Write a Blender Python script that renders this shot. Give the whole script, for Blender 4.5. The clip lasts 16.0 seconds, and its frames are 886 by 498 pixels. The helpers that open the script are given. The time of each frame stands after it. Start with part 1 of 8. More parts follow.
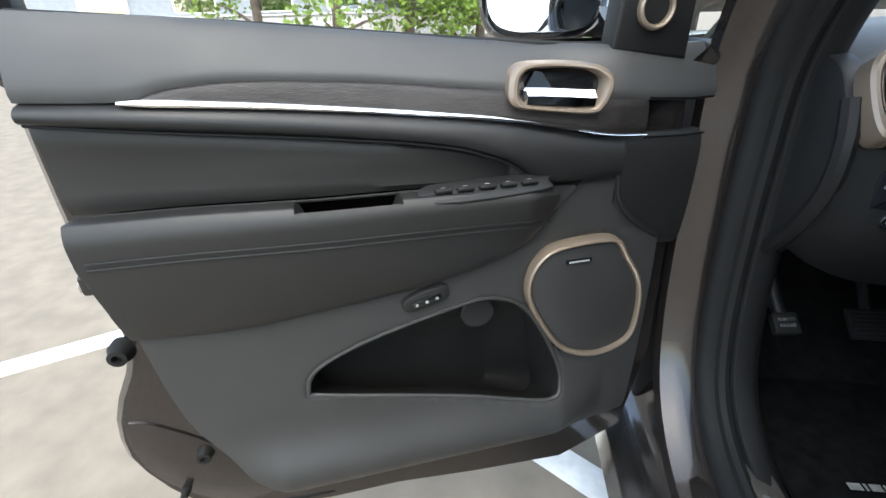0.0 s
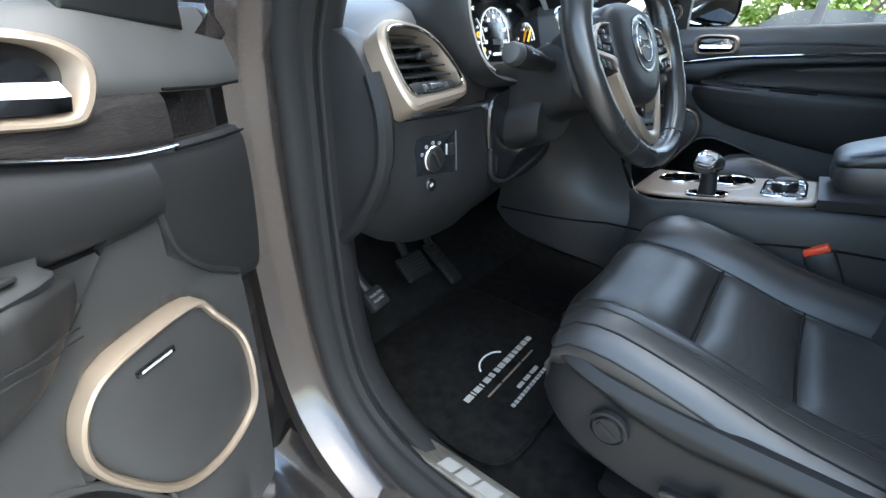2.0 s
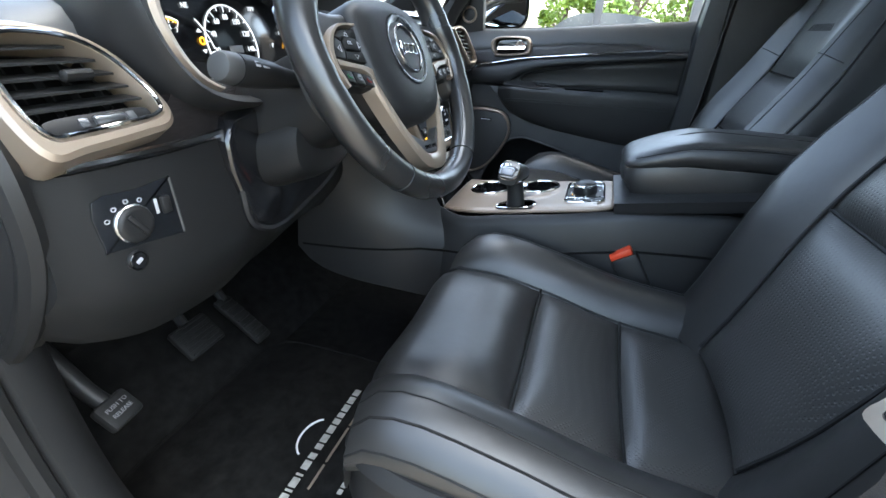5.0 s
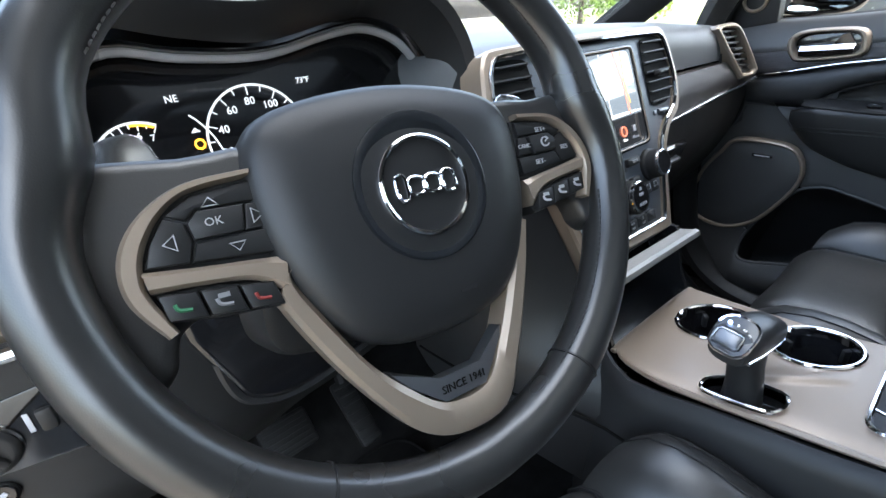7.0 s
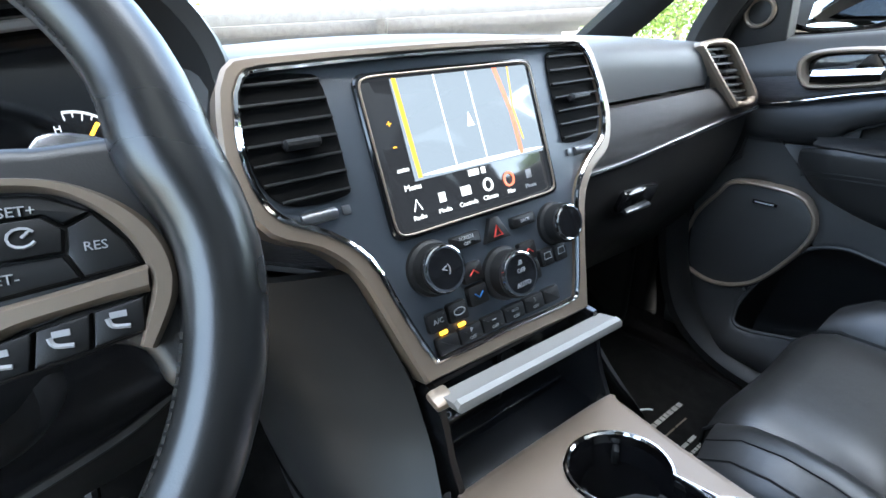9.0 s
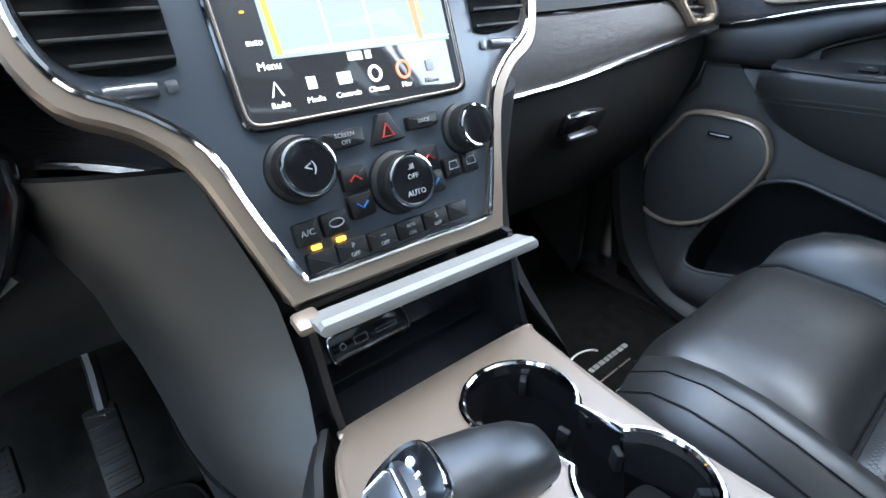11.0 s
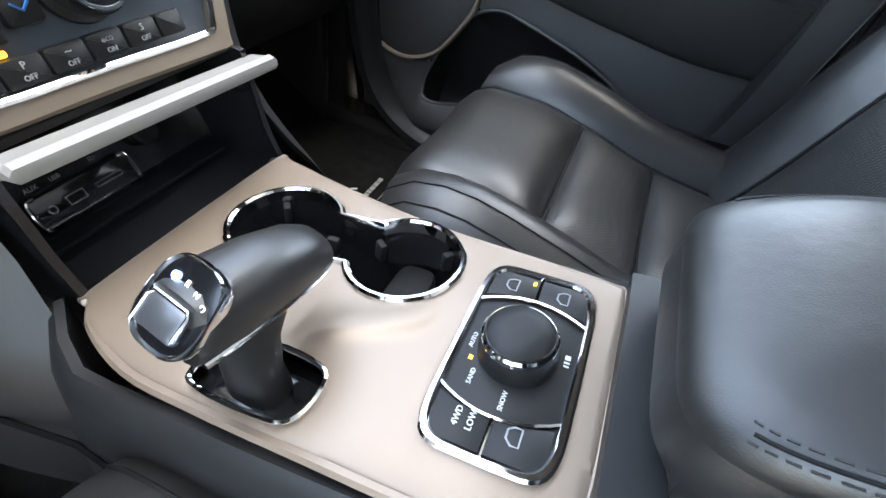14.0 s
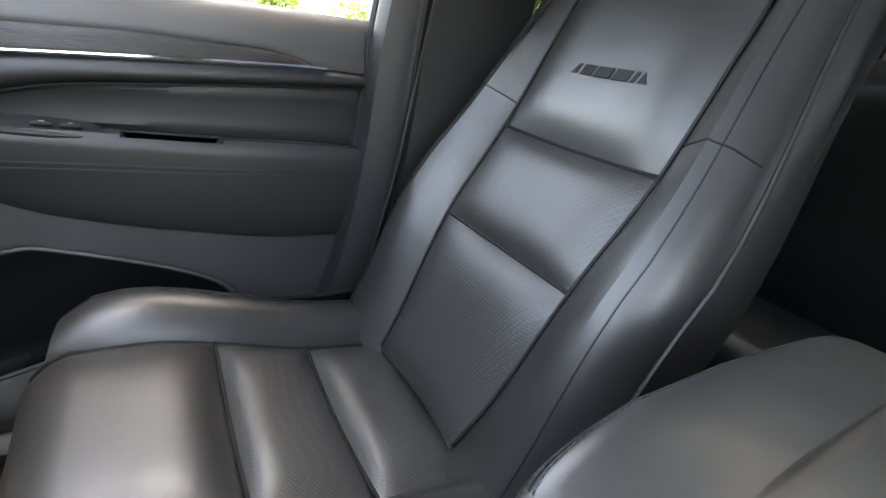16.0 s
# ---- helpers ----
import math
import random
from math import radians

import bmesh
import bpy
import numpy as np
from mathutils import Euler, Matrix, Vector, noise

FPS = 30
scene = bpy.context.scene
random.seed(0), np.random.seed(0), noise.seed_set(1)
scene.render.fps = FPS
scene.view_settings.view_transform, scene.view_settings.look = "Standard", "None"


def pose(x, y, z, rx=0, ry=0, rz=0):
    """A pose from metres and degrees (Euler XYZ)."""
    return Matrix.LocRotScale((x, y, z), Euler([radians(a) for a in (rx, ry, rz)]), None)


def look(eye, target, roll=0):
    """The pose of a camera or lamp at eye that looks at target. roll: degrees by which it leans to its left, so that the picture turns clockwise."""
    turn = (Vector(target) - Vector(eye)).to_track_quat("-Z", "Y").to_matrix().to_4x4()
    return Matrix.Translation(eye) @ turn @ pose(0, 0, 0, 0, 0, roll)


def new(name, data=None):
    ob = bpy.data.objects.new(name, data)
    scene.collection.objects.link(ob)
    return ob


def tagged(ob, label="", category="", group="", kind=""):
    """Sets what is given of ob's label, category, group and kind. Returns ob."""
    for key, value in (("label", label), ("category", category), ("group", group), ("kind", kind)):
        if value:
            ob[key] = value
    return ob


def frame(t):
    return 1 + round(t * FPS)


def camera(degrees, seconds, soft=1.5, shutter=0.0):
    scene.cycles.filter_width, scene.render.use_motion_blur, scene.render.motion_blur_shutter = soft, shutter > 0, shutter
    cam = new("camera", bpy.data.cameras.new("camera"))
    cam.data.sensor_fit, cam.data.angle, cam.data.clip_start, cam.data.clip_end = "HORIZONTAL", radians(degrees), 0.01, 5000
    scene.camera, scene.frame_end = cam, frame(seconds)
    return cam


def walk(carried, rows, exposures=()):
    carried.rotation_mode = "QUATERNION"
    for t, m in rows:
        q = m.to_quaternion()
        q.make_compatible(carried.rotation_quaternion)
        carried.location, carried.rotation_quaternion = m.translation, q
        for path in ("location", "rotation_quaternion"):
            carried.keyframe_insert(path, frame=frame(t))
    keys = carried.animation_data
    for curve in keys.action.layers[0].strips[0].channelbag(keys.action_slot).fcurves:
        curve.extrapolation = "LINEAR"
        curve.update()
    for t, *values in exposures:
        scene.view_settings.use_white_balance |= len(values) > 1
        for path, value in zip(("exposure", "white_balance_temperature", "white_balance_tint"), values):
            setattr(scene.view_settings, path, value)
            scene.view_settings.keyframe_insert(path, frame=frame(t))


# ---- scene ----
cam = camera(87.5, 16.0)
PATH = [
    (0, (-1.193, -0.107, 1.171), (-1.408, 1.657, 0.253), -1.5),
    (0.5, (-1.217, -0.097, 1.155), (-1.176, 1.687, 0.252), -0.9),
    (1, (-1.299, -0.02, 1.149), (-0.796, 1.693, 0.246), 0.3),
    (1.5, (-1.261, 0.036, 1.148), (-0.228, 1.5, 0.261), 2.1),
    (2, (-1.178, 0.128, 1.132), (0.268, 1.163, 0.216), 3.4),
    (2.5, (-1.175, 0.155, 1.131), (0.555, 0.614, 0.241), 5.6),
    (3, (-1.229, 0.135, 1.122), (0.572, 0.221, 0.257), 6.0),
    (3.2, (-1.241, 0.126, 1.123), (0.567, 0.175, 0.27), 6.0),
    (5.3, (-0.876, 0.115, 1.14), (0.791, 0.782, 0.258), 2.2),
    (5.5, (-0.81, 0.145, 1.145), (0.803, 0.927, 0.259), 1.3),
    (6, (-0.69, 0.168, 1.157), (0.728, 1.257, 0.261), -1.1),
    (6.5, (-0.608, 0.153, 1.178), (0.614, 1.456, 0.277), -3.1),
    (7, (-0.556, 0.145, 1.189), (0.567, 1.527, 0.278), -4.1),
    (7.5, (-0.527, 0.151, 1.185), (0.527, 1.583, 0.27), -4.4),
    (8, (-0.458, 0.168, 1.172), (0.577, 1.627, 0.278), -3.8),
    (8.5, (-0.352, 0.164, 1.173), (0.682, 1.645, 0.315), -3.1),
    (8.7, (-0.312, 0.157, 1.169), (0.718, 1.648, 0.324), -2.9),
    (10.8, (-0.182, 0.136, 1.096), (0.862, 1.549, 0.142), -1.8),
    (11, (-0.182, 0.135, 1.091), (0.869, 1.505, 0.081), -1.6),
    (11.5, (-0.18, 0.129, 1.079), (0.888, 1.359, -0.081), -0.3),
    (12, (-0.19, 0.12, 1.082), (0.885, 1.178, -0.231), 2.7),
    (12.5, (-0.199, 0.105, 1.09), (0.878, 1.007, -0.333), 6.2),
    (13, (-0.199, 0.098, 1.084), (0.895, 0.868, -0.402), 9.2),
    (13.5, (-0.197, 0.101, 1.08), (1.009, 0.717, -0.391), 11.1),
    (14, (-0.201, 0.117, 1.069), (1.179, 0.462, -0.337), 13.3),
    (14.5, (-0.198, 0.172, 1.079), (1.361, 0.094, -0.171), 16.3),
    (15, (-0.153, 0.194, 1.079), (1.486, -0.337, 0.062), 16.5),
    (15.5, (-0.094, 0.191, 1.108), (1.52, -0.64, 0.266), 14.5),
    (16, (-0.064, 0.195, 1.136), (1.462, -0.876, 0.413), 12.2),
]
walk(cam, [(t, look(eye, target, roll)) for t, eye, target, roll in PATH], [(0, 2.1, 6300, 2), (1.0, 2.5, 6000, 0), (1.5, 3.2, 6000, 0), (3.2, 3.5, 6700, 2), (5.5, 3.65, 6400, 2), (7, 3.55, 6400, 4), (8.7, 3.75, 6200, 2), (11, 4.3, 6100, 2), (13, 4.3, 7100, 6), (14.5, 4.5, 7000, 4), (16, 4.8, 7900, 9)])


# ---- light ----
SUN_ELEVATION, SUN_ROTATION = 60.0, 165.0
world = bpy.data.worlds.new("sky")
scene.world = world
world.use_nodes = True
wn = world.node_tree
sky = wn.nodes.new("ShaderNodeTexSky")
sky.sky_type, sky.sun_disc = "NISHITA", False
sky.sun_elevation, sky.sun_rotation = radians(SUN_ELEVATION), radians(SUN_ROTATION)
sky.air_density, sky.dust_density = 1.0, 3.0
haze = wn.nodes.new("ShaderNodeHueSaturation")
haze.inputs["Saturation"].default_value = 0.8
wn.links.new(sky.outputs[0], haze.inputs["Color"])
wn.links.new(haze.outputs[0], wn.nodes["Background"].inputs[0])
wn.nodes["Background"].inputs[1].default_value = 0.15
sun = new("sun", bpy.data.lights.new("sun", "SUN"))
sun.data.energy, sun.data.angle, sun.data.color = 0.55, radians(100), (1.0, 0.975, 0.94)
sun.matrix_basis = Matrix.Rotation(radians(-SUN_ROTATION), 4, "Z") @ Matrix.Rotation(radians(SUN_ELEVATION - 90), 4, "X")


# ---- materials ----
def mat(name, color, rough=0.5, metal=0.0, var=0.15, vscale=6.0, bump=0.0, bscale=200.0, coat=0.0, spec=0.5, rvar=0.08, voro=False, stretch=(1, 1, 1), emit=None, detail=6.0, wave=None):
    m = bpy.data.materials.new(name)
    m.use_nodes = True
    n, l = m.node_tree.nodes, m.node_tree.links
    b = n["Principled BSDF"]
    b.inputs["Roughness"].default_value, b.inputs["Metallic"].default_value = rough, metal
    b.inputs["Specular IOR Level"].default_value, b.inputs["Coat Weight"].default_value = spec, coat
    b.inputs["Coat Roughness"].default_value = 0.08
    co = n.new("ShaderNodeTexCoord")
    mp = n.new("ShaderNodeMapping")
    mp.inputs["Scale"].default_value = stretch
    l.new(co.outputs["Object"], mp.inputs["Vector"])
    tex = n.new("ShaderNodeTexNoise")
    tex.inputs["Scale"].default_value, tex.inputs["Detail"].default_value = vscale, detail
    l.new(mp.outputs[0], tex.inputs["Vector"])
    ramp = n.new("ShaderNodeValToRGB")
    ramp.color_ramp.elements[0].position, ramp.color_ramp.elements[1].position = 0.3, 0.7
    ramp.color_ramp.elements[0].color = (*[c * (1 - var) for c in color], 1)
    ramp.color_ramp.elements[1].color = (*[min(1, c * (1 + var)) for c in color], 1)
    l.new(tex.outputs["Fac"], ramp.inputs["Fac"])
    l.new(ramp.outputs["Color"], b.inputs["Base Color"])
    if rvar:
        mr = n.new("ShaderNodeMapRange")
        mr.inputs["To Min"].default_value, mr.inputs["To Max"].default_value = max(0.02, rough - rvar), min(1, rough + rvar)
        t2 = n.new("ShaderNodeTexNoise")
        t2.inputs["Scale"].default_value = vscale * 2.7
        l.new(mp.outputs[0], t2.inputs["Vector"])
        l.new(t2.outputs["Fac"], mr.inputs["Value"])
        l.new(mr.outputs[0], b.inputs["Roughness"])
    if bump:
        bt = n.new("ShaderNodeTexVoronoi" if voro else "ShaderNodeTexNoise")
        bt.inputs["Scale"].default_value = bscale
        l.new(mp.outputs[0], bt.inputs["Vector"])
        bn = n.new("ShaderNodeBump")
        bn.inputs["Strength"].default_value, bn.inputs["Distance"].default_value = bump, 0.0015
        l.new(bt.outputs["Distance" if voro else "Fac"], bn.inputs["Height"])
        l.new(bn.outputs[0], b.inputs["Normal"])
    if wave:
        wt, wb = n.new("ShaderNodeTexNoise"), n.new("ShaderNodeBump")
        wt.inputs["Scale"].default_value, wt.inputs["Detail"].default_value = wave[0], 3.0
        wb.inputs["Strength"].default_value, wb.inputs["Distance"].default_value = wave[1], 0.006
        l.new(mp.outputs[0], wt.inputs["Vector"]), l.new(wt.outputs["Fac"], wb.inputs["Height"])
        if bump:
            l.new(bn.outputs[0], wb.inputs["Normal"])
        l.new(wb.outputs[0], b.inputs["Normal"])
    if emit:
        b.inputs["Emission Color"].default_value = (*emit[:3], 1)
        b.inputs["Emission Strength"].default_value = emit[3]
    return m


M = {}
M["vinyl"] = mat("soft_touch_vinyl", (0.0165, 0.0165, 0.017), 0.42, bump=0.05, bscale=1500, voro=True, spec=0.35)
M["vinyl_grey"] = mat("grey_grained_vinyl", (0.046, 0.046, 0.046), 0.52, bump=0.05, bscale=1500, voro=True)
M["vinyl_mid"] = mat("grained_dark_grey_plastic", (0.034, 0.034, 0.034), 0.48, bump=0.08, bscale=1200, voro=True)
M["plastic"] = mat("matte_black_plastic", (0.014, 0.014, 0.0143), 0.45, bump=0.035, bscale=1600, voro=True, spec=0.30)
M["leather"] = mat("black_leather", (0.0185, 0.0178, 0.017), 0.39, bump=0.05, bscale=1100, voro=True, vscale=5, var=0.10, rvar=0.06, spec=0.75, wave=(22, 0.20))
M["wheel_leather"] = mat("polished_black_leather", (0.018, 0.0175, 0.017), 0.29, bump=0.03, bscale=1100, voro=True, vscale=5, var=0.10, rvar=0.08, spec=0.8)
M["perf"] = mat("perforated_black_leather", (0.027, 0.0255, 0.0235), 0.44, bump=0.1, bscale=1300, voro=True, vscale=3, var=0.05, rvar=0.02, spec=0.8)
_n, _l = M["perf"].node_tree.nodes, M["perf"].node_tree.links
_vo, _mp, _rp, _mx = (_n.new("ShaderNode" + k) for k in ("TexVoronoi", "Mapping", "MapRange", "Bump"))
_vo.inputs["Scale"].default_value, _vo.inputs["Randomness"].default_value = 230.0, 0.0
_mp.inputs["Rotation"].default_value = (0.0, 0.0, radians(45))
_rp.inputs["From Min"].default_value, _rp.inputs["From Max"].default_value = 0.26, 0.40
_l.new(next(k for k in _n if k.type == "TEX_COORD").outputs["Object"], _mp.inputs["Vector"])
_l.new(_mp.outputs[0], _vo.inputs["Vector"]), _l.new(_vo.outputs["Distance"], _rp.inputs["Value"])
_mx.inputs["Strength"].default_value, _mx.inputs["Distance"].default_value = 0.6, 0.0005
_l.new(_rp.outputs[0], _mx.inputs["Height"]), _l.new(_mx.outputs[0], _n["Principled BSDF"].inputs["Normal"])
M["bronze"] = mat("satin_bronze_trim", (0.27, 0.215, 0.165), 0.38, metal=0.45, var=0.06, coat=0.2)
M["silver"] = mat("champagne_metal_trim", (0.268, 0.205, 0.154), 0.40, metal=0.4, var=0.05, coat=0.15)
M["chrome"] = mat("polished_chrome", (0.82, 0.82, 0.83), 0.07, metal=1.0, var=0.03, rvar=0.03)
M["satin"] = mat("satin_chrome", (0.62, 0.62, 0.63), 0.22, metal=1.0, var=0.05)
M["dark_satin"] = mat("dark_satin_metal", (0.16, 0.165, 0.175), 0.3, metal=0.7, var=0.05)
M["gloss"] = mat("gloss_black", (0.008, 0.008, 0.009), 0.12, coat=0.5, var=0.1, rvar=0.04)
M["wood"] = mat("dark_open_grain_wood", (0.018, 0.015, 0.0145), 0.32, var=0.75, vscale=60, stretch=(1, 1, 14), bump=0.6, bscale=120, detail=10)
M["paint"] = mat("grey_metallic_paint", (0.042, 0.036, 0.0345), 0.25, metal=0.65, var=0.1, vscale=300, coat=0.8)
M["rubber"] = mat("black_rubber", (0.012, 0.012, 0.012), 0.62, var=0.2, bump=0.1, bscale=300, spec=0.22)
M["carpet"] = mat("black_carpet", (0.008, 0.0078, 0.0075), 0.95, var=0.5, vscale=40, bump=0.9, bscale=700, spec=0.1)
M["web"] = mat("grey_seat_belt_webbing", (0.025, 0.021, 0.0185), 0.6, var=0.3, vscale=300, stretch=(1, 1, 5), bump=0.5, bscale=500)
M["white"] = mat("white_print", (0.75, 0.75, 0.74), 0.6, var=0.06)
M["concrete"] = mat("warm_concrete", (0.21, 0.178, 0.138), 0.85, var=0.16, vscale=7, bump=0.5, bscale=90, detail=12)
M["stripe"] = mat("worn_white_road_paint", (0.72, 0.71, 0.68), 0.75, var=0.12, vscale=25)
M["grey"] = mat("grey_wall_panel", (0.33, 0.35, 0.38), 0.7, var=0.08)
M["stone"] = mat("light_stone", (0.5, 0.49, 0.47), 0.8, var=0.1)
M["headliner"] = mat("dark_grey_headliner", (0.05, 0.05, 0.05), 0.9, var=0.06, bump=0.3, bscale=500)
M["metal"] = mat("zinc_plated_steel", (0.5, 0.48, 0.45), 0.35, metal=1.0, var=0.15, vscale=30)
M["dark_steel"] = mat("dark_grey_steel", (0.10, 0.10, 0.105), 0.5, metal=0.3, var=0.15)
M["red"] = mat("red_plastic", (0.65, 0.06, 0.02), 0.4, var=0.05)
M["amber"] = mat("amber_lamp", (0.8, 0.35, 0.02), 0.4, emit=(1.0, 0.42, 0.03, 0.35))
M["leaf"] = mat("bright_green_leaf", (0.16, 0.24, 0.035), 0.5, var=0.45, vscale=3)
M["bark"] = mat("grey_brown_bark", (0.13, 0.10, 0.075), 0.9, var=0.3, bump=0.6, bscale=40)
M["grass"] = mat("dry_grass", (0.22, 0.24, 0.07), 0.95, var=0.25, vscale=1.5)
M["glow_white"] = mat("backlit_white_print", (0.8, 0.8, 0.8), 0.5, emit=(0.9, 0.92, 1.0, 0.10))
M["print_dim"] = mat("muted_white_print", (0.33, 0.32, 0.29), 0.8, var=0.2, vscale=80)
M["thread"] = mat("dark_grey_thread", (0.035, 0.034, 0.033), 0.8, var=0.1)
M["flap"] = mat("pale_grey_satin_trim", (0.25, 0.24, 0.225), 0.5, metal=0.1, var=0.04)
M["roof_panel"] = mat("white_translucent_roof_sheet", (0.8, 0.79, 0.75), 0.6, var=0.05)
_n, _l = M["roof_panel"].node_tree.nodes, M["roof_panel"].node_tree.links
_mix, _tl = _n.new("ShaderNodeMixShader"), _n.new("ShaderNodeBsdfTranslucent")
_tl.inputs[0].default_value = (0.85, 0.84, 0.80, 1)
_mix.inputs[0].default_value = 0.6
_l.new(_n["Principled BSDF"].outputs[0], _mix.inputs[1]), _l.new(_tl.outputs[0], _mix.inputs[2]), _l.new(_mix.outputs[0], _n["Material Output"].inputs[0])
M["sill_metal"] = mat("brushed_bronze_sill_metal", (0.25, 0.23, 0.20), 0.38, metal=0.8, var=0.15, vscale=40, stretch=(6, 1, 1))
M["grey_print"] = mat("dim_grey_print", (0.35, 0.35, 0.36), 0.6, var=0.05)
M["silver_trim"] = mat("satin_silver_trim", (0.50, 0.50, 0.51), 0.3, metal=0.35, var=0.04, coat=0.2)
M["pad"] = mat("grey_dashboard_pad", (0.072, 0.075, 0.079), 0.46, bump=0.06, bscale=1500, voro=True)
# body paint darkened to stand for shade on the centre pillar
M["pillar_shade"] = mat("shade_dark_pillar_paint", (0.014, 0.012, 0.013), 0.3, metal=0.3, var=0.15, coat=0.4)
# soft grey with the sky's blue reflection put into its colour
M["slate"] = mat("sky_tinted_grey_soft_paint", (0.066, 0.078, 0.094), 0.36, var=0.06, bump=0.03, bscale=1500, voro=True)
M["door_leather"] = mat("matte_black_door_vinyl", (0.019, 0.0185, 0.018), 0.46, bump=0.05, bscale=1300, voro=True, vscale=3, var=0.06, spec=0.4)
M["satin_black"] = mat("satin_black_plastic", (0.009, 0.010, 0.012), 0.22, var=0.15, spec=0.6)
# near-black colour standing for shade in depths and seams, also used as print
M["void"] = mat("shade_black_and_print", (0.003, 0.003, 0.003), 0.8, var=0.1, spec=0.1)
M["beam"] = mat("mottled_grey_steel", (0.12, 0.115, 0.11), 0.6, metal=0.1, var=0.15)

glass = bpy.data.materials.new("clear_glass")
glass.use_nodes = True
_n, _l = glass.node_tree.nodes, glass.node_tree.links
_n.remove(_n["Principled BSDF"])
_mix, _tr, _gl, _fr, _pw, _ml = (_n.new("ShaderNode" + k) for k in ("MixShader", "BsdfTransparent", "BsdfGlossy", "LayerWeight", "Math", "Math"))
_gl.inputs["Roughness"].default_value = 0.02
_fr.inputs["Blend"].default_value = 0.5
_pw.operation, _ml.operation = "POWER", "MULTIPLY_ADD"
_pw.inputs[1].default_value, _ml.inputs[1].default_value, _ml.inputs[2].default_value = 5.0, 0.85, 0.04
_l.new(_fr.outputs["Facing"], _pw.inputs[0]), _l.new(_pw.outputs[0], _ml.inputs[0])
_l.new(_ml.outputs[0], _mix.inputs[0]), _l.new(_tr.outputs[0], _mix.inputs[1]), _l.new(_gl.outputs[0], _mix.inputs[2])
_l.new(_mix.outputs[0], _n["Material Output"].inputs[0])
M["glass"] = glass
tinted = glass.copy()
tinted.name = "tinted_glass"
next(k for k in tinted.node_tree.nodes if k.type == "BSDF_TRANSPARENT").inputs[0].default_value = (0.30, 0.315, 0.32, 1)
M["tinted"] = tinted
# tint chosen by how bright the cabin should be
roof_glass = glass.copy()
roof_glass.name = "light_setting_roof_glass"
next(k for k in roof_glass.node_tree.nodes if k.type == "BSDF_TRANSPARENT").inputs[0].default_value = (0.15, 0.16, 0.168, 1)
M["roof_glass"] = roof_glass


# ---- mesh tools ----
def thing(name, label, category, m=None, group="", kind=""):
    ob = new(name)
    ob.empty_display_size = 0.05
    ob.matrix_basis = m or Matrix()
    return tagged(ob, label, category, group, kind)


def finish(bm, angle=38):
    bmesh.ops.recalc_face_normals(bm, faces=bm.faces)
    me = bpy.data.meshes.new("mesh")
    bm.to_mesh(me)
    bm.free()
    me.polygons.foreach_set("use_smooth", [True] * len(me.polygons))
    me.set_sharp_from_angle(angle=radians(angle))
    return me


def part(name, bm, material, parent=None, label="", world=True, angle=38):
    """world: the mesh is given in world places, not in its thing's own."""
    me = bm if isinstance(bm, bpy.types.Mesh) else finish(bm, angle)
    me.materials.clear()
    me.materials.append(material)
    ob = new(name, me)
    if parent:
        ob.parent = parent
        if world and parent.type == "EMPTY":
            ob.matrix_parent_inverse = parent.matrix_basis.inverted()
    return tagged(ob, label)


def loft(sections, caps=True, closed=True):
    bm = bmesh.new()
    rings = [[bm.verts.new(p) for p in s] for s in sections]
    n = len(rings[0])
    for a, b in zip(rings, rings[1:]):
        for i in range(n if closed else n - 1):
            j = (i + 1) % n
            bm.faces.new((a[i], a[j], b[j], b[i]))
    if caps and closed:
        if caps != "end":
            bm.faces.new(rings[0])
        bm.faces.new(reversed(rings[-1]))
    return bm


def ring_loft(sections):
    """A loft that closes on itself along its way."""
    bm = bmesh.new()
    rings = [[bm.verts.new(p) for p in s] for s in sections]
    n = len(rings[0])
    for a, b in zip(rings, rings[1:] + rings[:1]):
        for i in range(n):
            bm.faces.new((a[i], a[(i + 1) % n], b[(i + 1) % n], b[i]))
    return bm


def smooth_line(points, n=8, closed=False):
    """Catmull-Rom through the points."""
    p = [Vector(q) for q in points]
    out, m = [], len(p)
    for i in range(m if closed else m - 1):
        a, b, c, d = (p[(i + k) % m] if closed else p[min(max(i + k, 0), m - 1)] for k in (-1, 0, 1, 2))
        for k in range(n):
            t = k / n
            out.append(0.5 * (2 * b + (c - a) * t + (2 * a - 5 * b + 4 * c - d) * t * t + (3 * b - a - 3 * c + d) * t ** 3))
    if not closed:
        out.append(p[-1])
    return out


def tube(points, r, n=8, closed=False, flat=1.0, up=None):
    """A tube along points; flat squashes it across up."""
    p = [Vector(q) for q in points]
    m, secs = len(p), []
    ref = Vector(up) if up else None
    for i in range(m):
        a, b = (p[i - 1], p[(i + 1) % m]) if closed else (p[max(i - 1, 0)], p[min(i + 1, m - 1)])
        t = (b - a).normalized()
        if ref is None:
            ref = t.orthogonal()
        s = t.cross(ref).normalized()
        u = s.cross(t)
        if up is None:
            ref = u
        rr = r[i] if isinstance(r, (list, tuple)) else r
        secs.append([p[i] + rr * (math.cos(k * math.tau / n) * s + flat * math.sin(k * math.tau / n) * u) for k in range(n)])
    return ring_loft(secs) if closed else loft(secs)


def lathe(profile, n=32, m=None, caps=True):
    """Turns (radius, height) about z."""
    bm = loft([[Vector((r * math.cos(k * math.tau / n), r * math.sin(k * math.tau / n), z)) for k in range(n)] for r, z in profile], caps)
    if m:
        bm.transform(m)
    return bm


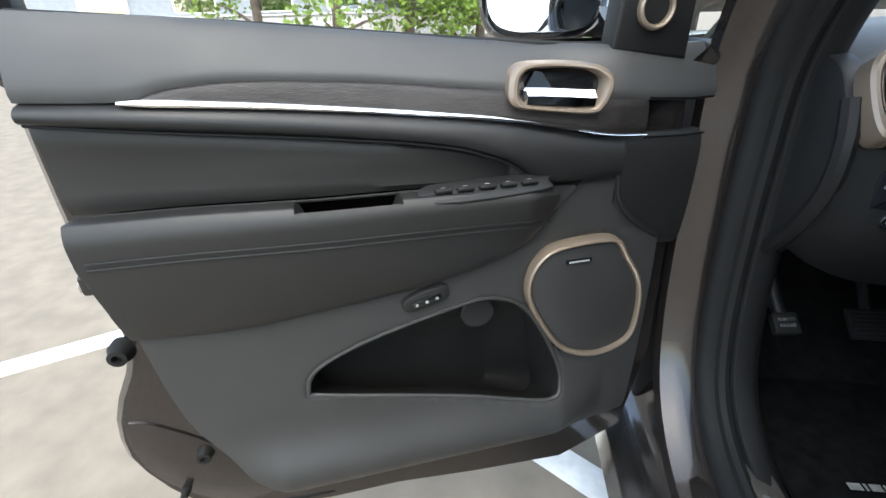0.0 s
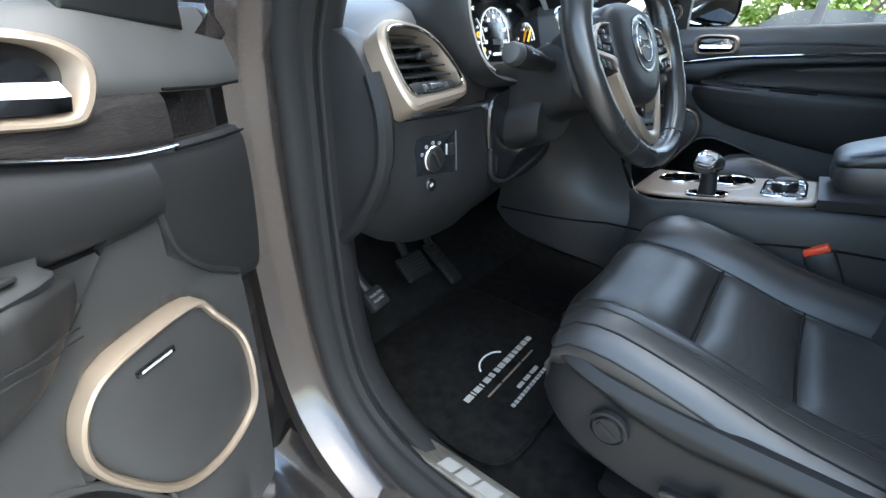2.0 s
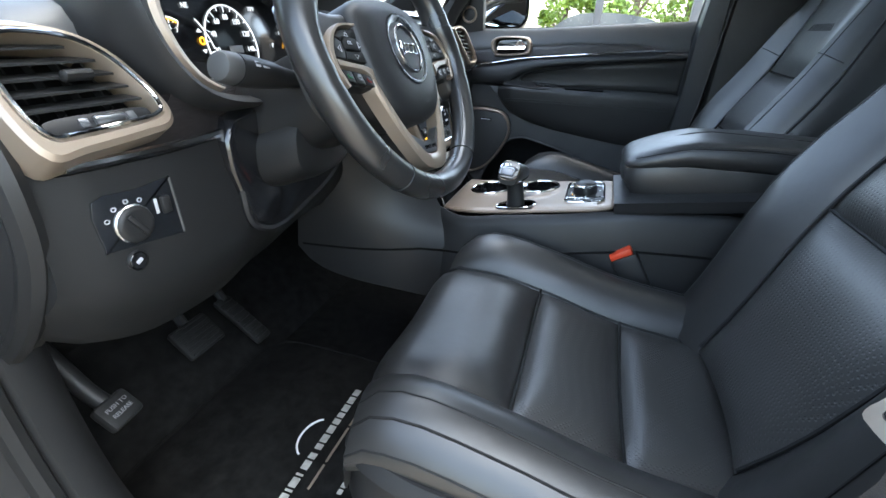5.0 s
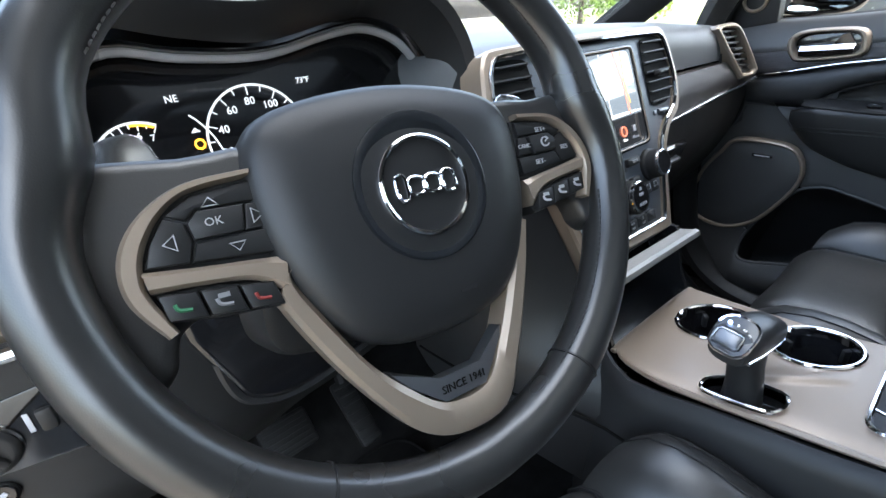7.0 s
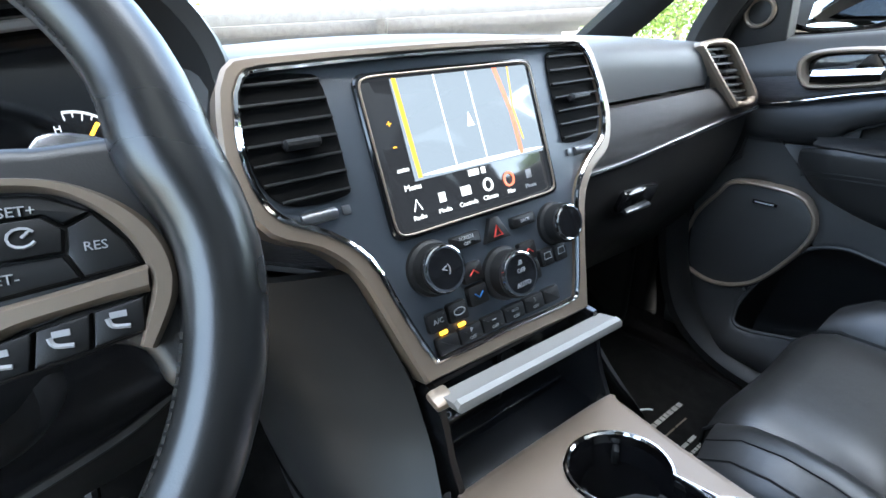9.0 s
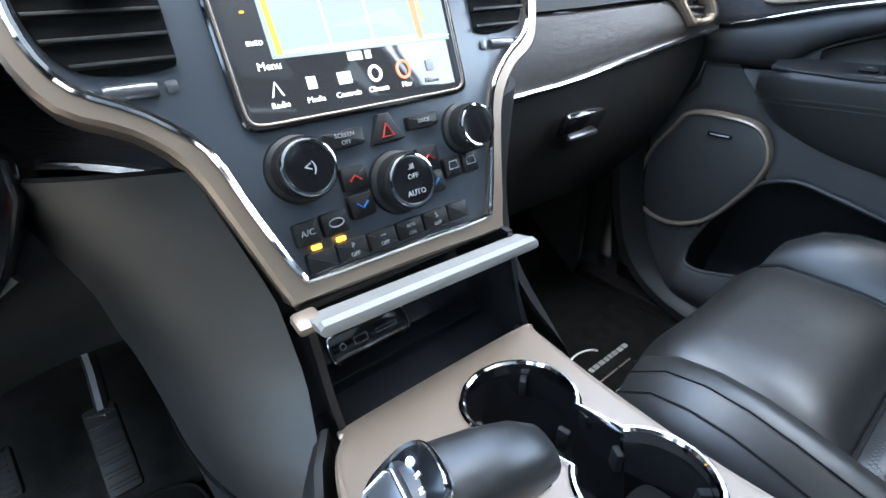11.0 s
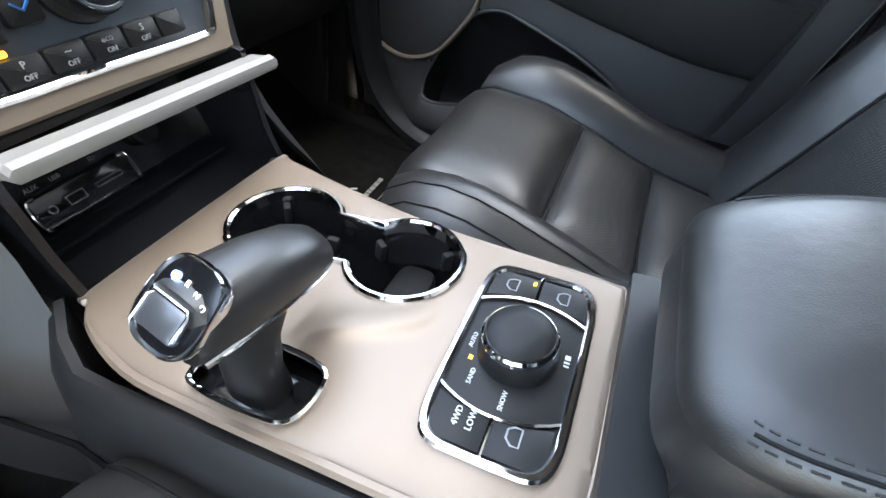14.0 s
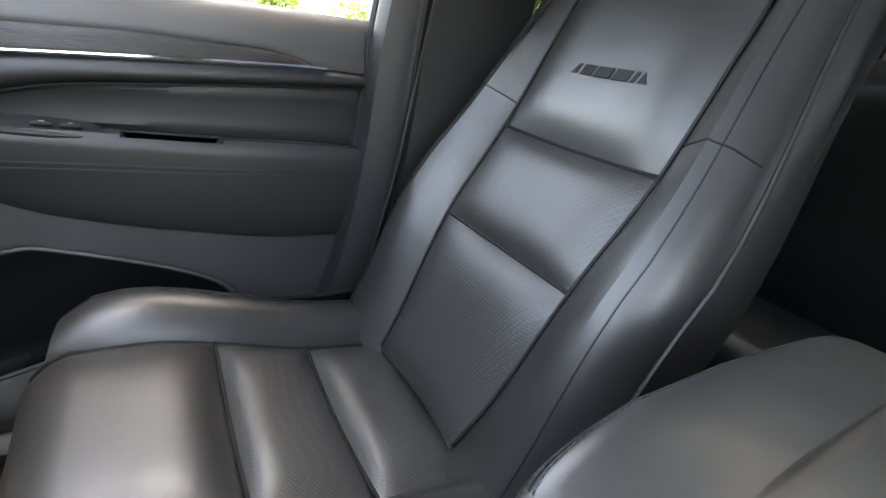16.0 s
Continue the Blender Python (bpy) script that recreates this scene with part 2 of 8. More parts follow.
def rbox(sx, sy, sz, m=None, bevel=0.004, segs=2):
    bm = bmesh.new()
    bmesh.ops.create_cube(bm, size=1, matrix=Matrix.Diagonal((sx, sy, sz, 1)))
    bevel = min(bevel, 0.45 * min(sx, sy, sz))
    if bevel > 0:
        bmesh.ops.bevel(bm, geom=bm.edges[:], offset=bevel, segments=segs, affect="EDGES", profile=0.5)
    if m:
        bm.transform(m)
    return bm


def prism(outline, at, low, high, bevel=0.003, segs=2):
    """A plate: outline of (a, b) through at(a, b, height) from low to high, its upper edge rounded."""
    n = len(outline)
    c = Vector((sum(p[0] for p in outline) / n, sum(p[1] for p in outline) / n))

    def inset(d):
        out = []
        for i in range(n):
            a, b, e = (Vector(outline[(i + k) % n][:2]) for k in (-1, 0, 1))
            t = (e - a).normalized()
            nn = Vector((-t.y, t.x))
            if nn.dot(c - b) < 0:
                nn = -nn
            out.append(b + nn * d)
        return out
    levels = [(0, low)] + [(bevel * (1 - math.cos(k / segs * math.pi / 2)), high - bevel + bevel * math.sin(k / segs * math.pi / 2)) for k in range(segs + 1)]
    return loft([[at(q[0], q[1], h) for q in inset(d)] for d, h in levels])


def frame_bar(outer, inner, at, low, high, bevel=0.002):
    """A flat frame between two outlines with as many points."""
    secs = []
    for o, i in zip(outer, inner):
        o, i = Vector(o[:2]), Vector(i[:2])
        w = i - o
        s = min(0.35, bevel / max(w.length, 1e-5))
        secs.append([at(*o, low), at(*o, high - bevel), at(*(o + w * s), high), at(*(i - w * s), high), at(*i, high - bevel), at(*i, low)])
    return ring_loft(secs)


def patch(fn, nu=12, nv=12, depth=0.01, down=None):
    """A surface fn(u, v) with a body of the given depth behind it."""
    bm = bmesh.new()
    g = [[bm.verts.new(fn(i / nu, j / nv)) for j in range(nv + 1)] for i in range(nu + 1)]
    for i in range(nu):
        for j in range(nv):
            bm.faces.new((g[i][j], g[i + 1][j], g[i + 1][j + 1], g[i][j + 1]))
    if depth:
        if down is None:
            bm.normal_update()
            nrm = {v: v.normal.copy() for row in g for v in row}
        h = [[bm.verts.new(v.co - (Vector(down) * -depth if down is not None else nrm[v] * depth)) for v in row] for row in g]
        for i in range(nu):
            for j in range(nv):
                bm.faces.new((h[i][j], h[i][j + 1], h[i + 1][j + 1], h[i + 1][j]))
        rim = [(i, 0) for i in range(nu)] + [(nu, j) for j in range(nv)] + [(i, nv) for i in range(nu, 0, -1)] + [(0, j) for j in range(nv, 0, -1)]
        for (a, b), (c, d) in zip(rim, rim[1:] + rim[:1]):
            bm.faces.new((g[a][b], h[a][b], h[c][d], g[c][d]))
    return bm


def puff(u, v, p=3.0):
    return (1 - abs(2 * u - 1) ** p) * (1 - abs(2 * v - 1) ** p)


def lerp(a, b, t):
    return a + (b - a) * t


def along(table, x):
    """A smooth line through a table of (x, value...) that never overshoots."""
    n = len(table)
    if x <= table[0][0] or x >= table[-1][0]:
        r = table[0 if x <= table[0][0] else -1][1:]
        return r if len(r) > 1 else r[0]
    k = next(i for i in range(n - 1) if x <= table[i + 1][0])
    h = table[k + 1][0] - table[k][0]
    t = (x - table[k][0]) / h

    def slope(i, c):
        """The harmonic mean of the slopes on both sides."""
        if i == 0 or i == n - 1:
            a, b = (0, 1) if i == 0 else (n - 2, n - 1)
            return (table[b][c] - table[a][c]) / (table[b][0] - table[a][0])
        p, q = ((table[b][c] - table[a][c]) / (table[b][0] - table[a][0]) for a, b in ((i - 1, i), (i, i + 1)))
        return 0.0 if p * q <= 0 else 2 * p * q / (p + q)
    r = [(2 * t ** 3 - 3 * t * t + 1) * table[k][c] + (t ** 3 - 2 * t * t + t) * h * slope(k, c) + (3 * t * t - 2 * t ** 3) * table[k + 1][c] + (t ** 3 - t * t) * h * slope(k + 1, c) for c in range(1, len(table[k]))]
    return r if len(r) > 1 else r[0]


def oval(cx, cy, rx, ry, n=24, p=2.0):
    out = []
    for k in range(n):
        a = math.tau * k / n
        c, s = math.cos(a), math.sin(a)
        out.append((cx + rx * math.copysign(abs(c) ** (2 / p), c), cy + ry * math.copysign(abs(s) ** (2 / p), s)))
    return out


def lettering(words, size, m, material, parent, name="lettering", depth=0.0004, label="", spacing=1.0, shear=0.0):
    cu = bpy.data.curves.new("text", "FONT")
    cu.body, cu.size, cu.extrude, cu.align_x, cu.align_y = words, size, depth, "CENTER", "CENTER"
    cu.space_character, cu.shear, cu.resolution_u = spacing, shear, 2
    tmp = bpy.data.objects.new("text", cu)
    me = bpy.data.meshes.new_from_object(tmp)
    bpy.data.objects.remove(tmp)
    me.transform(m)
    me.materials.clear()
    return part(name, me, material, parent, label)


def bars(widths, height, gap, m, material, parent, name="lettering", depth=0.0008, lean=0.25, label="", world=True):
    """Plain slanted bars in a row where writing stands, each a part of its own."""
    x = -(sum(widths) + gap * (len(widths) - 1)) / 2
    for w in widths:
        if w > 0.001:
            bm = bmesh.new()
            q = [(x, -height / 2), (x + w, -height / 2), (x + w, height / 2), (x, height / 2)]
            vs = [[bm.verts.new((a + lean * b, b, h)) for a, b in q] for h in (0, depth)]
            for i in range(4):
                k = (i + 1) % 4
                bm.faces.new((vs[0][i], vs[0][k], vs[1][k], vs[1][i]))
            bm.faces.new(vs[1]), bm.faces.new(vs[0][::-1])
            bm.transform(m)
            part(name, bm, material, parent, label, world)
        x += w + gap


def stitches(line, step=0.006, r=0.0005):
    """Short threads along a line, in one mesh."""
    bm, run = bmesh.new(), 0.0
    for a, b in zip(line, line[1:]):
        n = max(1, round((b - a).length / step))
        for k in range(n):
            p, q = a.lerp(b, (k + 0.15) / n), a.lerp(b, (k + 0.80) / n)
            s = (q - p).normalized().orthogonal().normalized() * r
            t = (q - p).normalized().cross(s)
            rings = [[bm.verts.new(e + v) for v in (s, t, -s, -t)] for e in (p, q)]
            for i in range(4):
                bm.faces.new((rings[0][i], rings[0][(i + 1) % 4], rings[1][(i + 1) % 4], rings[1][i]))
    return bm


def basis(origin, right, up):
    r = Vector(right).normalized()
    u = Vector(up)
    u = (u - r * u.dot(r)).normalized()
    n = r.cross(u)
    return Matrix.Translation(origin) @ Matrix((r, u, n)).transposed().to_4x4()

def inside(poly, x, y):
    hit, j = False, len(poly) - 1
    for i in range(len(poly)):
        (xi, yi), (xj, yj) = poly[i][:2], poly[j][:2]
        if (yi > y) != (yj > y) and x < (xj - xi) * (y - yi) / (yj - yi) + xi:
            hit = not hit
        j = i
    return hit


_dense = {}


def smooth_dense(outline):
    """The outline with every edge cut in four."""
    key = (len(outline), tuple(outline[0]))
    if key not in _dense:
        _dense[key] = [(lerp(p[0], q[0], k / 4), lerp(p[1], q[1], k / 4)) for p, q in zip(outline, outline[1:] + outline[:1]) for k in range(4)]
    return _dense[key]


def smooth_line_2d(points, n=6, closed=True):
    return [(q.x, q.y) for q in smooth_line([Vector((a, b, 0)) for a, b in points], n, closed)]


# ---- outdoors ----
ground = tagged(new("ground"), "warm beige concrete parking ground with white stripes", "ground", kind="structure")
bm = bmesh.new()
bmesh.ops.create_grid(bm, x_segments=60, y_segments=60, size=400)
part("concrete_surface", bm, M["concrete"], ground)


def slab(name, x0, y0, x1, y1, wide, z, height, material, parent):
    a, b = Vector((x0, y0, z)), Vector((x1, y1, z))
    bm = rbox((b - a).length, wide, height, Matrix.Translation((a + b) / 2) @ Matrix.Rotation(math.atan2(y1 - y0, x1 - x0), 4, "Z"), 0.001)
    return part(name, bm, material, parent)


slab("painted_stripe", -5.2, -0.55, -0.9, 2.6, 0.10, 0.003, 0.006, M["stripe"], ground)
slab("painted_stripe", -1.35, 1.1, 0.5, -0.25, 0.10, 0.003, 0.006, M["stripe"], ground)


# ---- car body ----
car = thing("car_body", "grey metallic sport utility car body with open driver door", "car")
OPEN = smooth_line([Vector((y, z, 0)) for y, z in [(0.10, 1.60), (0.36, 1.47), (0.56, 1.26), (0.65, 1.11), (0.655, 0.95), (0.645, 0.80), (0.625, 0.66), (0.585, 0.55), (0.51, 0.485), (0.40, 0.457), (0.2, 0.455),
                                                 (0.05, 0.475), (-0.04, 0.545), (-0.10, 0.66), (-0.13, 0.79), (-0.145, 0.95), (-0.15, 1.15), (-0.17, 1.40), (-0.16, 1.56), (-0.05, 1.62)]], 5, True)


def opening(profile, side=-1):
    """Sweeps a profile of (out, x) round the door opening; out points away from the opening's middle."""
    n, secs = len(OPEN), []
    for i in range(n):
        t = (OPEN[(i + 1) % n] - OPEN[i - 1]).normalized()
        nn = Vector((-t.y, t.x, 0))
        if nn.dot(OPEN[i] - Vector((0.25, 1.0, 0))) < 0:
            nn = -nn
        wide = 1 + 1.1 * min(1.0, max(0.0, (0.02 - OPEN[i].x) / 0.12)) * min(1.0, max(0.0, (OPEN[i].y - 0.48) / 0.1))
        secs.append([Vector((side * x, OPEN[i].x + (o * wide if o > 0 else o) * nn.x, OPEN[i].y + (o * wide if o > 0 else o) * nn.y)) for o, x in profile])
    return ring_loft(secs)


for side in (-1, 1):
    part("door_frame", opening([(0.06, 0.87), (0.045, 0.862), (0.038, 0.84), (0.033, 0.825), (0.022, 0.812), (0.013, 0.807), (0.02, 0.79), (0.07, 0.80)], side), M["paint"], car)
    part("door_frame_lining", opening([(0.014, 0.8085), (0.006, 0.806), (-0.002, 0.795), (-0.004, 0.772), (0.02, 0.765), (0.03, 0.80)], side), M["rubber"], car, "black rubber frame lining")
    part("door_seal", opening([(-0.004 + 0.011 * math.cos(k * math.tau / 8), 0.770 + 0.013 * math.sin(k * math.tau / 8)) for k in range(8)], side), M["rubber"], car, "black rubber door seal")
    part("door_frame_trim", opening([(0.002, 0.762), (-0.012, 0.752), (-0.014, 0.735), (-0.006, 0.715), (0.012, 0.70), (0.03, 0.70), (0.03, 0.762)], side), M["plastic"], car)

_pill = [i for i in range(len(OPEN)) if OPEN[i].x < 0.0 and 0.53 < OPEN[i].y < 1.58]


def pillar_strip(profile):
    """A strip up the driver's centre pillar: profile of (out, x) as for opening()."""
    secs = []
    for i in _pill:
        t = (OPEN[(i + 1) % len(OPEN)] - OPEN[i - 1]).normalized()
        nn = Vector((-t.y, t.x, 0))
        nn = -nn if nn.dot(OPEN[i] - Vector((0.25, 1.0, 0))) < 0 else nn
        secs.append([Vector((-x, OPEN[i].x + o * nn.x, OPEN[i].y + o * nn.y)) for o, x in profile])
    return loft(secs)


# added strip: shade on the pillar face is put into its colour
part("pillar_shade_strip", pillar_strip([(0.040, 0.806), (0.0405, 0.8118), (0.044, 0.8139), (0.070, 0.8282), (0.0745, 0.8335), (0.076, 0.832), (0.070, 0.818)]), M["pillar_shade"], car, "added pillar strip with shade put into its colour")
part("pillar_ridge", pillar_strip([(0.079 + 0.005 * math.cos(q), 0.8405 + 0.006 * math.sin(q)) for q in [k * math.tau / 10 for k in range(10)]]), M["paint"], car)
# sills, pillars, floor and shell
part("floor_pan", rbox(1.56, 2.6, 0.04, pose(0, -0.35, 0.40), 0.01), M["carpet"], car, "black carpeted floor")
part("firewall", rbox(1.5, 0.03, 0.60, pose(0, 0.97, 0.70, -8), 0.01), M["carpet"], car)
part("cowl", rbox(1.5, 0.20, 0.02, pose(0, 1.08, 1.055, -8), 0.005), M["plastic"], car)
part("footwell_slope", rbox(1.5, 0.40, 0.02, pose(0, 0.86, 0.50, 35), 0.01), M["carpet"], car)
for s in (-1, 1):
    part("kick_panel", rbox(0.03, 0.23, 0.45, pose(s * 0.71, 0.84, 0.62, 0, 0, 0), 0.01), M["plastic"], car)
    part("rocker_sill", loft([[Vector((s * x, y, z)) for x, z in ((0.70, 0.43), (0.715, 0.462), (0.76, 0.468), (0.78, 0.455), (0.84, 0.43), (0.875, 0.36), (0.86, 0.26), (0.70, 0.26))] for y in (0.75, 0.4, 0.1, -0.2, -0.9)]), M["paint"], car)
    part("side_step", loft([[Vector((s * x, y, z)) for x, z in ((0.87, 0.33), (0.93, 0.325), (0.95, 0.30), (0.93, 0.27), (0.87, 0.27))] for y in (0.95, 0.3, -0.4, -1.2)]), M["satin"], car, "satin metal side step")
    part("front_fender", loft([[Vector((s * x, y, z)) for x, z in ((0.86, 0.35), (0.93, 0.5), (0.955, 0.75), (0.94, 0.98), (0.87, 1.07), (0.80, 1.06), (0.84, 0.6))] for y in (0.80, 1.2, 1.9)]), M["paint"], car)
    part("hinge_pillar", rbox(0.10, 0.09, 0.72, pose(s * 0.82, 0.755, 0.74), 0.01), M["rubber"], car)
    part("rear_quarter", loft([[Vector((s * x, y, z)) for x, z in ((0.86, 0.3), (0.95, 0.5), (0.96, 0.8), (0.90, 1.12), (0.80, 1.15), (0.84, 0.6))] for y in (-1.1, -1.8, -2.6)]), M["paint"], car)
def roof_piece(x0, x1, y0, y1, z, bow, thick):
    return patch(lambda u, v: Vector((lerp(x0, x1, u), lerp(y0, y1, v), z + bow * (1 - (lerp(x0, x1, u) / 0.7) ** 2))), 8, 8, thick)


for x0, x1, y0, y1 in ((-0.70, 0.70, 0.28, 0.10), (-0.70, -0.47, 0.10, -1.30), (0.47, 0.70, 0.10, -1.30), (-0.70, 0.70, -1.30, -2.34)):
    part("roof_panel", roof_piece(x0, x1, y0, y1, 1.66, 0.05, 0.05), M["paint"], car)
    part("headliner", roof_piece(x0, x1, y0, y1, 1.59, 0.04, 0.01), M["headliner"], car, "dark grey fabric headliner")
# unseen sunroof, added to let sky light into the cabin
part("sunroof_glass", roof_piece(-0.47, 0.47, 0.10, -1.30, 1.665, 0.05, 0.006), M["roof_glass"], car, "unseen tinted sunroof glass, added to let sky light in")
part("hood", patch(lambda u, v: Vector((lerp(-0.86, 0.86, u), lerp(1.12, 2.0, v), 1.10 + 0.03 * (1 - (2 * u - 1) ** 2) - 0.1 * v * v)), 12, 8, 0.03), M["paint"], car)
# unseen rear end, added to cut the light that came from behind
part("rear_bulkhead", rbox(1.7, 0.05, 0.75, pose(0, -2.42, 0.78), 0.02), M["paint"], car)
part("cargo_floor", rbox(1.56, 0.80, 0.04, pose(0, -2.02, 0.42), 0.01), M["carpet"], car)
part("rear_window", patch(lambda u, v: Vector((lerp(-0.70, 0.70, u), lerp(-2.42, -2.33, v) - 0.03 * (1 - (2 * u - 1) ** 2), lerp(1.14, 1.64, v))), 8, 6, 0.006), M["tinted"], car, "unseen tinted rear window, added to cut light from behind")
part("windshield", patch(lambda u, v: Vector((lerp(-0.68, 0.68, u) * (1 - 0.06 * v), lerp(1.10, 0.30, v) - 0.10 * (2 * u - 1) ** 2, lerp(1.08, 1.62, v))), 8, 8, 0.005), M["glass"], car, "clear laminated windshield").visible_shadow = False
for s in (-1, 1):
    part("windshield_pillar", tube([(s * 0.74, 1.02, 1.05), (s * 0.73, 0.80, 1.20), (s * 0.70, 0.50, 1.42), (s * 0.66, 0.22, 1.61)], 0.05, 10, flat=0.6), M["plastic"], car)
    part("rear_side_panel", rbox(0.08, 2.0, 0.75, pose(s * 0.80, -1.25, 0.80), 0.03), M["vinyl"], car)
    part("rear_pillar", rbox(0.08, 0.25, 0.5, pose(s * 0.76, -2.25, 1.38), 0.03), M["vinyl"], car)
    # unseen rail, side window and skin, added to keep light out
    part("roof_rail", tube(smooth_line([(s * 0.70, 0.24, 1.62), (s * 0.715, 0.0, 1.645), (s * 0.72, -0.8, 1.65), (s * 0.71, -1.7, 1.645), (s * 0.69, -2.38, 1.62)], 5), 0.055, 10), M["headliner"], car)
    part("rear_side_window", patch(lambda u, v: Vector((s * lerp(0.80, 0.725, v), lerp(-0.34, -2.20, u), lerp(1.15, 1.62, v))), 8, 4, 0.005), M["tinted"], car, "unseen tinted rear side window, added to cut light")
    part("rear_side_skin", loft([[Vector((s * x, y, z)) for x, z in ((0.85, 0.3), (0.93, 0.45), (0.945, 0.75), (0.90, 1.08), (0.82, 1.16), (0.80, 1.12), (0.84, 0.6))] for y in (-0.45, -0.75, -1.15)]), M["paint"], car)
    part("rear_door_edge", loft([[Vector((s * x, y, z)) for x, y in ((0.80, -0.27), (0.858, -0.275), (0.864, -0.34), (0.875, -0.46), (0.80, -0.46))] for z in (0.40, 0.8, 1.15)]), M["rubber"], car, "black sealed rear door edge")

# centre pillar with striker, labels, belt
# the pillar body takes the shade-darkened paint too
part("centre_pillar", loft([[Vector((x, y, z)) for x, y in ((-0.80, -0.20), (-0.835, -0.23), (-0.85, -0.26), (-0.85, -0.34), (-0.72, -0.36), (-0.70, -0.19))] for z in (0.46, 0.8, 1.15, 1.6)]), M["pillar_shade"], car)
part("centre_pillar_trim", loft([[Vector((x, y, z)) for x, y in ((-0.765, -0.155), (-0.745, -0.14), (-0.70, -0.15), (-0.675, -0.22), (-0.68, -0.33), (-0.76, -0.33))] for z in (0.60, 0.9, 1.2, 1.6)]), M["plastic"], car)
part("centre_pillar_trim", loft([[Vector((x, y, z)) for x, y in ((0.765, -0.165), (0.74, -0.15), (0.71, -0.165), (0.69, -0.22), (0.69, -0.42), (0.76, -0.42))] for z in (0.60, 0.9, 1.2, 1.6)]), M["plastic"], car)
part("centre_pillar", loft([[Vector((x, y, z)) for x, y in ((0.80, -0.17), (0.85, -0.215), (0.85, -0.30), (0.72, -0.32), (0.69, -0.20))] for z in (0.46, 0.8, 1.15, 1.6)]), M["plastic"], car)


def pil(f, o, h=0.0):
    """A place on the driver's pillar channel: f along it, o across it, h off its face."""
    k = int(f)
    p = OPEN[k].lerp(OPEN[k + 1], f - k)
    t = (OPEN[k + 1] - OPEN[k]).normalized()
    nn = Vector((-t.y, t.x, 0))
    nn = -nn if nn.dot(p - Vector((0.25, 1.0, 0))) < 0 else nn
    o2 = o - 0.482 * h
    return Vector((-(0.815 + 0.55 * (o - 0.046) + 0.876 * h), p.x + o2 * nn.x, p.y + o2 * nn.y))


SKM = basis(pil(72.5, 0.057), pil(72.5, 0.07) - pil(72.5, 0.05), pil(73, 0.057) - pil(72, 0.057))
striker = part("striker_plate", prism(smooth_line_2d([(-0.020, 0.036), (0.008, 0.040), (0.024, 0.026), (0.024, -0.020), (0.010, -0.038), (-0.016, -0.036), (-0.024, 0.0)], 3), lambda a, b, h: SKM @ Vector((a, b, h)), -0.004, 0.006, 0.002), M["metal"], car, "zinc door striker plate")
for b in (0.022, -0.022):
    part("striker_bolt", lathe([(0.011, 0.004), (0.011, 0.009), (0.008, 0.010), (0.006, 0.008), (0.0005, 0.008)], 20, SKM @ Matrix.Translation((0.004, b, 0.0))), M["metal"], striker)
part("striker_loop", tube(smooth_line([SKM @ Vector(p) for p in ((-0.002, 0.012, 0.004), (-0.014, 0.013, 0.026), (-0.022, 0.010, 0.040), (-0.022, -0.006, 0.042), (-0.014, -0.013, 0.026), (-0.002, -0.012, 0.004))], 4), 0.0048, 8), M["metal"], striker)


# ---- doors ----
ANGLE = 70.0


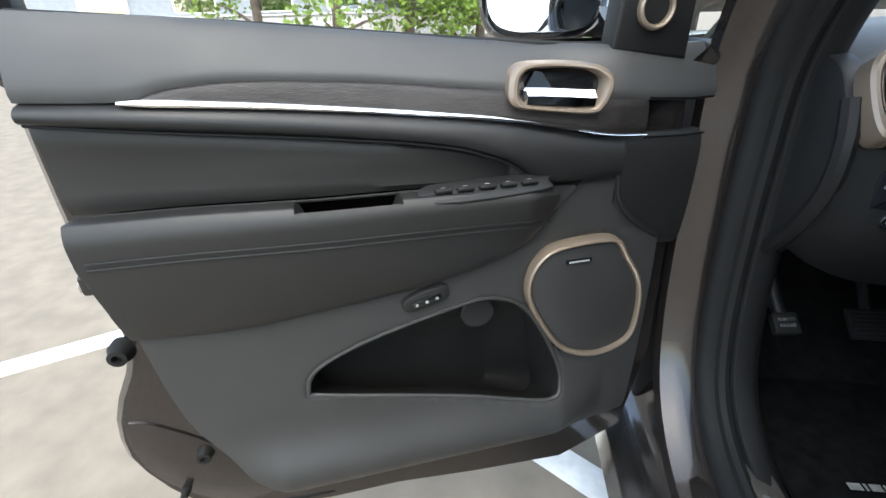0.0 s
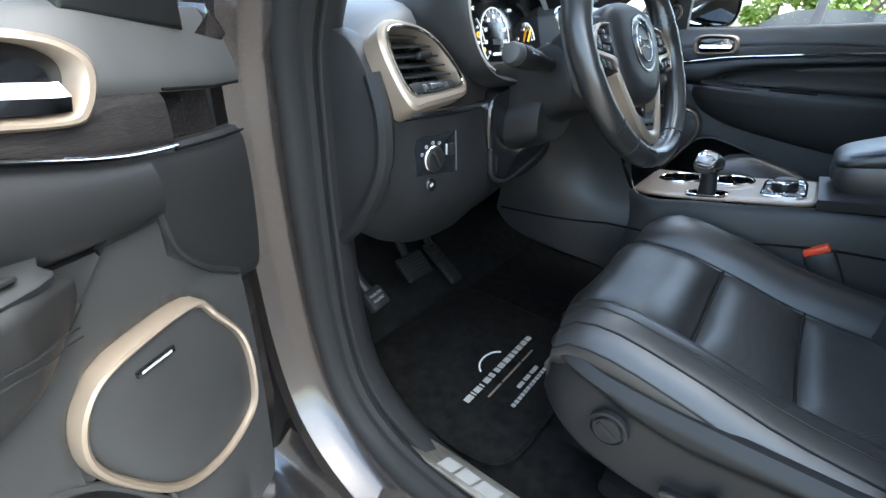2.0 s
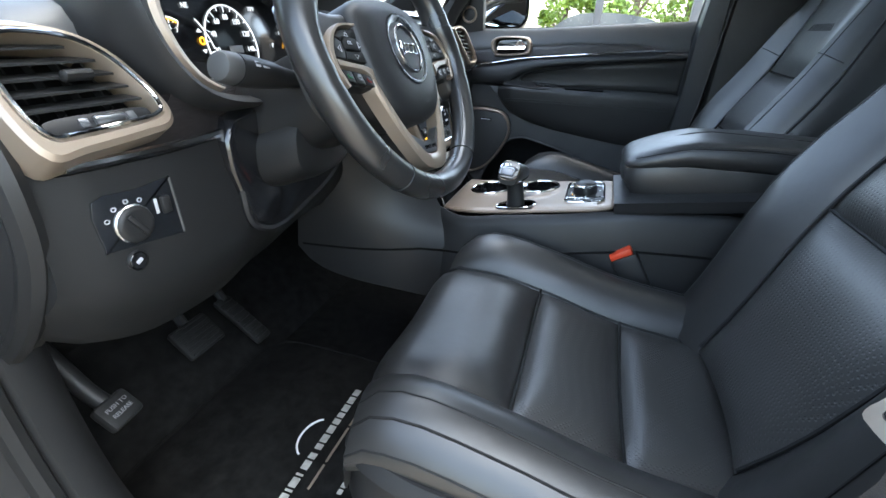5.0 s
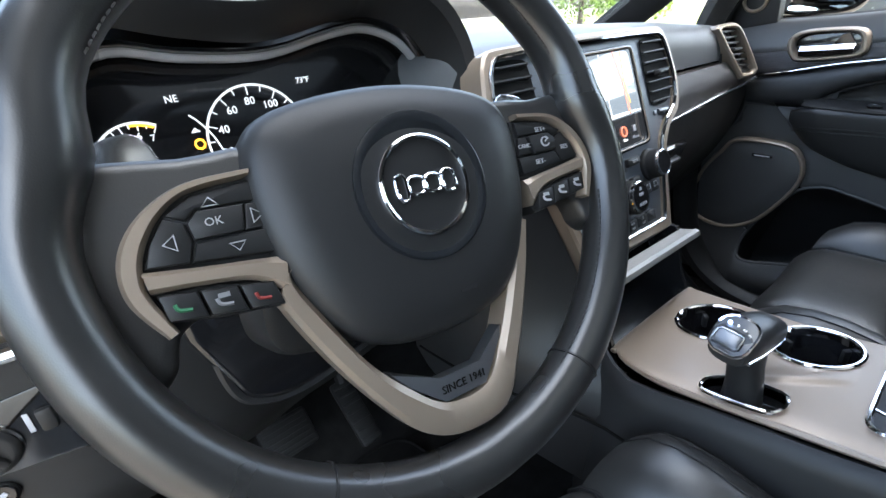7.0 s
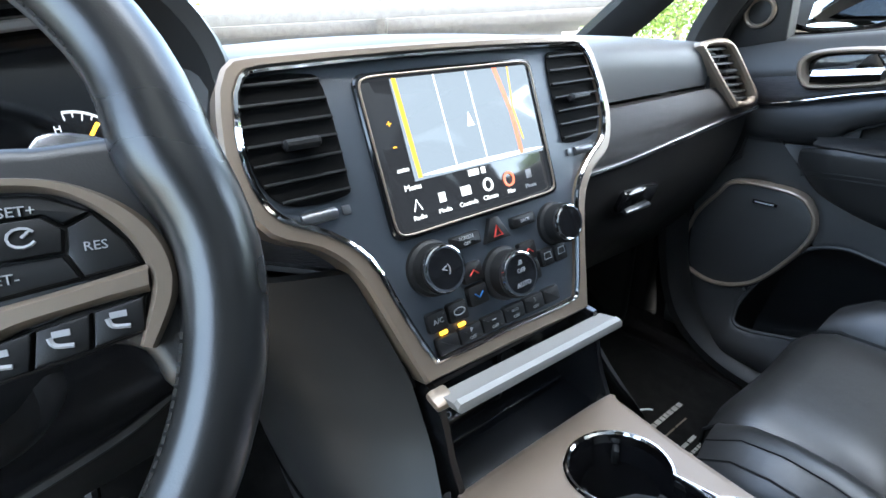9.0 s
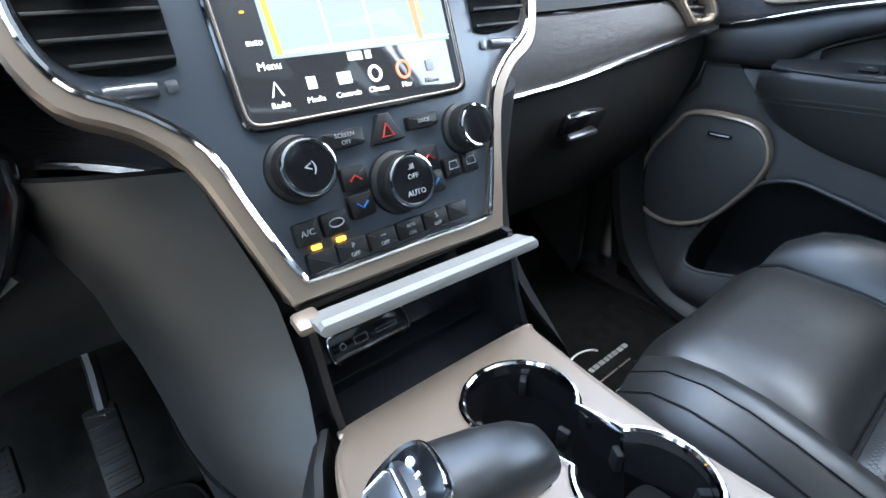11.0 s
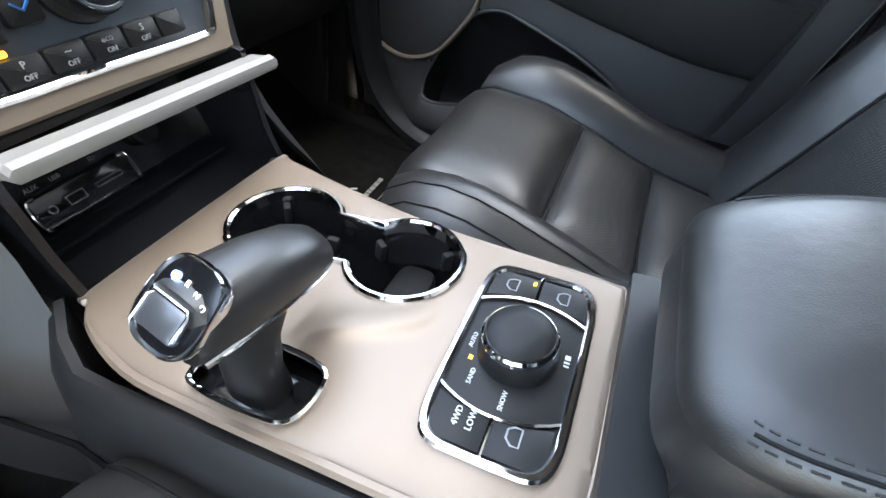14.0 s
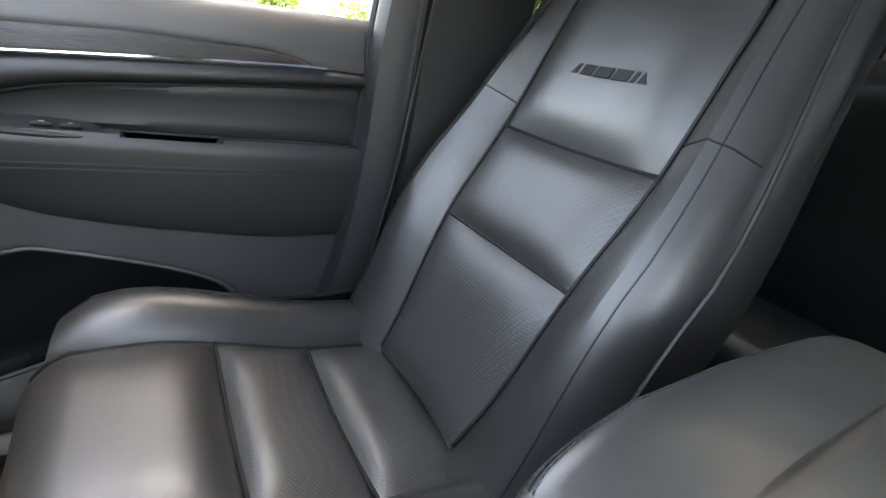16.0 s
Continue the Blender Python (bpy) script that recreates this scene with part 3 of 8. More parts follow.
def door(name, label, m, side, handle_glow=False):
    """A front door in its own axes: x to the rear, z up, y inwards times side."""
    T = thing(name, label, "car door", m)
    belt = [(-0.17, 1.121), (-0.04, 1.124), (0.138, 1.135), (0.254, 1.147), (0.376, 1.159), (0.484, 1.170), (0.66, 1.182)]
    ttop = [(-0.17, 1.046), (-0.061, 1.056), (0.144, 1.079), (0.323, 1.098), (0.45, 1.105), (0.51, 1.101), (0.552, 1.091), (0.66, 1.095)]
    silv = [(-0.17, 1.0), (-0.061, 1.007), (0.113, 1.040), (0.26, 1.059), (0.45, 1.081), (0.552, 1.090), (0.66, 1.0945)]
    seam = [(-0.17, 0.94), (0.06, 0.945), (0.09, 0.970), (0.118, 0.987), (0.189, 1.011), (0.331, 1.033), (0.515, 1.056), (0.66, 1.073)]
    armt = [(0.03, 0.935), (0.075, 0.950), (0.256, 0.956), (0.361, 0.958), (0.539, 0.964), (0.66, 0.962)]
    arml = [(-0.17, 0.99), (-0.06, 0.985), (-0.02, 0.965), (0.032, 0.915), (0.087, 0.863), (0.192, 0.826), (0.36, 0.802), (0.515, 0.790), (0.66, 0.794)]
    bott = [(-0.18, 0.443), (-0.097, 0.411), (0.013, 0.399), (0.142, 0.412), (0.305, 0.429), (0.443, 0.450), (0.541, 0.519), (0.604, 0.639), (0.63, 0.77)]

    def at(u, v, w):
        # the driver door is leaned outwards above the wood inlay to fit the camera's view
        lean = 0.30 * min(0.13, max(0.0, v - 1.0)) * min(1.0, max(0.0, (u + 0.05) / 0.08)) * min(1.0, max(0.0, (0.55 - u) / 0.30)) if side > 0 else 0.0
        return Vector((u, side * (w - lean), v))

    def rear(v):
        return along([(0.40, 0.44), (0.45, 0.49), (0.519, 0.541), (0.639, 0.604), (0.773, 0.626), (0.882, 0.639), (0.96, 0.654), (1.1, 0.658), (1.2, 0.655)], v)

    def bend(u):
        d = max(0.0, 0.04 - u)
        return -0.11 * (d * d / 0.12 if d < 0.06 else d - 0.03) - 0.012 * max(0.0, (u - 0.45) / 0.2) ** 2

    def band(lo, hi, u0, u1, wlo, whi, bulge=0.0, p=2.5, tuck=0.008, nu=36, nv=8):
        def fn(a, b):
            u = lerp(u0, u1, a)
            v = lerp(along(lo, u), along(hi, u), b)
            wl = wlo(u) if callable(wlo) else wlo
            wh = whi(u) if callable(whi) else whi
            e = abs(2 * b - 1) ** 14
            return at(min(u, rear(v)), v, lerp(wl, wh, b) + bulge * (1 - abs(2 * b - 1) ** p) - tuck * e + bend(u))
        return patch(fn, nu, nv, 0.012, (0, -side, 0))
    # outer shell and skin
    sk = [(-0.19, 0.36), (0.30, 0.33), (0.60, 0.36), (0.715, 0.50), (0.72, 0.62), (0.665, 0.75), (0.675, 0.9), (0.672, 1.115), (0.64, 1.135), (-0.17, 1.085), (-0.19, 1.07)]
    sko = smooth_line_2d(sk, 3)
    part("door_shell", frame_bar(sko, [(lerp(a, 0.25, 0.27), lerp(b, 0.75, 0.27)) for a, b in sko], at, -0.15, -0.035, 0.012), M["paint"], T, "grey metallic painted door shell", world=False)
    part("door_skin", prism([(lerp(a, 0.25, 0.01), lerp(b, 0.75, 0.01)) for a, b in sko], at, -0.152, -0.110, 0.010), M["paint"], T, world=False)
    part("weatherstrip", tube(smooth_line([at(0.670, 1.12, -0.10), at(0.668, 0.9, -0.10), at(0.660, 0.76, -0.10), at(0.70, 0.62, -0.10), at(0.70, 0.50, -0.09), at(0.60, 0.385, -0.045), at(0.3, 0.355, -0.045), at(-0.18, 0.385, -0.045)], 4), 0.009, 8), M["rubber"], T, world=False)
    part("upper_panel", band(ttop, belt, -0.222, 0.66, 0.004, -0.030, 0.006, tuck=0.003, nv=10), M["vinyl_grey"], T, "grey soft-touch upper panel", world=False)
    part("window_sill_strip", tube([at(u, along(belt, u) - 0.006, -0.046 + bend(u)) for u in (-0.165, 0.0, 0.2, 0.4, 0.655)], 0.008, 8), M["rubber"], T, world=False)
    part("wood_inlay", band(silv, ttop, -0.061, 0.552, 0.006, 0.004, 0.002, tuck=0.003), M["wood"], T, "dark open-grain wood inlay", world=False)
    part("inlay_end", band(silv, ttop, -0.10, -0.061, 0.006, 0.004, 0.002, tuck=0.003, nu=6), M["wood"], T, world=False)
    part("bright_strip", tube([at(u, along(silv, u) + 0.001, 0.009 + bend(u)) for u in [lerp(-0.10, 0.556, k / 40) for k in range(41)]], [0.0028 + 0.0022 * (k / 40) ** 2 for k in range(39)] + [0.0038, 0.0020], 8, flat=0.8), M["chrome"], T, "thin bright metal strip", world=False)
    part("front_cap", band([(-0.23, 0.80), (-0.15, 0.815), (-0.105, 0.858), (-0.06, 0.90)], silv, -0.212, -0.065, 0.0, 0.004, 0.006, nu=16, nv=16), M["vinyl"], T, world=False)
    part("front_fill", band(arml, seam, -0.065, 0.11, 0.008, 0.004, 0.0, tuck=0.0, nu=12), M["vinyl"], T, world=False)
    part("middle_roll", band(seam, silv, -0.065, 0.655, 0.004, 0.0, 0.014), M["vinyl"], T, world=False)
    part("leather_insert", band(armt, seam, 0.045, 0.655, -0.006, 0.0, -0.006), M["door_leather"], T, "black leather door insert", world=False)
    part("cap_seam", tube([at(u, along(silv, u) - 0.004, 0.006 + bend(u)) for u in [lerp(-0.10, -0.212, i / 8) for i in range(9)]], 0.0016, 6), M["void"], T, world=False)
    part("cap_seam", tube([at(u, along(ttop, u) + 0.003, 0.006 + bend(u)) for u in [lerp(-0.10, -0.215, i / 8) for i in range(9)]], 0.0016, 6), M["void"], T, world=False)
    part("cap_edge", tube(smooth_line([at(u, v, 0.004 + bend(u)) for u, v in ((-0.064, 0.995), (-0.066, 0.945), (-0.076, 0.905), (-0.108, 0.868), (-0.160, 0.832))], 5), 0.0045, 8), M["vinyl"], T, world=False)
    # arm rest
    def arm(a, b):
        u = lerp(0.035, 0.645, a)
        t, lo = along(armt, u), along(arml, u)
        grow = min(1.0, (u - 0.03) / 0.06) ** 0.5
        prof = [(0.0, 0.0, -0.006), (0.12, 0.004, 0.030), (0.24, -0.001, 0.036), (0.34, -0.018, 0.042), (0.5, -0.055, 0.040), (0.75, -0.11, 0.032), (0.93, -0.147, 0.021), (0.98, -0.154, 0.016), (1.0, -0.155, 0.002)]
        dv, w = along(prof, b)
        dv *= (t - lo) / 0.155
        dip = max(0.0, 1 - abs((u - 0.329) / 0.063) ** 10) * max(0.0, 1 - max(0.0, (b - 0.16) / 0.09) ** 3) if b < 0.25 else 0.0
        dv -= 0.034 * dip
        return at(min(u, rear(t + dv)), t + dv, w * grow + bend(u))
    part("armrest", patch(arm, 110, 40, 0.003, (0, -side, 0)), M["door_leather"], T, "stitched black leather armrest", world=False)
    for k, dv in enumerate((-0.040, -0.048)):
        part("stitching", tube([at(u, along(armt, u) + dv, 0.0425 * min(1.0, (u - 0.03) / 0.06) ** 0.5 + bend(u)) for u in [lerp(0.05, 0.632, i / 30) for i in range(31)]], 0.0011, 5), M["plastic"], T, world=False)
    part("pull_cup", prism(oval(0.329, 0.952, 0.055, 0.014, 16, 3), lambda a, b, h: at(a, 0.9265 + 0.004 * h, (b - 0.952) * 1.4 + 0.008), -0.01, 0.6, 0.01), M["gloss"], T, "recessed pull cup", world=False)
    sw = part("switch_panel", prism(smooth_line_2d([(0.232, 0.016), (0.07, 0.014), (0.062, 0.028), (0.075, 0.044), (0.222, 0.048)], 4), lambda a, b, h: at(a - 0.004, 0.957 + 0.9 * h + (0.028 - b) * 0.45, b - 0.010 + 0.4 * h), 0.0, 0.005, 0.002), M["plastic"], T, "window switch panel", world=False)
    for k in range(5 if side > 0 else 2):
        part("switch", rbox(0.024, 0.018, 0.006, pose(0.208 - 0.030 * k, side * 0.0215, 0.9605, 24 * side), 0.003), M["rubber"], sw, world=False)
        part("switch_mark", rbox(0.006, 0.0024, 0.0006, pose(0.208 - 0.030 * k, side * 0.0212, 0.9652, 24 * side), 0), M["grey_print"], sw, world=False)
        part("switch_mark", rbox(0.004, 0.002, 0.0006, pose(0.201 - 0.030 * k, side * 0.0270, 0.9630, 24 * side), 0), M["grey_print"], sw, world=False)
    # thin black tubes stand in for the dark gaps between panels
    for curve, u0, u1, w in ((seam, 0.07, 0.655, 0.004), (armt, 0.06, 0.64, -0.002), (arml, 0.035, 0.632, 0.009), (silv, -0.06, 0.65, -0.001)):
        dv = -0.009 if curve is silv else 0.0
        part("panel_seam", tube([at(min(u, rear(along(curve, u))), along(curve, u) + dv, w + bend(u)) for u in [lerp(u0, u1, i / 40) for i in range(41)]], 0.0022, 6), M["rubber"], T, world=False)
    for u, v, r in ((0.668, 0.752, 0.017), (0.610, 0.530, 0.014), (0.66, 0.45, 0.008)):
        st = part("rubber_bumper", lathe([(r, -0.01), (r * 1.05, 0.004), (r * 0.8, 0.012), (r * 0.75, 0.02), (r * 0.4, 0.021), (r * 0.35, 0.012), (0.0005, 0.012)], 20, Matrix.Translation(at(u, v, -0.036)) @ Matrix.Rotation(radians(-90 * side), 4, "X")), M["rubber"], T, world=False)
    part("shell_recess", prism(smooth_line_2d([(0.70, 0.62), (0.695, 0.50), (0.60, 0.40), (0.50, 0.42), (0.60, 0.55)], 4), at, -0.037, -0.031, 0.003), M["paint"], T, world=False)
    part("door_latch", rbox(0.024, 0.05, 0.03, Matrix.Translation(at(0.668, 0.865, -0.05)), 0.005), M["gloss"], T, "black and zinc door latch", world=False)
    part("latch_hook", rbox(0.012, 0.03, 0.016, Matrix.Translation(at(0.677, 0.862, -0.042)), 0.004), M["metal"], T, world=False)
    # lower panel with pocket and loudspeaker
    pk = smooth_line_2d([(0.424, 0.655), (0.406, 0.695), (0.326, 0.732), (0.193, 0.766), (0.129, 0.772), (0.07, 0.738), (0.016, 0.639), (-0.001, 0.575), (0.03, 0.548), (0.196, 0.589), (0.40, 0.640)], 6, True)
    spk = smooth_line_2d([(0.025, 0.851), (-0.071, 0.848), (-0.105, 0.811), (-0.142, 0.751), (-0.151, 0.680), (-0.136, 0.628), (-0.069, 0.613), (0.001, 0.643), (0.048, 0.705), (0.077, 0.772), (0.066, 0.825)], 5, True)
    scx, scz = (-0.035, 0.735) if side > 0 else (-0.025, 0.742)
    spk = spk if side > 0 else [(scx + 1.06 * (a + 0.035), scz + 1.04 * (b - 0.735)) for a, b in spk]

    def wlow(u, v):
        b = (v - 0.40) / 0.45
        return 0.012 * math.sin(math.pi * min(max(b, 0), 1)) ** 0.5 + 0.035 * math.exp(-((v - 0.50) / 0.055) ** 2) * min(1, max(0, (u + 0.10) / 0.1)) * min(1, max(0, (0.60 - u) / 0.12)) - 0.05 * max(0.0, (0.47 - v) / 0.07) ** 2 * 0.6 + bend(u)
    bm = bmesh.new()
    nu, nv = 150, 90
    g = []
    for i in range(nu + 1):
        u = lerp(-0.165, 0.632, i / nu)
        row = []
        for j in range(nv + 1):
            v = lerp(along(bott, u), along(arml, u) if u > -0.06 else 0.985, j / nv)
            row.append(bm.verts.new(at(min(u, rear(v) - 0.002), v, wlow(u, v))))
        g.append(row)
    hole, bad = [pk, spk], set()
    for poly in hole:
        for i in range(nu):
            for j in range(nv):
                c = sum((g[a][b].co for a, b in ((i, j), (i + 1, j), (i, j + 1), (i + 1, j + 1))), Vector()) / 4
                if inside(poly, c.x, c.z):
                    bad.add((i, j))
    for i in range(nu):
        for j in range(nv):
            if (i, j) not in bad:
                bm.faces.new((g[i][j], g[i + 1][j], g[i + 1][j + 1], g[i][j + 1]))
    bmesh.ops.delete(bm, geom=[v for v in bm.verts if not v.link_faces], context="VERTS")
    for v in bm.verts:
        if v.is_boundary:
            for poly in hole:
                q = min(poly, key=lambda p: (p[0] - v.co.x) ** 2 + (p[1] - v.co.z) ** 2)
                if (q[0] - v.co.x) ** 2 + (q[1] - v.co.z) ** 2 < 0.0001:
                    v.co = at(q[0], q[1], wlow(*q) - 0.004)
    part("lower_panel", bm, M["vinyl_mid"], T, "grained grey lower door panel with map pocket", world=False)
    cx, cz = 0.22, 0.655
    secs = [[at(lerp(a, cx, s), lerp(b, cz, s) - (0.07 if w < -0.09 else 0.03 if w < -0.03 else 0.0) * max(0.0, min(1.0, (0.70 - b) / 0.08)), wlow(a, b) + (w if w > -0.01 else w * min(1.0, max(0.06, (0.785 - lerp(b, cz, s)) / 0.17)))) for a, b in pk] for s, w in ((-0.012, -0.006), (-0.004, -0.0025), (0.006, -0.008), (0.02, -0.040), (0.06, -0.096), (0.5, -0.098))]
    # black rubber stands in for the shade inside the pocket
    part("pocket_bin", loft(secs, "end"), M["rubber"], T, "open map pocket", world=False)
    part("pocket_lip", tube([at(a, b, wlow(a, b) - 0.003) for a, b in pk], 0.0042, 8, True), M["vinyl_mid"], T, world=False)
    if side > 0:
        part("round_cover", lathe([(0.028, 0), (0.028, 0.004), (0.026, 0.006), (0.0005, 0.006)], 24, Matrix.Translation(at(0.149, 0.738, -0.012)) @ Matrix.Rotation(radians(-90 * side), 4, "X")), M["vinyl"], T, world=False)
    def shrink(d):
        out, n = [], len(spk)
        for i in range(n):
            t = (Vector(spk[(i + 2) % n]) - Vector(spk[i - 2])).normalized()
            nn = Vector((-t.y, t.x))
            nn = -nn if nn.dot(Vector((scx, scz)) - Vector(spk[i])) < 0 else nn
            out.append(tuple(Vector(spk[i]) + nn * d))
        return out
    sin = shrink(0.0095)
    sp = part("speaker_grille", loft([[at(lerp(a, scx, s), lerp(b, scz, s), w + bend(lerp(a, scx, s))) for a, b in sin] for s, w in ((0.0, -0.02), (0.0, 0.010), (0.05, 0.0125), (0.4, 0.014), (0.7, 0.0145), (0.99, 0.015))]), M["vinyl_mid"], T, "perforated grey loudspeaker grille", world=False)
    part("speaker_ring", ring_loft([[at(lerp(p[0], q[0], k), lerp(p[1], q[1], k), h + bend(p[0])) for k, h in ((0.0, -0.005), (0.0, 0.011), (0.18, 0.0165), (0.5, 0.0185), (0.82, 0.0165), (1.0, 0.011), (1.0, -0.005))] for p, q in zip(spk, sin)]), M["bronze"], sp, "satin bronze loudspeaker ring", world=False)
    part("speaker_badge", rbox(0.044, 0.003, 0.0075, Matrix.Translation(at(scx + 0.027, scz + 0.085, 0.0155 + bend(scx + 0.027))), 0.001), M["gloss"], sp, world=False)
    part("badge_print", rbox(0.034, 0.003, 0.0025, Matrix.Translation(at(scx + 0.027, scz + 0.085, 0.0164 + bend(scx + 0.027))), 0), M["grey_print"], sp, world=False)
    if side > 0:
        lampp = part("lamp_bezel", prism(smooth_line_2d([(0.268, 0.798), (0.21, 0.814), (0.204, 0.79), (0.262, 0.775)], 4, True), at, 0.0, 0.018, 0.005), M["vinyl"], T, world=False)
        part("seat_memory_switch", rbox(0.046, 0.008, 0.012, Matrix.Translation(at(0.236, 0.794, 0.018)) @ Matrix.Rotation(radians(15), 4, "Y"), 0.004), M["gloss"], lampp, "memory seat button strip", world=False)
        for k in range(3):
            part("button_mark", rbox(0.004, 0.001, 0.004, Matrix.Translation(at(0.251 - 0.015 * k, 0.790 + 0.004 * k, 0.0226)), 0), M["grey_print"], lampp, world=False)
    # inner release
    ro = smooth_line_2d([(0.138, 1.075), (0.130, 1.100), (0.105, 1.109), (0.031, 1.106), (0.003, 1.095), (-0.004, 1.078), (0.006, 1.052), (0.028, 1.042), (0.115, 1.052), (0.134, 1.060)], 5, True)
    fwd = 0.027 if side > 0 else 0.0
    ro = [(a - fwd, b) for a, b in ro]
    ri = [(lerp(a, 0.066 - fwd, 0.20), lerp(b, 1.076, 0.26)) for a, b in ro]
    ring = part("release_bezel", frame_bar(ro, ri, at, -0.004, 0.020, 0.006), M["bronze"], T, "satin bronze release bezel", world=False)
    part("release_cup", prism(ri, at, -0.03, 0.002, 0.001), M["gloss"], ring, world=False)
    part("release_lever", loft([[at(u - fwd, v + dv, w + 0.004) for dv, w in ((0.006, 0.004), (0.009, 0.012), (0.0, 0.019), (-0.011, 0.014), (-0.012, 0.004))] for u, v in ((0.115, 1.070), (0.095, 1.069), (0.06, 1.066), (0.03, 1.064), (0.022, 1.064))]), M["chrome"], ring, "chrome release lever", world=False)
    part("lock_lever", loft([[at(u - fwd, v, w) for u, v in ((0.118, 1.075), (0.100, 1.098), (0.090, 1.096), (0.078, 1.078))] for w in (0.002, 0.014)]), M["chrome"], ring, world=False)
    # hinge end, mirror triangle, tweeter, window frame
    part("mirror_panel", prism([(-0.165, 1.10), (-0.045, 1.115), (-0.050, 1.20), (-0.058, 1.29), (-0.165, 1.22)], at, -0.06, -0.030, 0.008), M["plastic"], T, world=False)
    tw = part("tweeter_ring", ring_loft([[Matrix.Translation(at(-0.098, 1.167, -0.028)) @ Vector(((0.0235 + 0.004 * math.cos(q)) * math.cos(a), side * (0.004 + 0.006 * math.sin(q)), (0.0235 + 0.004 * math.cos(q)) * math.sin(a))) for q in [k * math.tau / 8 for k in range(8)]] for a in [k * math.tau / 28 for k in range(28)]]), M["bronze"], T, "satin bronze tweeter ring", world=False)
    part("tweeter_grille", lathe([(0.022, 0), (0.021, 0.003), (0.0005, 0.006)], 24, Matrix.Translation(at(-0.098, 1.167, -0.028)) @ Matrix.Rotation(radians(-90 * side), 4, "X")), M["plastic"], tw, world=False)
    part("window_frame", tube(smooth_line([at(0.675, 1.13, -0.10), at(0.675, 1.40, -0.12), at(0.64, 1.58, -0.14), at(0.40, 1.62, -0.15), at(0.12, 1.53, -0.14), at(-0.165, 1.25, -0.09)], 5), 0.022, 8), M["gloss"], T, world=False)
    for z in (0.95, 0.60):
        part("hinge", rbox(0.06, 0.045, 0.06, Matrix.Translation(at(-0.20, z, -0.075)), 0.008), M["gloss"], T, world=False)
    MT = Matrix.Translation(at(-0.022, 1.205, -0.20)) @ Matrix.Rotation(radians(-17 * side), 4, "Z") @ Matrix.Rotation(radians(9 * side), 4, "X")
    mir = part("wing_mirror", loft([[MT @ Vector((a * s, side * w, b * s)) for a, b in oval(0.0, 0.0, 0.105, 0.086, 24, 3.5)] for s, w in ((0.95, -0.0), (1.0, -0.02), (0.98, -0.05), (0.8, -0.10), (0.4, -0.13))]), M["gloss"], T, "wing mirror housing", world=False)
    part("mirror_rim", ring_loft([[MT @ Vector((a * s, side * w, b * s)) for s, w in ((0.99, 0.0), (0.95, 0.012), (0.88, 0.008), (0.87, -0.005))] for a, b in oval(0.0, 0.0, 0.105, 0.086, 32, 3.5)]), M["gloss"], mir, world=False)
    part("mirror_glass", prism(oval(0.0, 0.0, 0.092, 0.074, 32, 3.5), lambda a, b, h: MT @ Vector((a, side * (h - 0.16 * b), b)), -0.010, 0.006, 0.001), M["mirror"], mir, world=False)
    part("mirror_arm", loft([[at(u, v, w) for u, v in ((-0.165, 1.125), (-0.10, 1.125), (-0.10, 1.17), (-0.165, 1.18))] for w in (-0.05, -0.13, -0.23)]), M["gloss"], mir, world=False)
    return T


M["mirror"] = mat("mirror_glass", (0.9, 0.92, 0.93), 0.02, metal=1.0, var=0.01, rvar=0)
_d = Vector((-math.sin(radians(ANGLE)), -math.cos(radians(ANGLE)), 0))
_m = Matrix((_d, Vector((0, 0, 1)).cross(_d), Vector((0, 0, 1)))).transposed().to_4x4()
door("front_door", "open driver door with black leather panel and bronze trim", Matrix.Translation((-1.072, 0.551, 0)) @ _m, 1)
_m2 = Matrix((Vector((0, -1, 0)), Vector((1, 0, 0)), Vector((0, 0, 1)))).transposed().to_4x4()
door("front_door", "closed passenger door with black leather panel and bronze trim", Matrix.Translation((0.757, 0.488, 0)) @ _m2, -1)


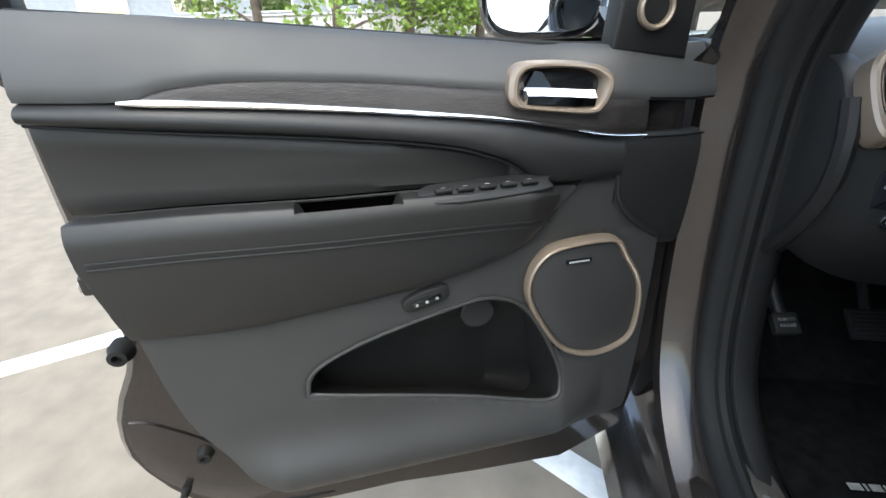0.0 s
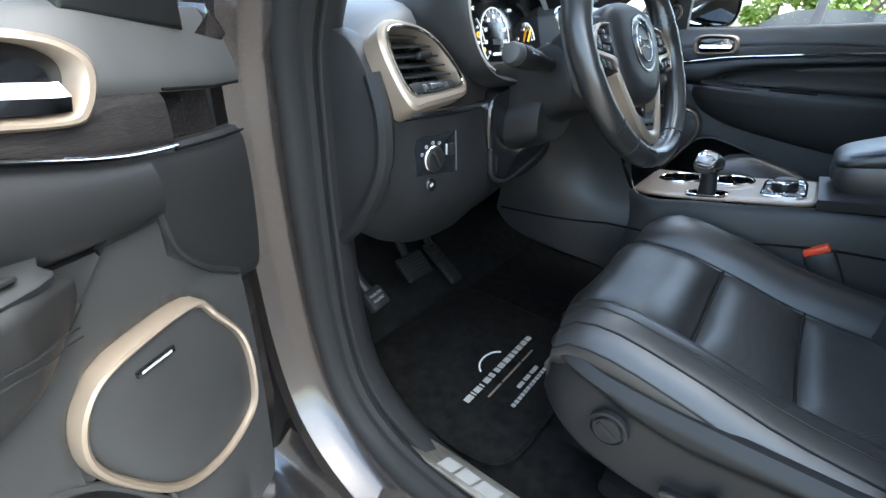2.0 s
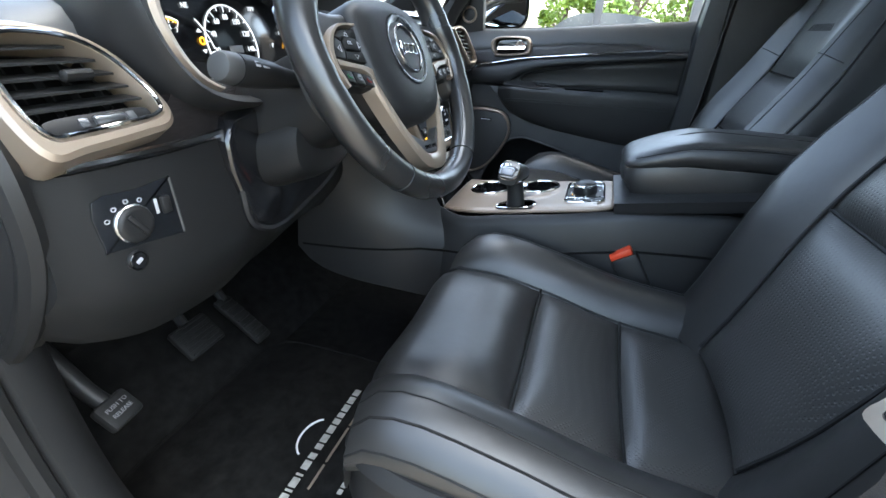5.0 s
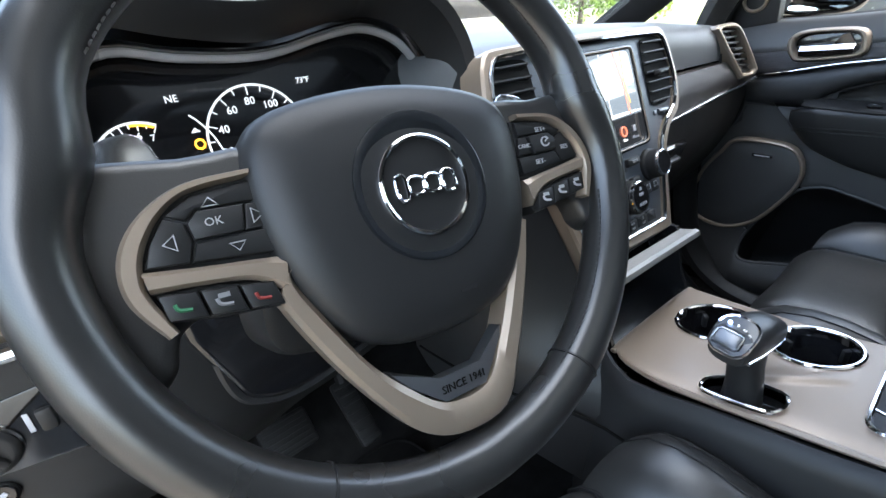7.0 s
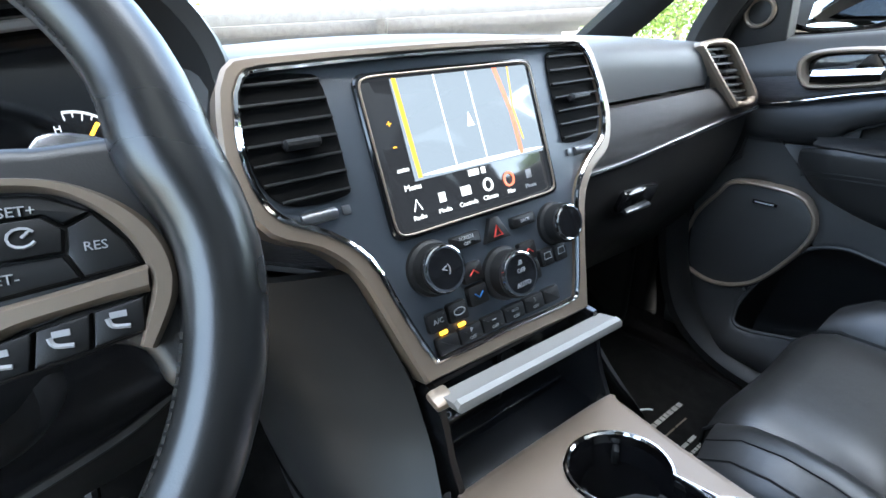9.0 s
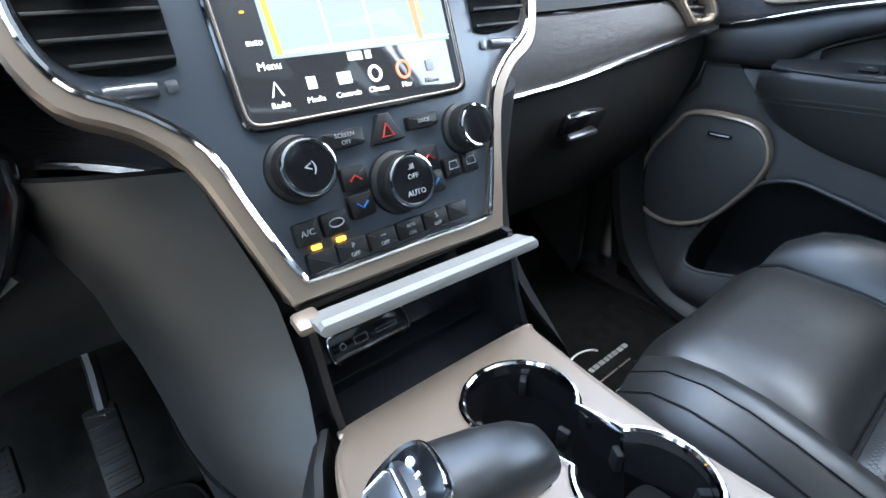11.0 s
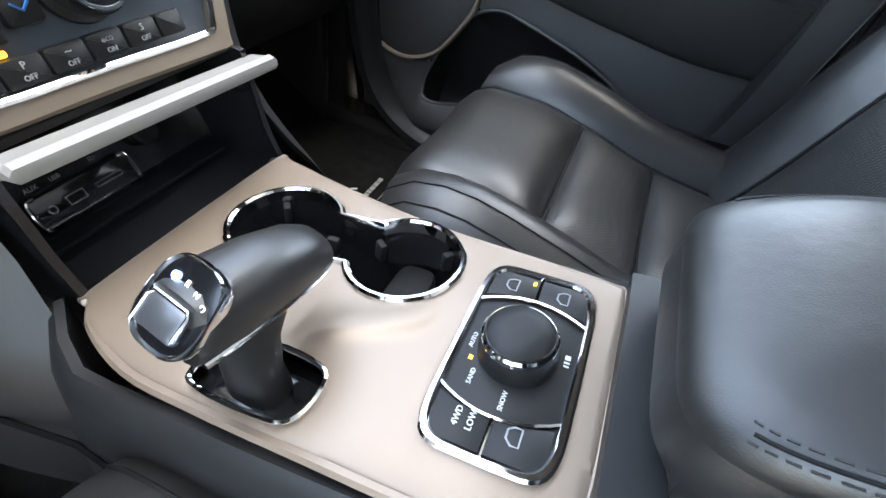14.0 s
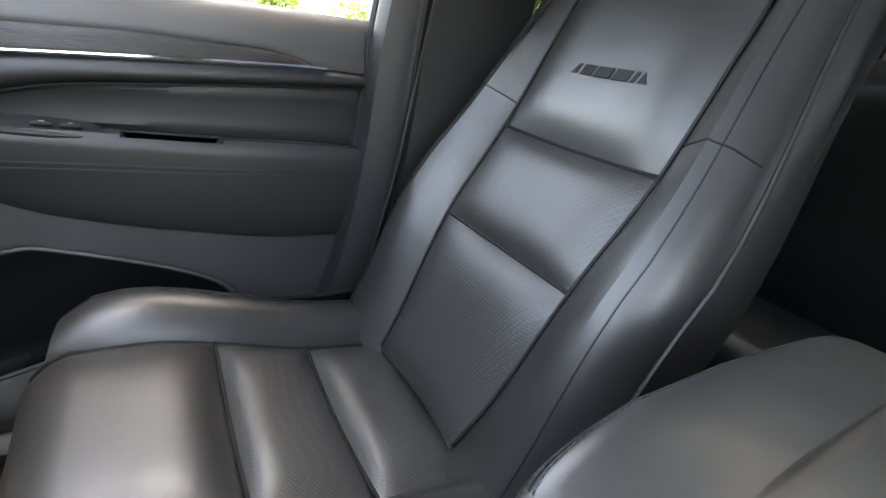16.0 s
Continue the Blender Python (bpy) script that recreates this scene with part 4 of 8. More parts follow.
# ---- seats ----
def seat(name, label, cx, dy, dz, shield_side, nose=0.0):
    T = thing(name, label, "car seat", Matrix.Translation((cx, dy, 0.44 + dz)))
    Z = -0.44
    # the middle line of the cushion and of the back: (place, y, z)
    cush = [(0.0, 0.316 - nose, 0.636 + 0.6 * nose), (0.05, 0.326 - nose, 0.668 + 0.25 * nose), (0.15, 0.282 - 0.6 * nose, 0.712), (0.28, 0.205, 0.714), (0.45, 0.118, 0.700), (0.72, -0.018, 0.668), (1.0, -0.165, 0.655)]
    back = [(0.0, -0.125, 0.66), (0.12, -0.165, 0.74), (0.36, -0.230, 0.914), (0.56, -0.312, 1.066), (0.8, -0.380, 1.235), (1.0, -0.450, 1.40)]

    def wide_at(s):
        return along([(0.0, 0.114), (0.18, 0.132), (0.36, 0.143), (0.56, 0.150), (0.8, 0.150), (1.0, 0.142)], s)

    def cu(s):
        y, z = along(cush, s)
        return Vector((0, y, z + Z))

    def ba(s):
        y, z = along(back, s)
        return Vector((0, y, z + Z))

    def normal(f, s):
        t = f(min(1, s + 0.02)) - f(max(0, s - 0.02))
        return Vector((0, t.z, -t.y)).normalized() if f is ba else Vector((0, -t.z, t.y)).normalized() * (-1 if t.y > 0 else 1) * (-1)
    for f, tag, cuts, half in ((cu, "cushion_panel", (0.02, 0.45, 0.72, 1.0), 0.154), (ba, "back_panel", (0.02, 0.36, 0.56, 1.0), 0.150)):
        for k, (s0, s1) in enumerate(zip(cuts, cuts[1:])):
            def fn(u, v, s0=s0, s1=s1, f=f, half=half):
                s = lerp(s0, s1, v)
                n = Vector((0, 0, 1)) if f is cu and s > 0.12 else (Vector((0, 0.75, 0.65)) if f is cu else Vector((0, 0.9, 0.43)))
                h = 0.024 * puff(u, v, 5) - 0.015
                dish = 0.014 * (2 * u - 1) ** 2
                w = half if f is cu else wide_at(s)
                return f(s) + Vector((lerp(-w, w, u), 0, 0)) + n.normalized() * (h + dish)
            mt = M["perf"] if (f is cu and k > 0) or (f is ba and k < 2) else M["leather"]
            part(tag, patch(fn, 14, 14, 0.05, (0, -0.2, -1) if f is cu else (0, -0.9, -0.4)), mt, T, world=False)
    # black tubes draw the shade along the leather's creases
    for f, cuts in ((cu, (0.45, 0.72)), (ba, (0.36, 0.56))):
        n = Vector((0, 0, 1)) if f is cu else Vector((0, 0.9, 0.43)).normalized()
        for s in cuts:
            part("crease", tube([f(s) + Vector((x, 0, 0)) + n * (0.014 * (x / 0.147) ** 2 - 0.0125) for x in [lerp(-1, 1, k / 12) * (0.156 if f is cu else wide_at(s) + 0.002) for k in range(13)]], 0.0024, 6), M["rubber"], T, world=False)
        for e in (-1, 1):
            part("crease", tube([f(lerp(0.03, 0.99, k / 24)) + Vector((e * (0.1545 if f is cu else wide_at(lerp(0.03, 0.99, k / 24))), 0, 0)) + n * 0.002 for k in range(25)], 0.0028, 6), M["rubber"], T, world=False)
    # side bolsters
    for s in (-1, 1):
        secs = []
        for k in range(15):
            q = k / 14
            p = cu(lerp(0.03, 1.0, q))
            up = 0.042 * min(1, q / 0.22) ** 0.6 + 0.012
            prof = [(0.149, -0.03), (0.151, 0.000), (0.164, up * 0.45), (0.182, up * 0.80), (0.205, up * 0.98), (0.228, up * 0.90), (0.250, up * 0.64), (0.267, up * 0.32), (0.271, up * 0.04 - 0.002), (0.264, -0.014 - 0.020 * min(1, q / 0.3)), (0.242, -0.022 - 0.055 * min(1, q / 0.3)), (0.15, -0.030 - 0.065 * min(1, q / 0.3))]
            pull = 0.03 * max(0, 0.25 - q) / 0.25
            secs.append([p + Vector((s * x, -pull * (x - 0.14) / 0.13, h)) for x, h in prof])
        part("cushion_bolster", loft(secs), M["leather"], T, world=False)
        for i, t in ((5, 0.75), (7, 0.25)):
            part("bolster_seam", tube([q[i].lerp(q[i + 1], t) for q in secs[1:]], 0.0016, 5), M["rubber"], T, world=False)
        part("bolster_stitching", tube([q[4].lerp(q[5], 0.6) + Vector((0, 0, 0.0006)) for q in secs], 0.0011, 5), M["plastic"], T, world=False)
        secs = []
        for k in range(19):
            q = k / 18
            p = ba(lerp(0.0, 1.0, q))
            n, tdir = Vector((0, 0.9, 0.43)).normalized(), 0
            up = 0.044 * math.sin(math.pi * min(1, 0.12 + q * 0.95)) ** 0.7 + 0.005
            w0 = wide_at(q) - 0.158
            wide = 1.0 - 0.22 * max(0, q - 0.45) / 0.55
            prof = [(0.152 + w0, -0.04), (0.155 + w0, -0.004), (0.172 + w0 * 0.8, up * 0.36), (0.192 + w0 * 0.5, up * 0.80), (0.212, up * 1.0), (0.238, up * 0.82), (0.262, up * 0.2), (0.276, -0.04), (0.272, -0.11), (0.152 + w0, -0.11)]
            secs.append([p + Vector((s * x * (wide if x > 0.2 else 1.0), 0, 0)) + n * h for x, h in prof])
        part("back_bolster", loft(secs), M["leather"], T, world=False)
        part("bolster_stitching", tube([q[4].lerp(q[5], 0.6) + Vector((0, 0.0006, 0.0003)) for q in secs], 0.0011, 5), M["plastic"], T, world=False)
        k = 11
        part("bolster_seam", tube([p.lerp(secs[k][i + 1], 0.0) + Vector((0, 0.0008, 0.0004)) for i, p in enumerate(secs[k][1:7])], 0.0012, 5), M["rubber"], T, world=False)
        part("piping", tube([ba(lerp(0.05, 0.98, k / 16)) + Vector((s * 0.2735 * (1.0 - 0.22 * max(0, k / 16 - 0.45) / 0.55), 0, 0)) + Vector((0, 0.9, 0.43)).normalized() * 0.001 for k in range(17)], 0.003, 6), M["plastic"], T, world=False)
    # shade under the seat is put into the box's near-black colour
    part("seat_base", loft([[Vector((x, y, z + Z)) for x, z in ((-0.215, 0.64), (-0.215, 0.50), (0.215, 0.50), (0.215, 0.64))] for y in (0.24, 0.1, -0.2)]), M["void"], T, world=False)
    part("front_roll", loft([[cu(s) + Vector((x, -0.018, -0.012)) for s in (0.0, 0.04, 0.1)] + [Vector((x, 0.235 - nose, 0.63 + 0.6 * nose + Z))] for x in (-0.25, -0.1, 0.1, 0.25)]), M["leather"], T, world=False)
    part("back_shell", loft([[ba(q) + Vector((x * (1 - 0.2 * max(0, q - 0.45)), -0.07, -0.03)) + Vector((0, -d, -0.4 * d)) for x, d in ((-0.262, 0.0), (-0.23, 0.05), (0.23, 0.05), (0.262, 0.0))] for q in (0.0, 0.3, 0.6, 0.98)]), M["plastic"], T, world=False)
    part("headrest", loft([[Vector((x * 0.13, -0.50 + y * 0.05 - 0.03 * q, 1.43 + 0.2 * q + Z)) for x, y in oval(0, 0, sc, sc, 20, 3)] for q, sc in ((0.0, 0.7), (0.1, 0.95), (0.5, 1.0), (0.9, 0.95), (1.0, 0.7))]), M["leather"], T, world=False)
    # embroidered mark on the back
    bars([0.021, 0.021, 0.027, 0.027, 0.007, 0.020], 0.016, 0.005, basis(ba(0.705) + Vector((0.0, 0.9, 0.43)).normalized() * 0.0102, (-1, 0, 0), ba(0.85) - ba(0.7)), M["rubber"], T, "embroidery", world=False)
    # plastic shield with controls
    x0 = shield_side * 0.277
    top = [(-0.24, 0.700), (-0.16, 0.708), (-0.06, 0.700), (0.08, 0.700), (0.18, 0.705), (0.245, 0.714), (0.275, 0.708)]
    low = [(-0.24, 0.600), (-0.20, 0.570), (-0.06, 0.533), (0.10, 0.530), (0.18, 0.542), (0.24, 0.570), (0.275, 0.600)]
    fold = [(-0.24, 0.632), (-0.18, 0.655), (-0.10, 0.672), (-0.02, 0.668), (0.08, 0.660), (0.14, 0.667), (0.20, 0.684), (0.275, 0.696)]

    def shield_at(u, v):
        y = lerp(-0.24, 0.275, u)
        z = lerp(along(low, y), along(top, y), v)
        d = min(1.0, max(-1.0, (z - along(fold, y)) / 0.011))
        o = 0.2775 + 0.0075 * math.sin(d * math.pi / 2) + 0.006 * math.sin(math.pi * min(1.0, v * 1.2)) - 0.022 * max(0.0, 0.14 - v) / 0.14 - 0.010 * max(0.0, v - 0.90) / 0.10
        return Vector((shield_side * (o - 0.03 * abs(2 * u - 1) ** 8), y, z + Z))
    shield = part("seat_shield", patch(shield_at, 60, 40, 0.012, (-shield_side, 0, 0)), M["plastic"], T, "black sculpted plastic seat side shield", world=False)
    part("shield_seam", tube([shield_at(lerp(0.31, 0.27, k / 14), lerp(1.0, 0.15, k / 14)) + Vector((shield_side * 0.0004, 0, 0)) for k in range(15)], 0.0014, 5), M["void"], shield, world=False)
    R = Matrix.Rotation(radians(90 * shield_side), 4, "Y")
    knob = part("lumbar_knob", lathe([(0.026, -0.004), (0.0255, 0.003), (0.022, 0.004), (0.021, 0.001), (0.019, 0.001), (0.018, 0.006), (0.0005, 0.007)], 28, Matrix.Translation((shield_side * 0.283, 0.168, 0.635 + Z)) @ R), M["plastic"], shield, world=False)
    part("knob_cross", rbox(0.004, 0.03, 0.008, Matrix.Translation((shield_side * 0.290, 0.168, 0.635 + Z)) @ Matrix.Rotation(0.5, 4, "X"), 0.001), M["plastic"], knob, world=False)
    part("seat_switch", rbox(0.014, 0.044, 0.013, Matrix.Translation((shield_side * 0.29, 0.070, 0.592 + Z)) @ Matrix.Rotation(-0.12, 4, "X"), 0.005), M["gloss"], shield, world=False)
    part("recline_switch", rbox(0.014, 0.015, 0.034, Matrix.Translation((shield_side * 0.29, 0.040, 0.607 + Z)) @ Matrix.Rotation(0.5, 4, "X"), 0.005), M["gloss"], shield, world=False)
    for yy in (-0.12, 0.18):
        part("seat_rail", rbox(0.05, 0.38, 0.04, Matrix.Translation((0.2 if yy > 0 else -0.2, -0.02, 0.46 + Z)), 0.014), M["carpet"], T, world=False)
    return T


seat("driver_seat", "black perforated leather front seat with power controls", -0.412, 0.027, 0.028, -1, 0.028)
seat("passenger_seat", "black perforated leather passenger seat with embroidered back", 0.406, 0.0, 0.0, 1)
rear = thing("rear_bench", "black leather rear bench seat behind the front seats", "car seat", Matrix.Translation((0, -0.95, 0.44)))
part("bench_cushion", rbox(1.3, 0.5, 0.2, pose(0, -0.95, 0.66, 5), 0.05, 4), M["leather"], rear)
part("bench_back", rbox(1.3, 0.18, 0.7, pose(0, -1.28, 1.0, -20), 0.06, 4), M["leather"], rear)

# ---- floor mats ----
for cx, w, y0, y1, lab in ((-0.447, 0.235, 0.33, 0.74, "black carpet driver floor mat with white print"), (0.44, 0.235, 0.25, 0.74, "black carpet passenger floor mat with white print")):
    mt = thing("floor_mat", lab, "floor mat", Matrix.Translation((cx, 0.5, 0.422)))
    part("mat_carpet", prism(oval(cx, (y0 + y1) / 2, w, (y1 - y0) / 2, 32, 7), lambda a, b, h: Vector((a, b, h)), 0.42, 0.437, 0.006), M["carpet"], mt)
    part("mat_binding", tube([Vector((a, b, 0.434)) for a, b in oval(cx, (y0 + y1) / 2, w, (y1 - y0) / 2, 40, 7)], 0.004, 6, True), M["carpet"], mt)
    g = 1.0 if cx < 0 else 0.75
    R = basis((cx, 0.475, 0.4385), (1, 0.0, 0), (0, 1, 0))
    bars([v * g for v in [0.021, 0.004, 0.018, 0.004, 0.0001, 0.018, 0.012, 0.0001, 0.012, 0.018, 0.018, 0.013, 0.012, 0.018, 0.018, 0.017]], 0.013 * g, 0.0046 * g, R, M["print_dim"], mt, "mat_print", lean=0.0)
    bars([v * g for v in [0.05, 0.08, 0.05]], 0.004 * g, 0.006 * g, basis((cx, 0.447, 0.4385), (1, 0, 0), (0, 1, 0)), M["bronze"], mt, "mat_print", lean=0.0)
    bars([v * g for v in [0.022, 0.022, 0.03]], 0.009 * g, 0.006 * g, basis((cx + 0.01, 0.413, 0.4385), (1, 0, 0), (0, 1, 0)), M["print_dim"], mt, "mat_print", lean=0.0)
    bars([v * g for v in [0.009] * 15], 0.008 * g, 0.0035 * g, basis((cx + 0.005, 0.396, 0.4385), (1, 0, 0), (0, 1, 0)), M["print_dim"], mt, "mat_print", lean=0.0)
    part("mat_arc", tube([Vector((cx + 0.045 * math.cos(a), 0.49 + 0.03 * math.sin(a), 0.4385)) for a in [radians(20 + 140 * k / 12) for k in range(13)]], 0.002, 5), M["white"], mt)


# ---- dashboard ----
dash = thing("dashboard", "grey grained dashboard with bronze vent surrounds", "dashboard", Matrix.Translation((0, 0.7, 0.9)))
# upper pad: sections across, each from the windscreen to the front edge
DX = [(-0.735, 0.60, 1.085, 1.02), (-0.66, 0.605, 1.125, 1.02), (-0.58, 0.61, 1.14, 1.03), (-0.30, 0.625, 1.150, 1.03), (-0.235, 0.622, 1.150, 1.03), (-0.208, 0.56, 1.150, 1.03), (-0.19, 0.525, 1.150, 1.03), (0.0, 0.520, 1.155, 1.03), (0.19, 0.525, 1.150, 1.04), (0.225, 0.56, 1.148, 1.043), (0.28, 0.60, 1.145, 1.043), (0.40, 0.605, 1.140, 1.043), (0.62, 0.575, 1.125, 1.05), (0.735, 0.57, 1.085, 1.04)]
secs = []
for k in range(60):
    x = lerp(-0.735, 0.735, k / 59)
    y, z, b = along(DX, x)
    secs.append([Vector((x, yy, zz)) for yy, zz in ((1.02, 1.02), (1.02, 1.10), (0.93, z - 0.01), (0.80, z + 0.006), (0.70, z + 0.006), (y + 0.035, z), (y + 0.014, z - 0.008), (y + 0.003, z - 0.022), (y, z - 0.045), (y + 0.002, b + 0.006), (y + 0.03, b), (0.90, b))])
part("upper_pad", loft(secs), M["pad"], dash, "grey grained upper pad")
# passenger leather band between seam and bright strip
PS = [(0.205, 0.602, 1.043, 0.945), (0.30, 0.600, 1.043, 0.950), (0.387, 0.592, 1.043, 0.956), (0.5, 0.580, 1.046, 0.972), (0.62, 0.566, 1.050, 0.99), (0.735, 0.552, 1.05, 1.006)]
part("wood_band", patch(lambda u, v: Vector((lerp(0.20, 0.735, u), along(PS, lerp(0.20, 0.735, u))[0] - 0.008 * math.sin(math.pi * v) - 0.012 * v, lerp(*along(PS, lerp(0.20, 0.735, u))[1:], v))), 24, 8, 0.02, (0, 1, 0)), M["wood"], dash, "dark open-grain wood dashboard band")
part("bright_strip", tube([Vector((x, along(PS, x)[0] - 0.016, along(PS, x)[2])) for x in [lerp(0.135, 0.735, k / 20) for k in range(21)]], 0.0042, 8), M["chrome"], dash)
glove = part("glove_box", patch(lambda u, v: Vector((lerp(0.17, 0.72, u), lerp(along(PS, lerp(0.2, 0.72, u))[0] - 0.008, 0.68, v ** 1.3) - 0.02 * math.sin(math.pi * v), lerp(along(PS, lerp(0.17, 0.72, u))[2] - 0.006, 0.70, v))), 20, 14, 0.02, (0, 1, 0)), M["plastic"], dash, "black glove box")
part("glove_handle", rbox(0.095, 0.018, 0.042, pose(0.43, 0.570, 0.893, 20, 0, 0), 0.008), M["gloss"], glove)
part("handle_edge", rbox(0.07, 0.010, 0.008, pose(0.43, 0.566, 0.874, 20, 0, 0), 0.003), M["dark_satin"], glove)
part("lower_side_cover", loft([[Vector((x, y, z)) for y, z in ((0.60, 1.02), (0.60, 0.90), (0.68, 0.74), (0.95, 0.72), (0.95, 1.02))] for x in (0.70, 0.745)]), M["plastic"], dash)
# driver side: wood band, strip, knee panel
DS = [(-0.72, 0.556, 1.019, 1.004), (-0.69, 0.546, 1.019, 1.004), (-0.595, 0.536, 1.020, 1.004), (-0.575, 0.537, 1.055, 1.004), (-0.52, 0.540, 1.055, 1.004), (-0.42, 0.56, 1.055, 0.996), (-0.22, 0.56, 1.04, 0.985), (-0.12, 0.49, 1.03, 0.970)]
part("wood_band", patch(lambda u, v: Vector((lerp(-0.70, -0.125, u), along(DS, lerp(-0.70, -0.125, u))[0] + 0.006 - 0.012 * v, lerp(*along(DS, lerp(-0.70, -0.125, u))[1:], v))), 26, 8, 0.03, (0, 1, 0)), M["wood"], dash, "dark wood dashboard band")
part("bright_strip", tube([Vector((x, along(DS, x)[0] - 0.010, along(DS, x)[2])) for x in [lerp(-0.70, -0.515, k / 10) for k in range(11)]], 0.0052, 8), M["satin"], dash)
part("bright_strip", tube([Vector((x, along(DS, x)[0] - 0.010, along(DS, x)[2])) for x in [lerp(-0.215, -0.122, k / 8) for k in range(9)]], 0.0060, 8), M["chrome"], dash)
KN = [(-0.735, 0.575, 0.83), (-0.70, 0.545, 0.80), (-0.62, 0.522, 0.775), (-0.50, 0.530, 0.765), (-0.40, 0.545, 0.77), (-0.28, 0.545, 0.79), (-0.20, 0.52, 0.80), (-0.10, 0.46, 0.80)]


def knee(u, v):
    x = lerp(-0.735, -0.10, u)
    y, low = along(KN, x)
    top = along(DS, x)[2] - 0.006
    return Vector((x, along(DS, x)[0] - 0.010 - 0.008 * math.sin(math.pi * min(1, v * 1.1)) + (y + 0.10 - along(DS, x)[0]) * max(0, v - 0.55) ** 1.6 * 2.4, lerp(top, low, v)))


knee_panel = part("knee_panel", patch(knee, 34, 16, 0.02, (0, 1, 0)), M["plastic"], dash, "black knee panel")
part("end_cap", prism(smooth_line_2d([(0.545, 1.00), (0.575, 1.06), (0.62, 1.10), (0.69, 1.09), (0.72, 0.95), (0.71, 0.80), (0.67, 0.775), (0.60, 0.84), (0.555, 0.93)], 4), lambda a, b, h: Vector((-h, a, b)), 0.71, 0.742, 0.006), M["vinyl"], dash, "black dashboard end cover")
part("end_cap_rim", tube(smooth_line([(-0.735, 0.57, 1.055), (-0.738, 0.548, 1.0), (-0.738, 0.552, 0.93), (-0.738, 0.60, 0.845), (-0.738, 0.665, 0.785), (-0.738, 0.70, 0.77)], 5), 0.013, 8), M["plastic"], dash)


# ---- centre stack ----
def S(x, z, out=0.0):
    return Vector((x, 0.464 + 0.37 * (z - 1.011) - 0.938 * out, z + 0.347 * out))


stack = thing("centre_stack", "centre stack with touch screen, knobs and bronze frame", "car console", Matrix.Translation((0, 0.46, 0.95)))
OUT = smooth_line_2d([(-0.205, 1.10), (-0.206, 1.065), (-0.192, 1.032), (-0.160, 1.014), (-0.138, 0.990), (-0.124, 0.950), (-0.106, 0.893), (-0.095, 0.887), (0.0, 0.884), (0.095, 0.881), (0.106, 0.887), (0.124, 0.950), (0.138, 0.990), (0.160, 1.014), (0.192, 1.032), (0.206, 1.065), (0.205, 1.10), (0.190, 1.143), (0.15, 1.150), (0.0, 1.152), (-0.15, 1.150), (-0.190, 1.143)], 3)
INN = smooth_line_2d([(-0.192, 1.10), (-0.192, 1.066), (-0.180, 1.042), (-0.150, 1.024), (-0.124, 0.998), (-0.110, 0.955), (-0.093, 0.908), (-0.080, 0.901), (0.0, 0.899), (0.080, 0.897), (0.093, 0.905), (0.110, 0.955), (0.124, 0.998), (0.150, 1.024), (0.180, 1.042), (0.192, 1.066), (0.192, 1.10), (0.180, 1.135), (0.145, 1.141), (0.0, 1.143), (-0.145, 1.141), (-0.180, 1.135)], 3)
part("stack_frame", frame_bar(OUT, INN, S, -0.03, 0.006, 0.003), M["bronze"], stack, "satin bronze stack frame")
part("chrome_outline", tube([S(a, b, 0.006) for a, b in INN], 0.0024, 6, True), M["chrome"], stack, "thin chrome outline")
part("stack_panel", prism(INN, S, -0.03, 0.0, 0.002), M["slate"], stack, "dark slate stack panel")
part("stack_back", loft([[Vector((lerp(-0.11, 0.11, u), 0.46 + 0.33 * (z - 1.011) + 0.02, z)) for u in (0, 0.5, 1)] + [Vector((0.11, 0.70, z)), Vector((-0.11, 0.70, z))] for z in (0.872, 0.95, 1.1)]), M["plastic"], stack)


# touch screen
def face(x, z, out=0.0):
    """Axes of print on the stack's face."""
    return basis(S(x, z, out), (1, 0, 0), (0, 0.347, 0.938))


M["screen"] = mat("lit_map_screen", (0.02, 0.02, 0.02), 0.06, var=0.02, rvar=0, emit=(0.27, 0.31, 0.37, 0.16), coat=0.6)
M["screen_dark"] = mat("lit_dark_screen", (0.01, 0.01, 0.01), 0.06, var=0.02, rvar=0, emit=(0.02, 0.021, 0.025, 0.15), coat=0.6)
M["screen_road"] = mat("lit_orange_line", (0.05, 0.03, 0.01), 0.2, rvar=0, emit=(1.0, 0.50, 0.05, 0.2))
M["screen_white"] = mat("lit_white_line", (0.1, 0.1, 0.1), 0.2, rvar=0, emit=(0.9, 0.9, 0.92, 0.17))
M["screen_red"] = mat("lit_red_line", (0.1, 0.02, 0.02), 0.2, rvar=0, emit=(0.9, 0.22, 0.12, 0.17))
M["dim_green"] = mat("dim_green_print", (0.02, 0.12, 0.05), 0.6, var=0.05)
M["dim_red"] = mat("dim_red_print", (0.16, 0.015, 0.012), 0.6, var=0.05)
M["dim_print"] = mat("dark_grey_print", (0.16, 0.16, 0.165), 0.6, var=0.05)
M["blue_print"] = mat("blue_print", (0.03, 0.14, 0.4), 0.6, var=0.05)
M["red_print"] = mat("red_print", (0.5, 0.04, 0.03), 0.6, var=0.05)
screen = part("touch_screen", prism(oval(0, 1.067, 0.0945, 0.0615, 48, 16), S, -0.004, 0.002, 0.001), M["screen_dark"], stack, "lit touch screen showing a map")
part("screen_bezel", frame_bar(oval(0, 1.067, 0.0985, 0.0650, 48, 18), oval(0, 1.067, 0.0935, 0.0608, 48, 18), S, -0.002, 0.005, 0.0015), M["gloss"], stack)
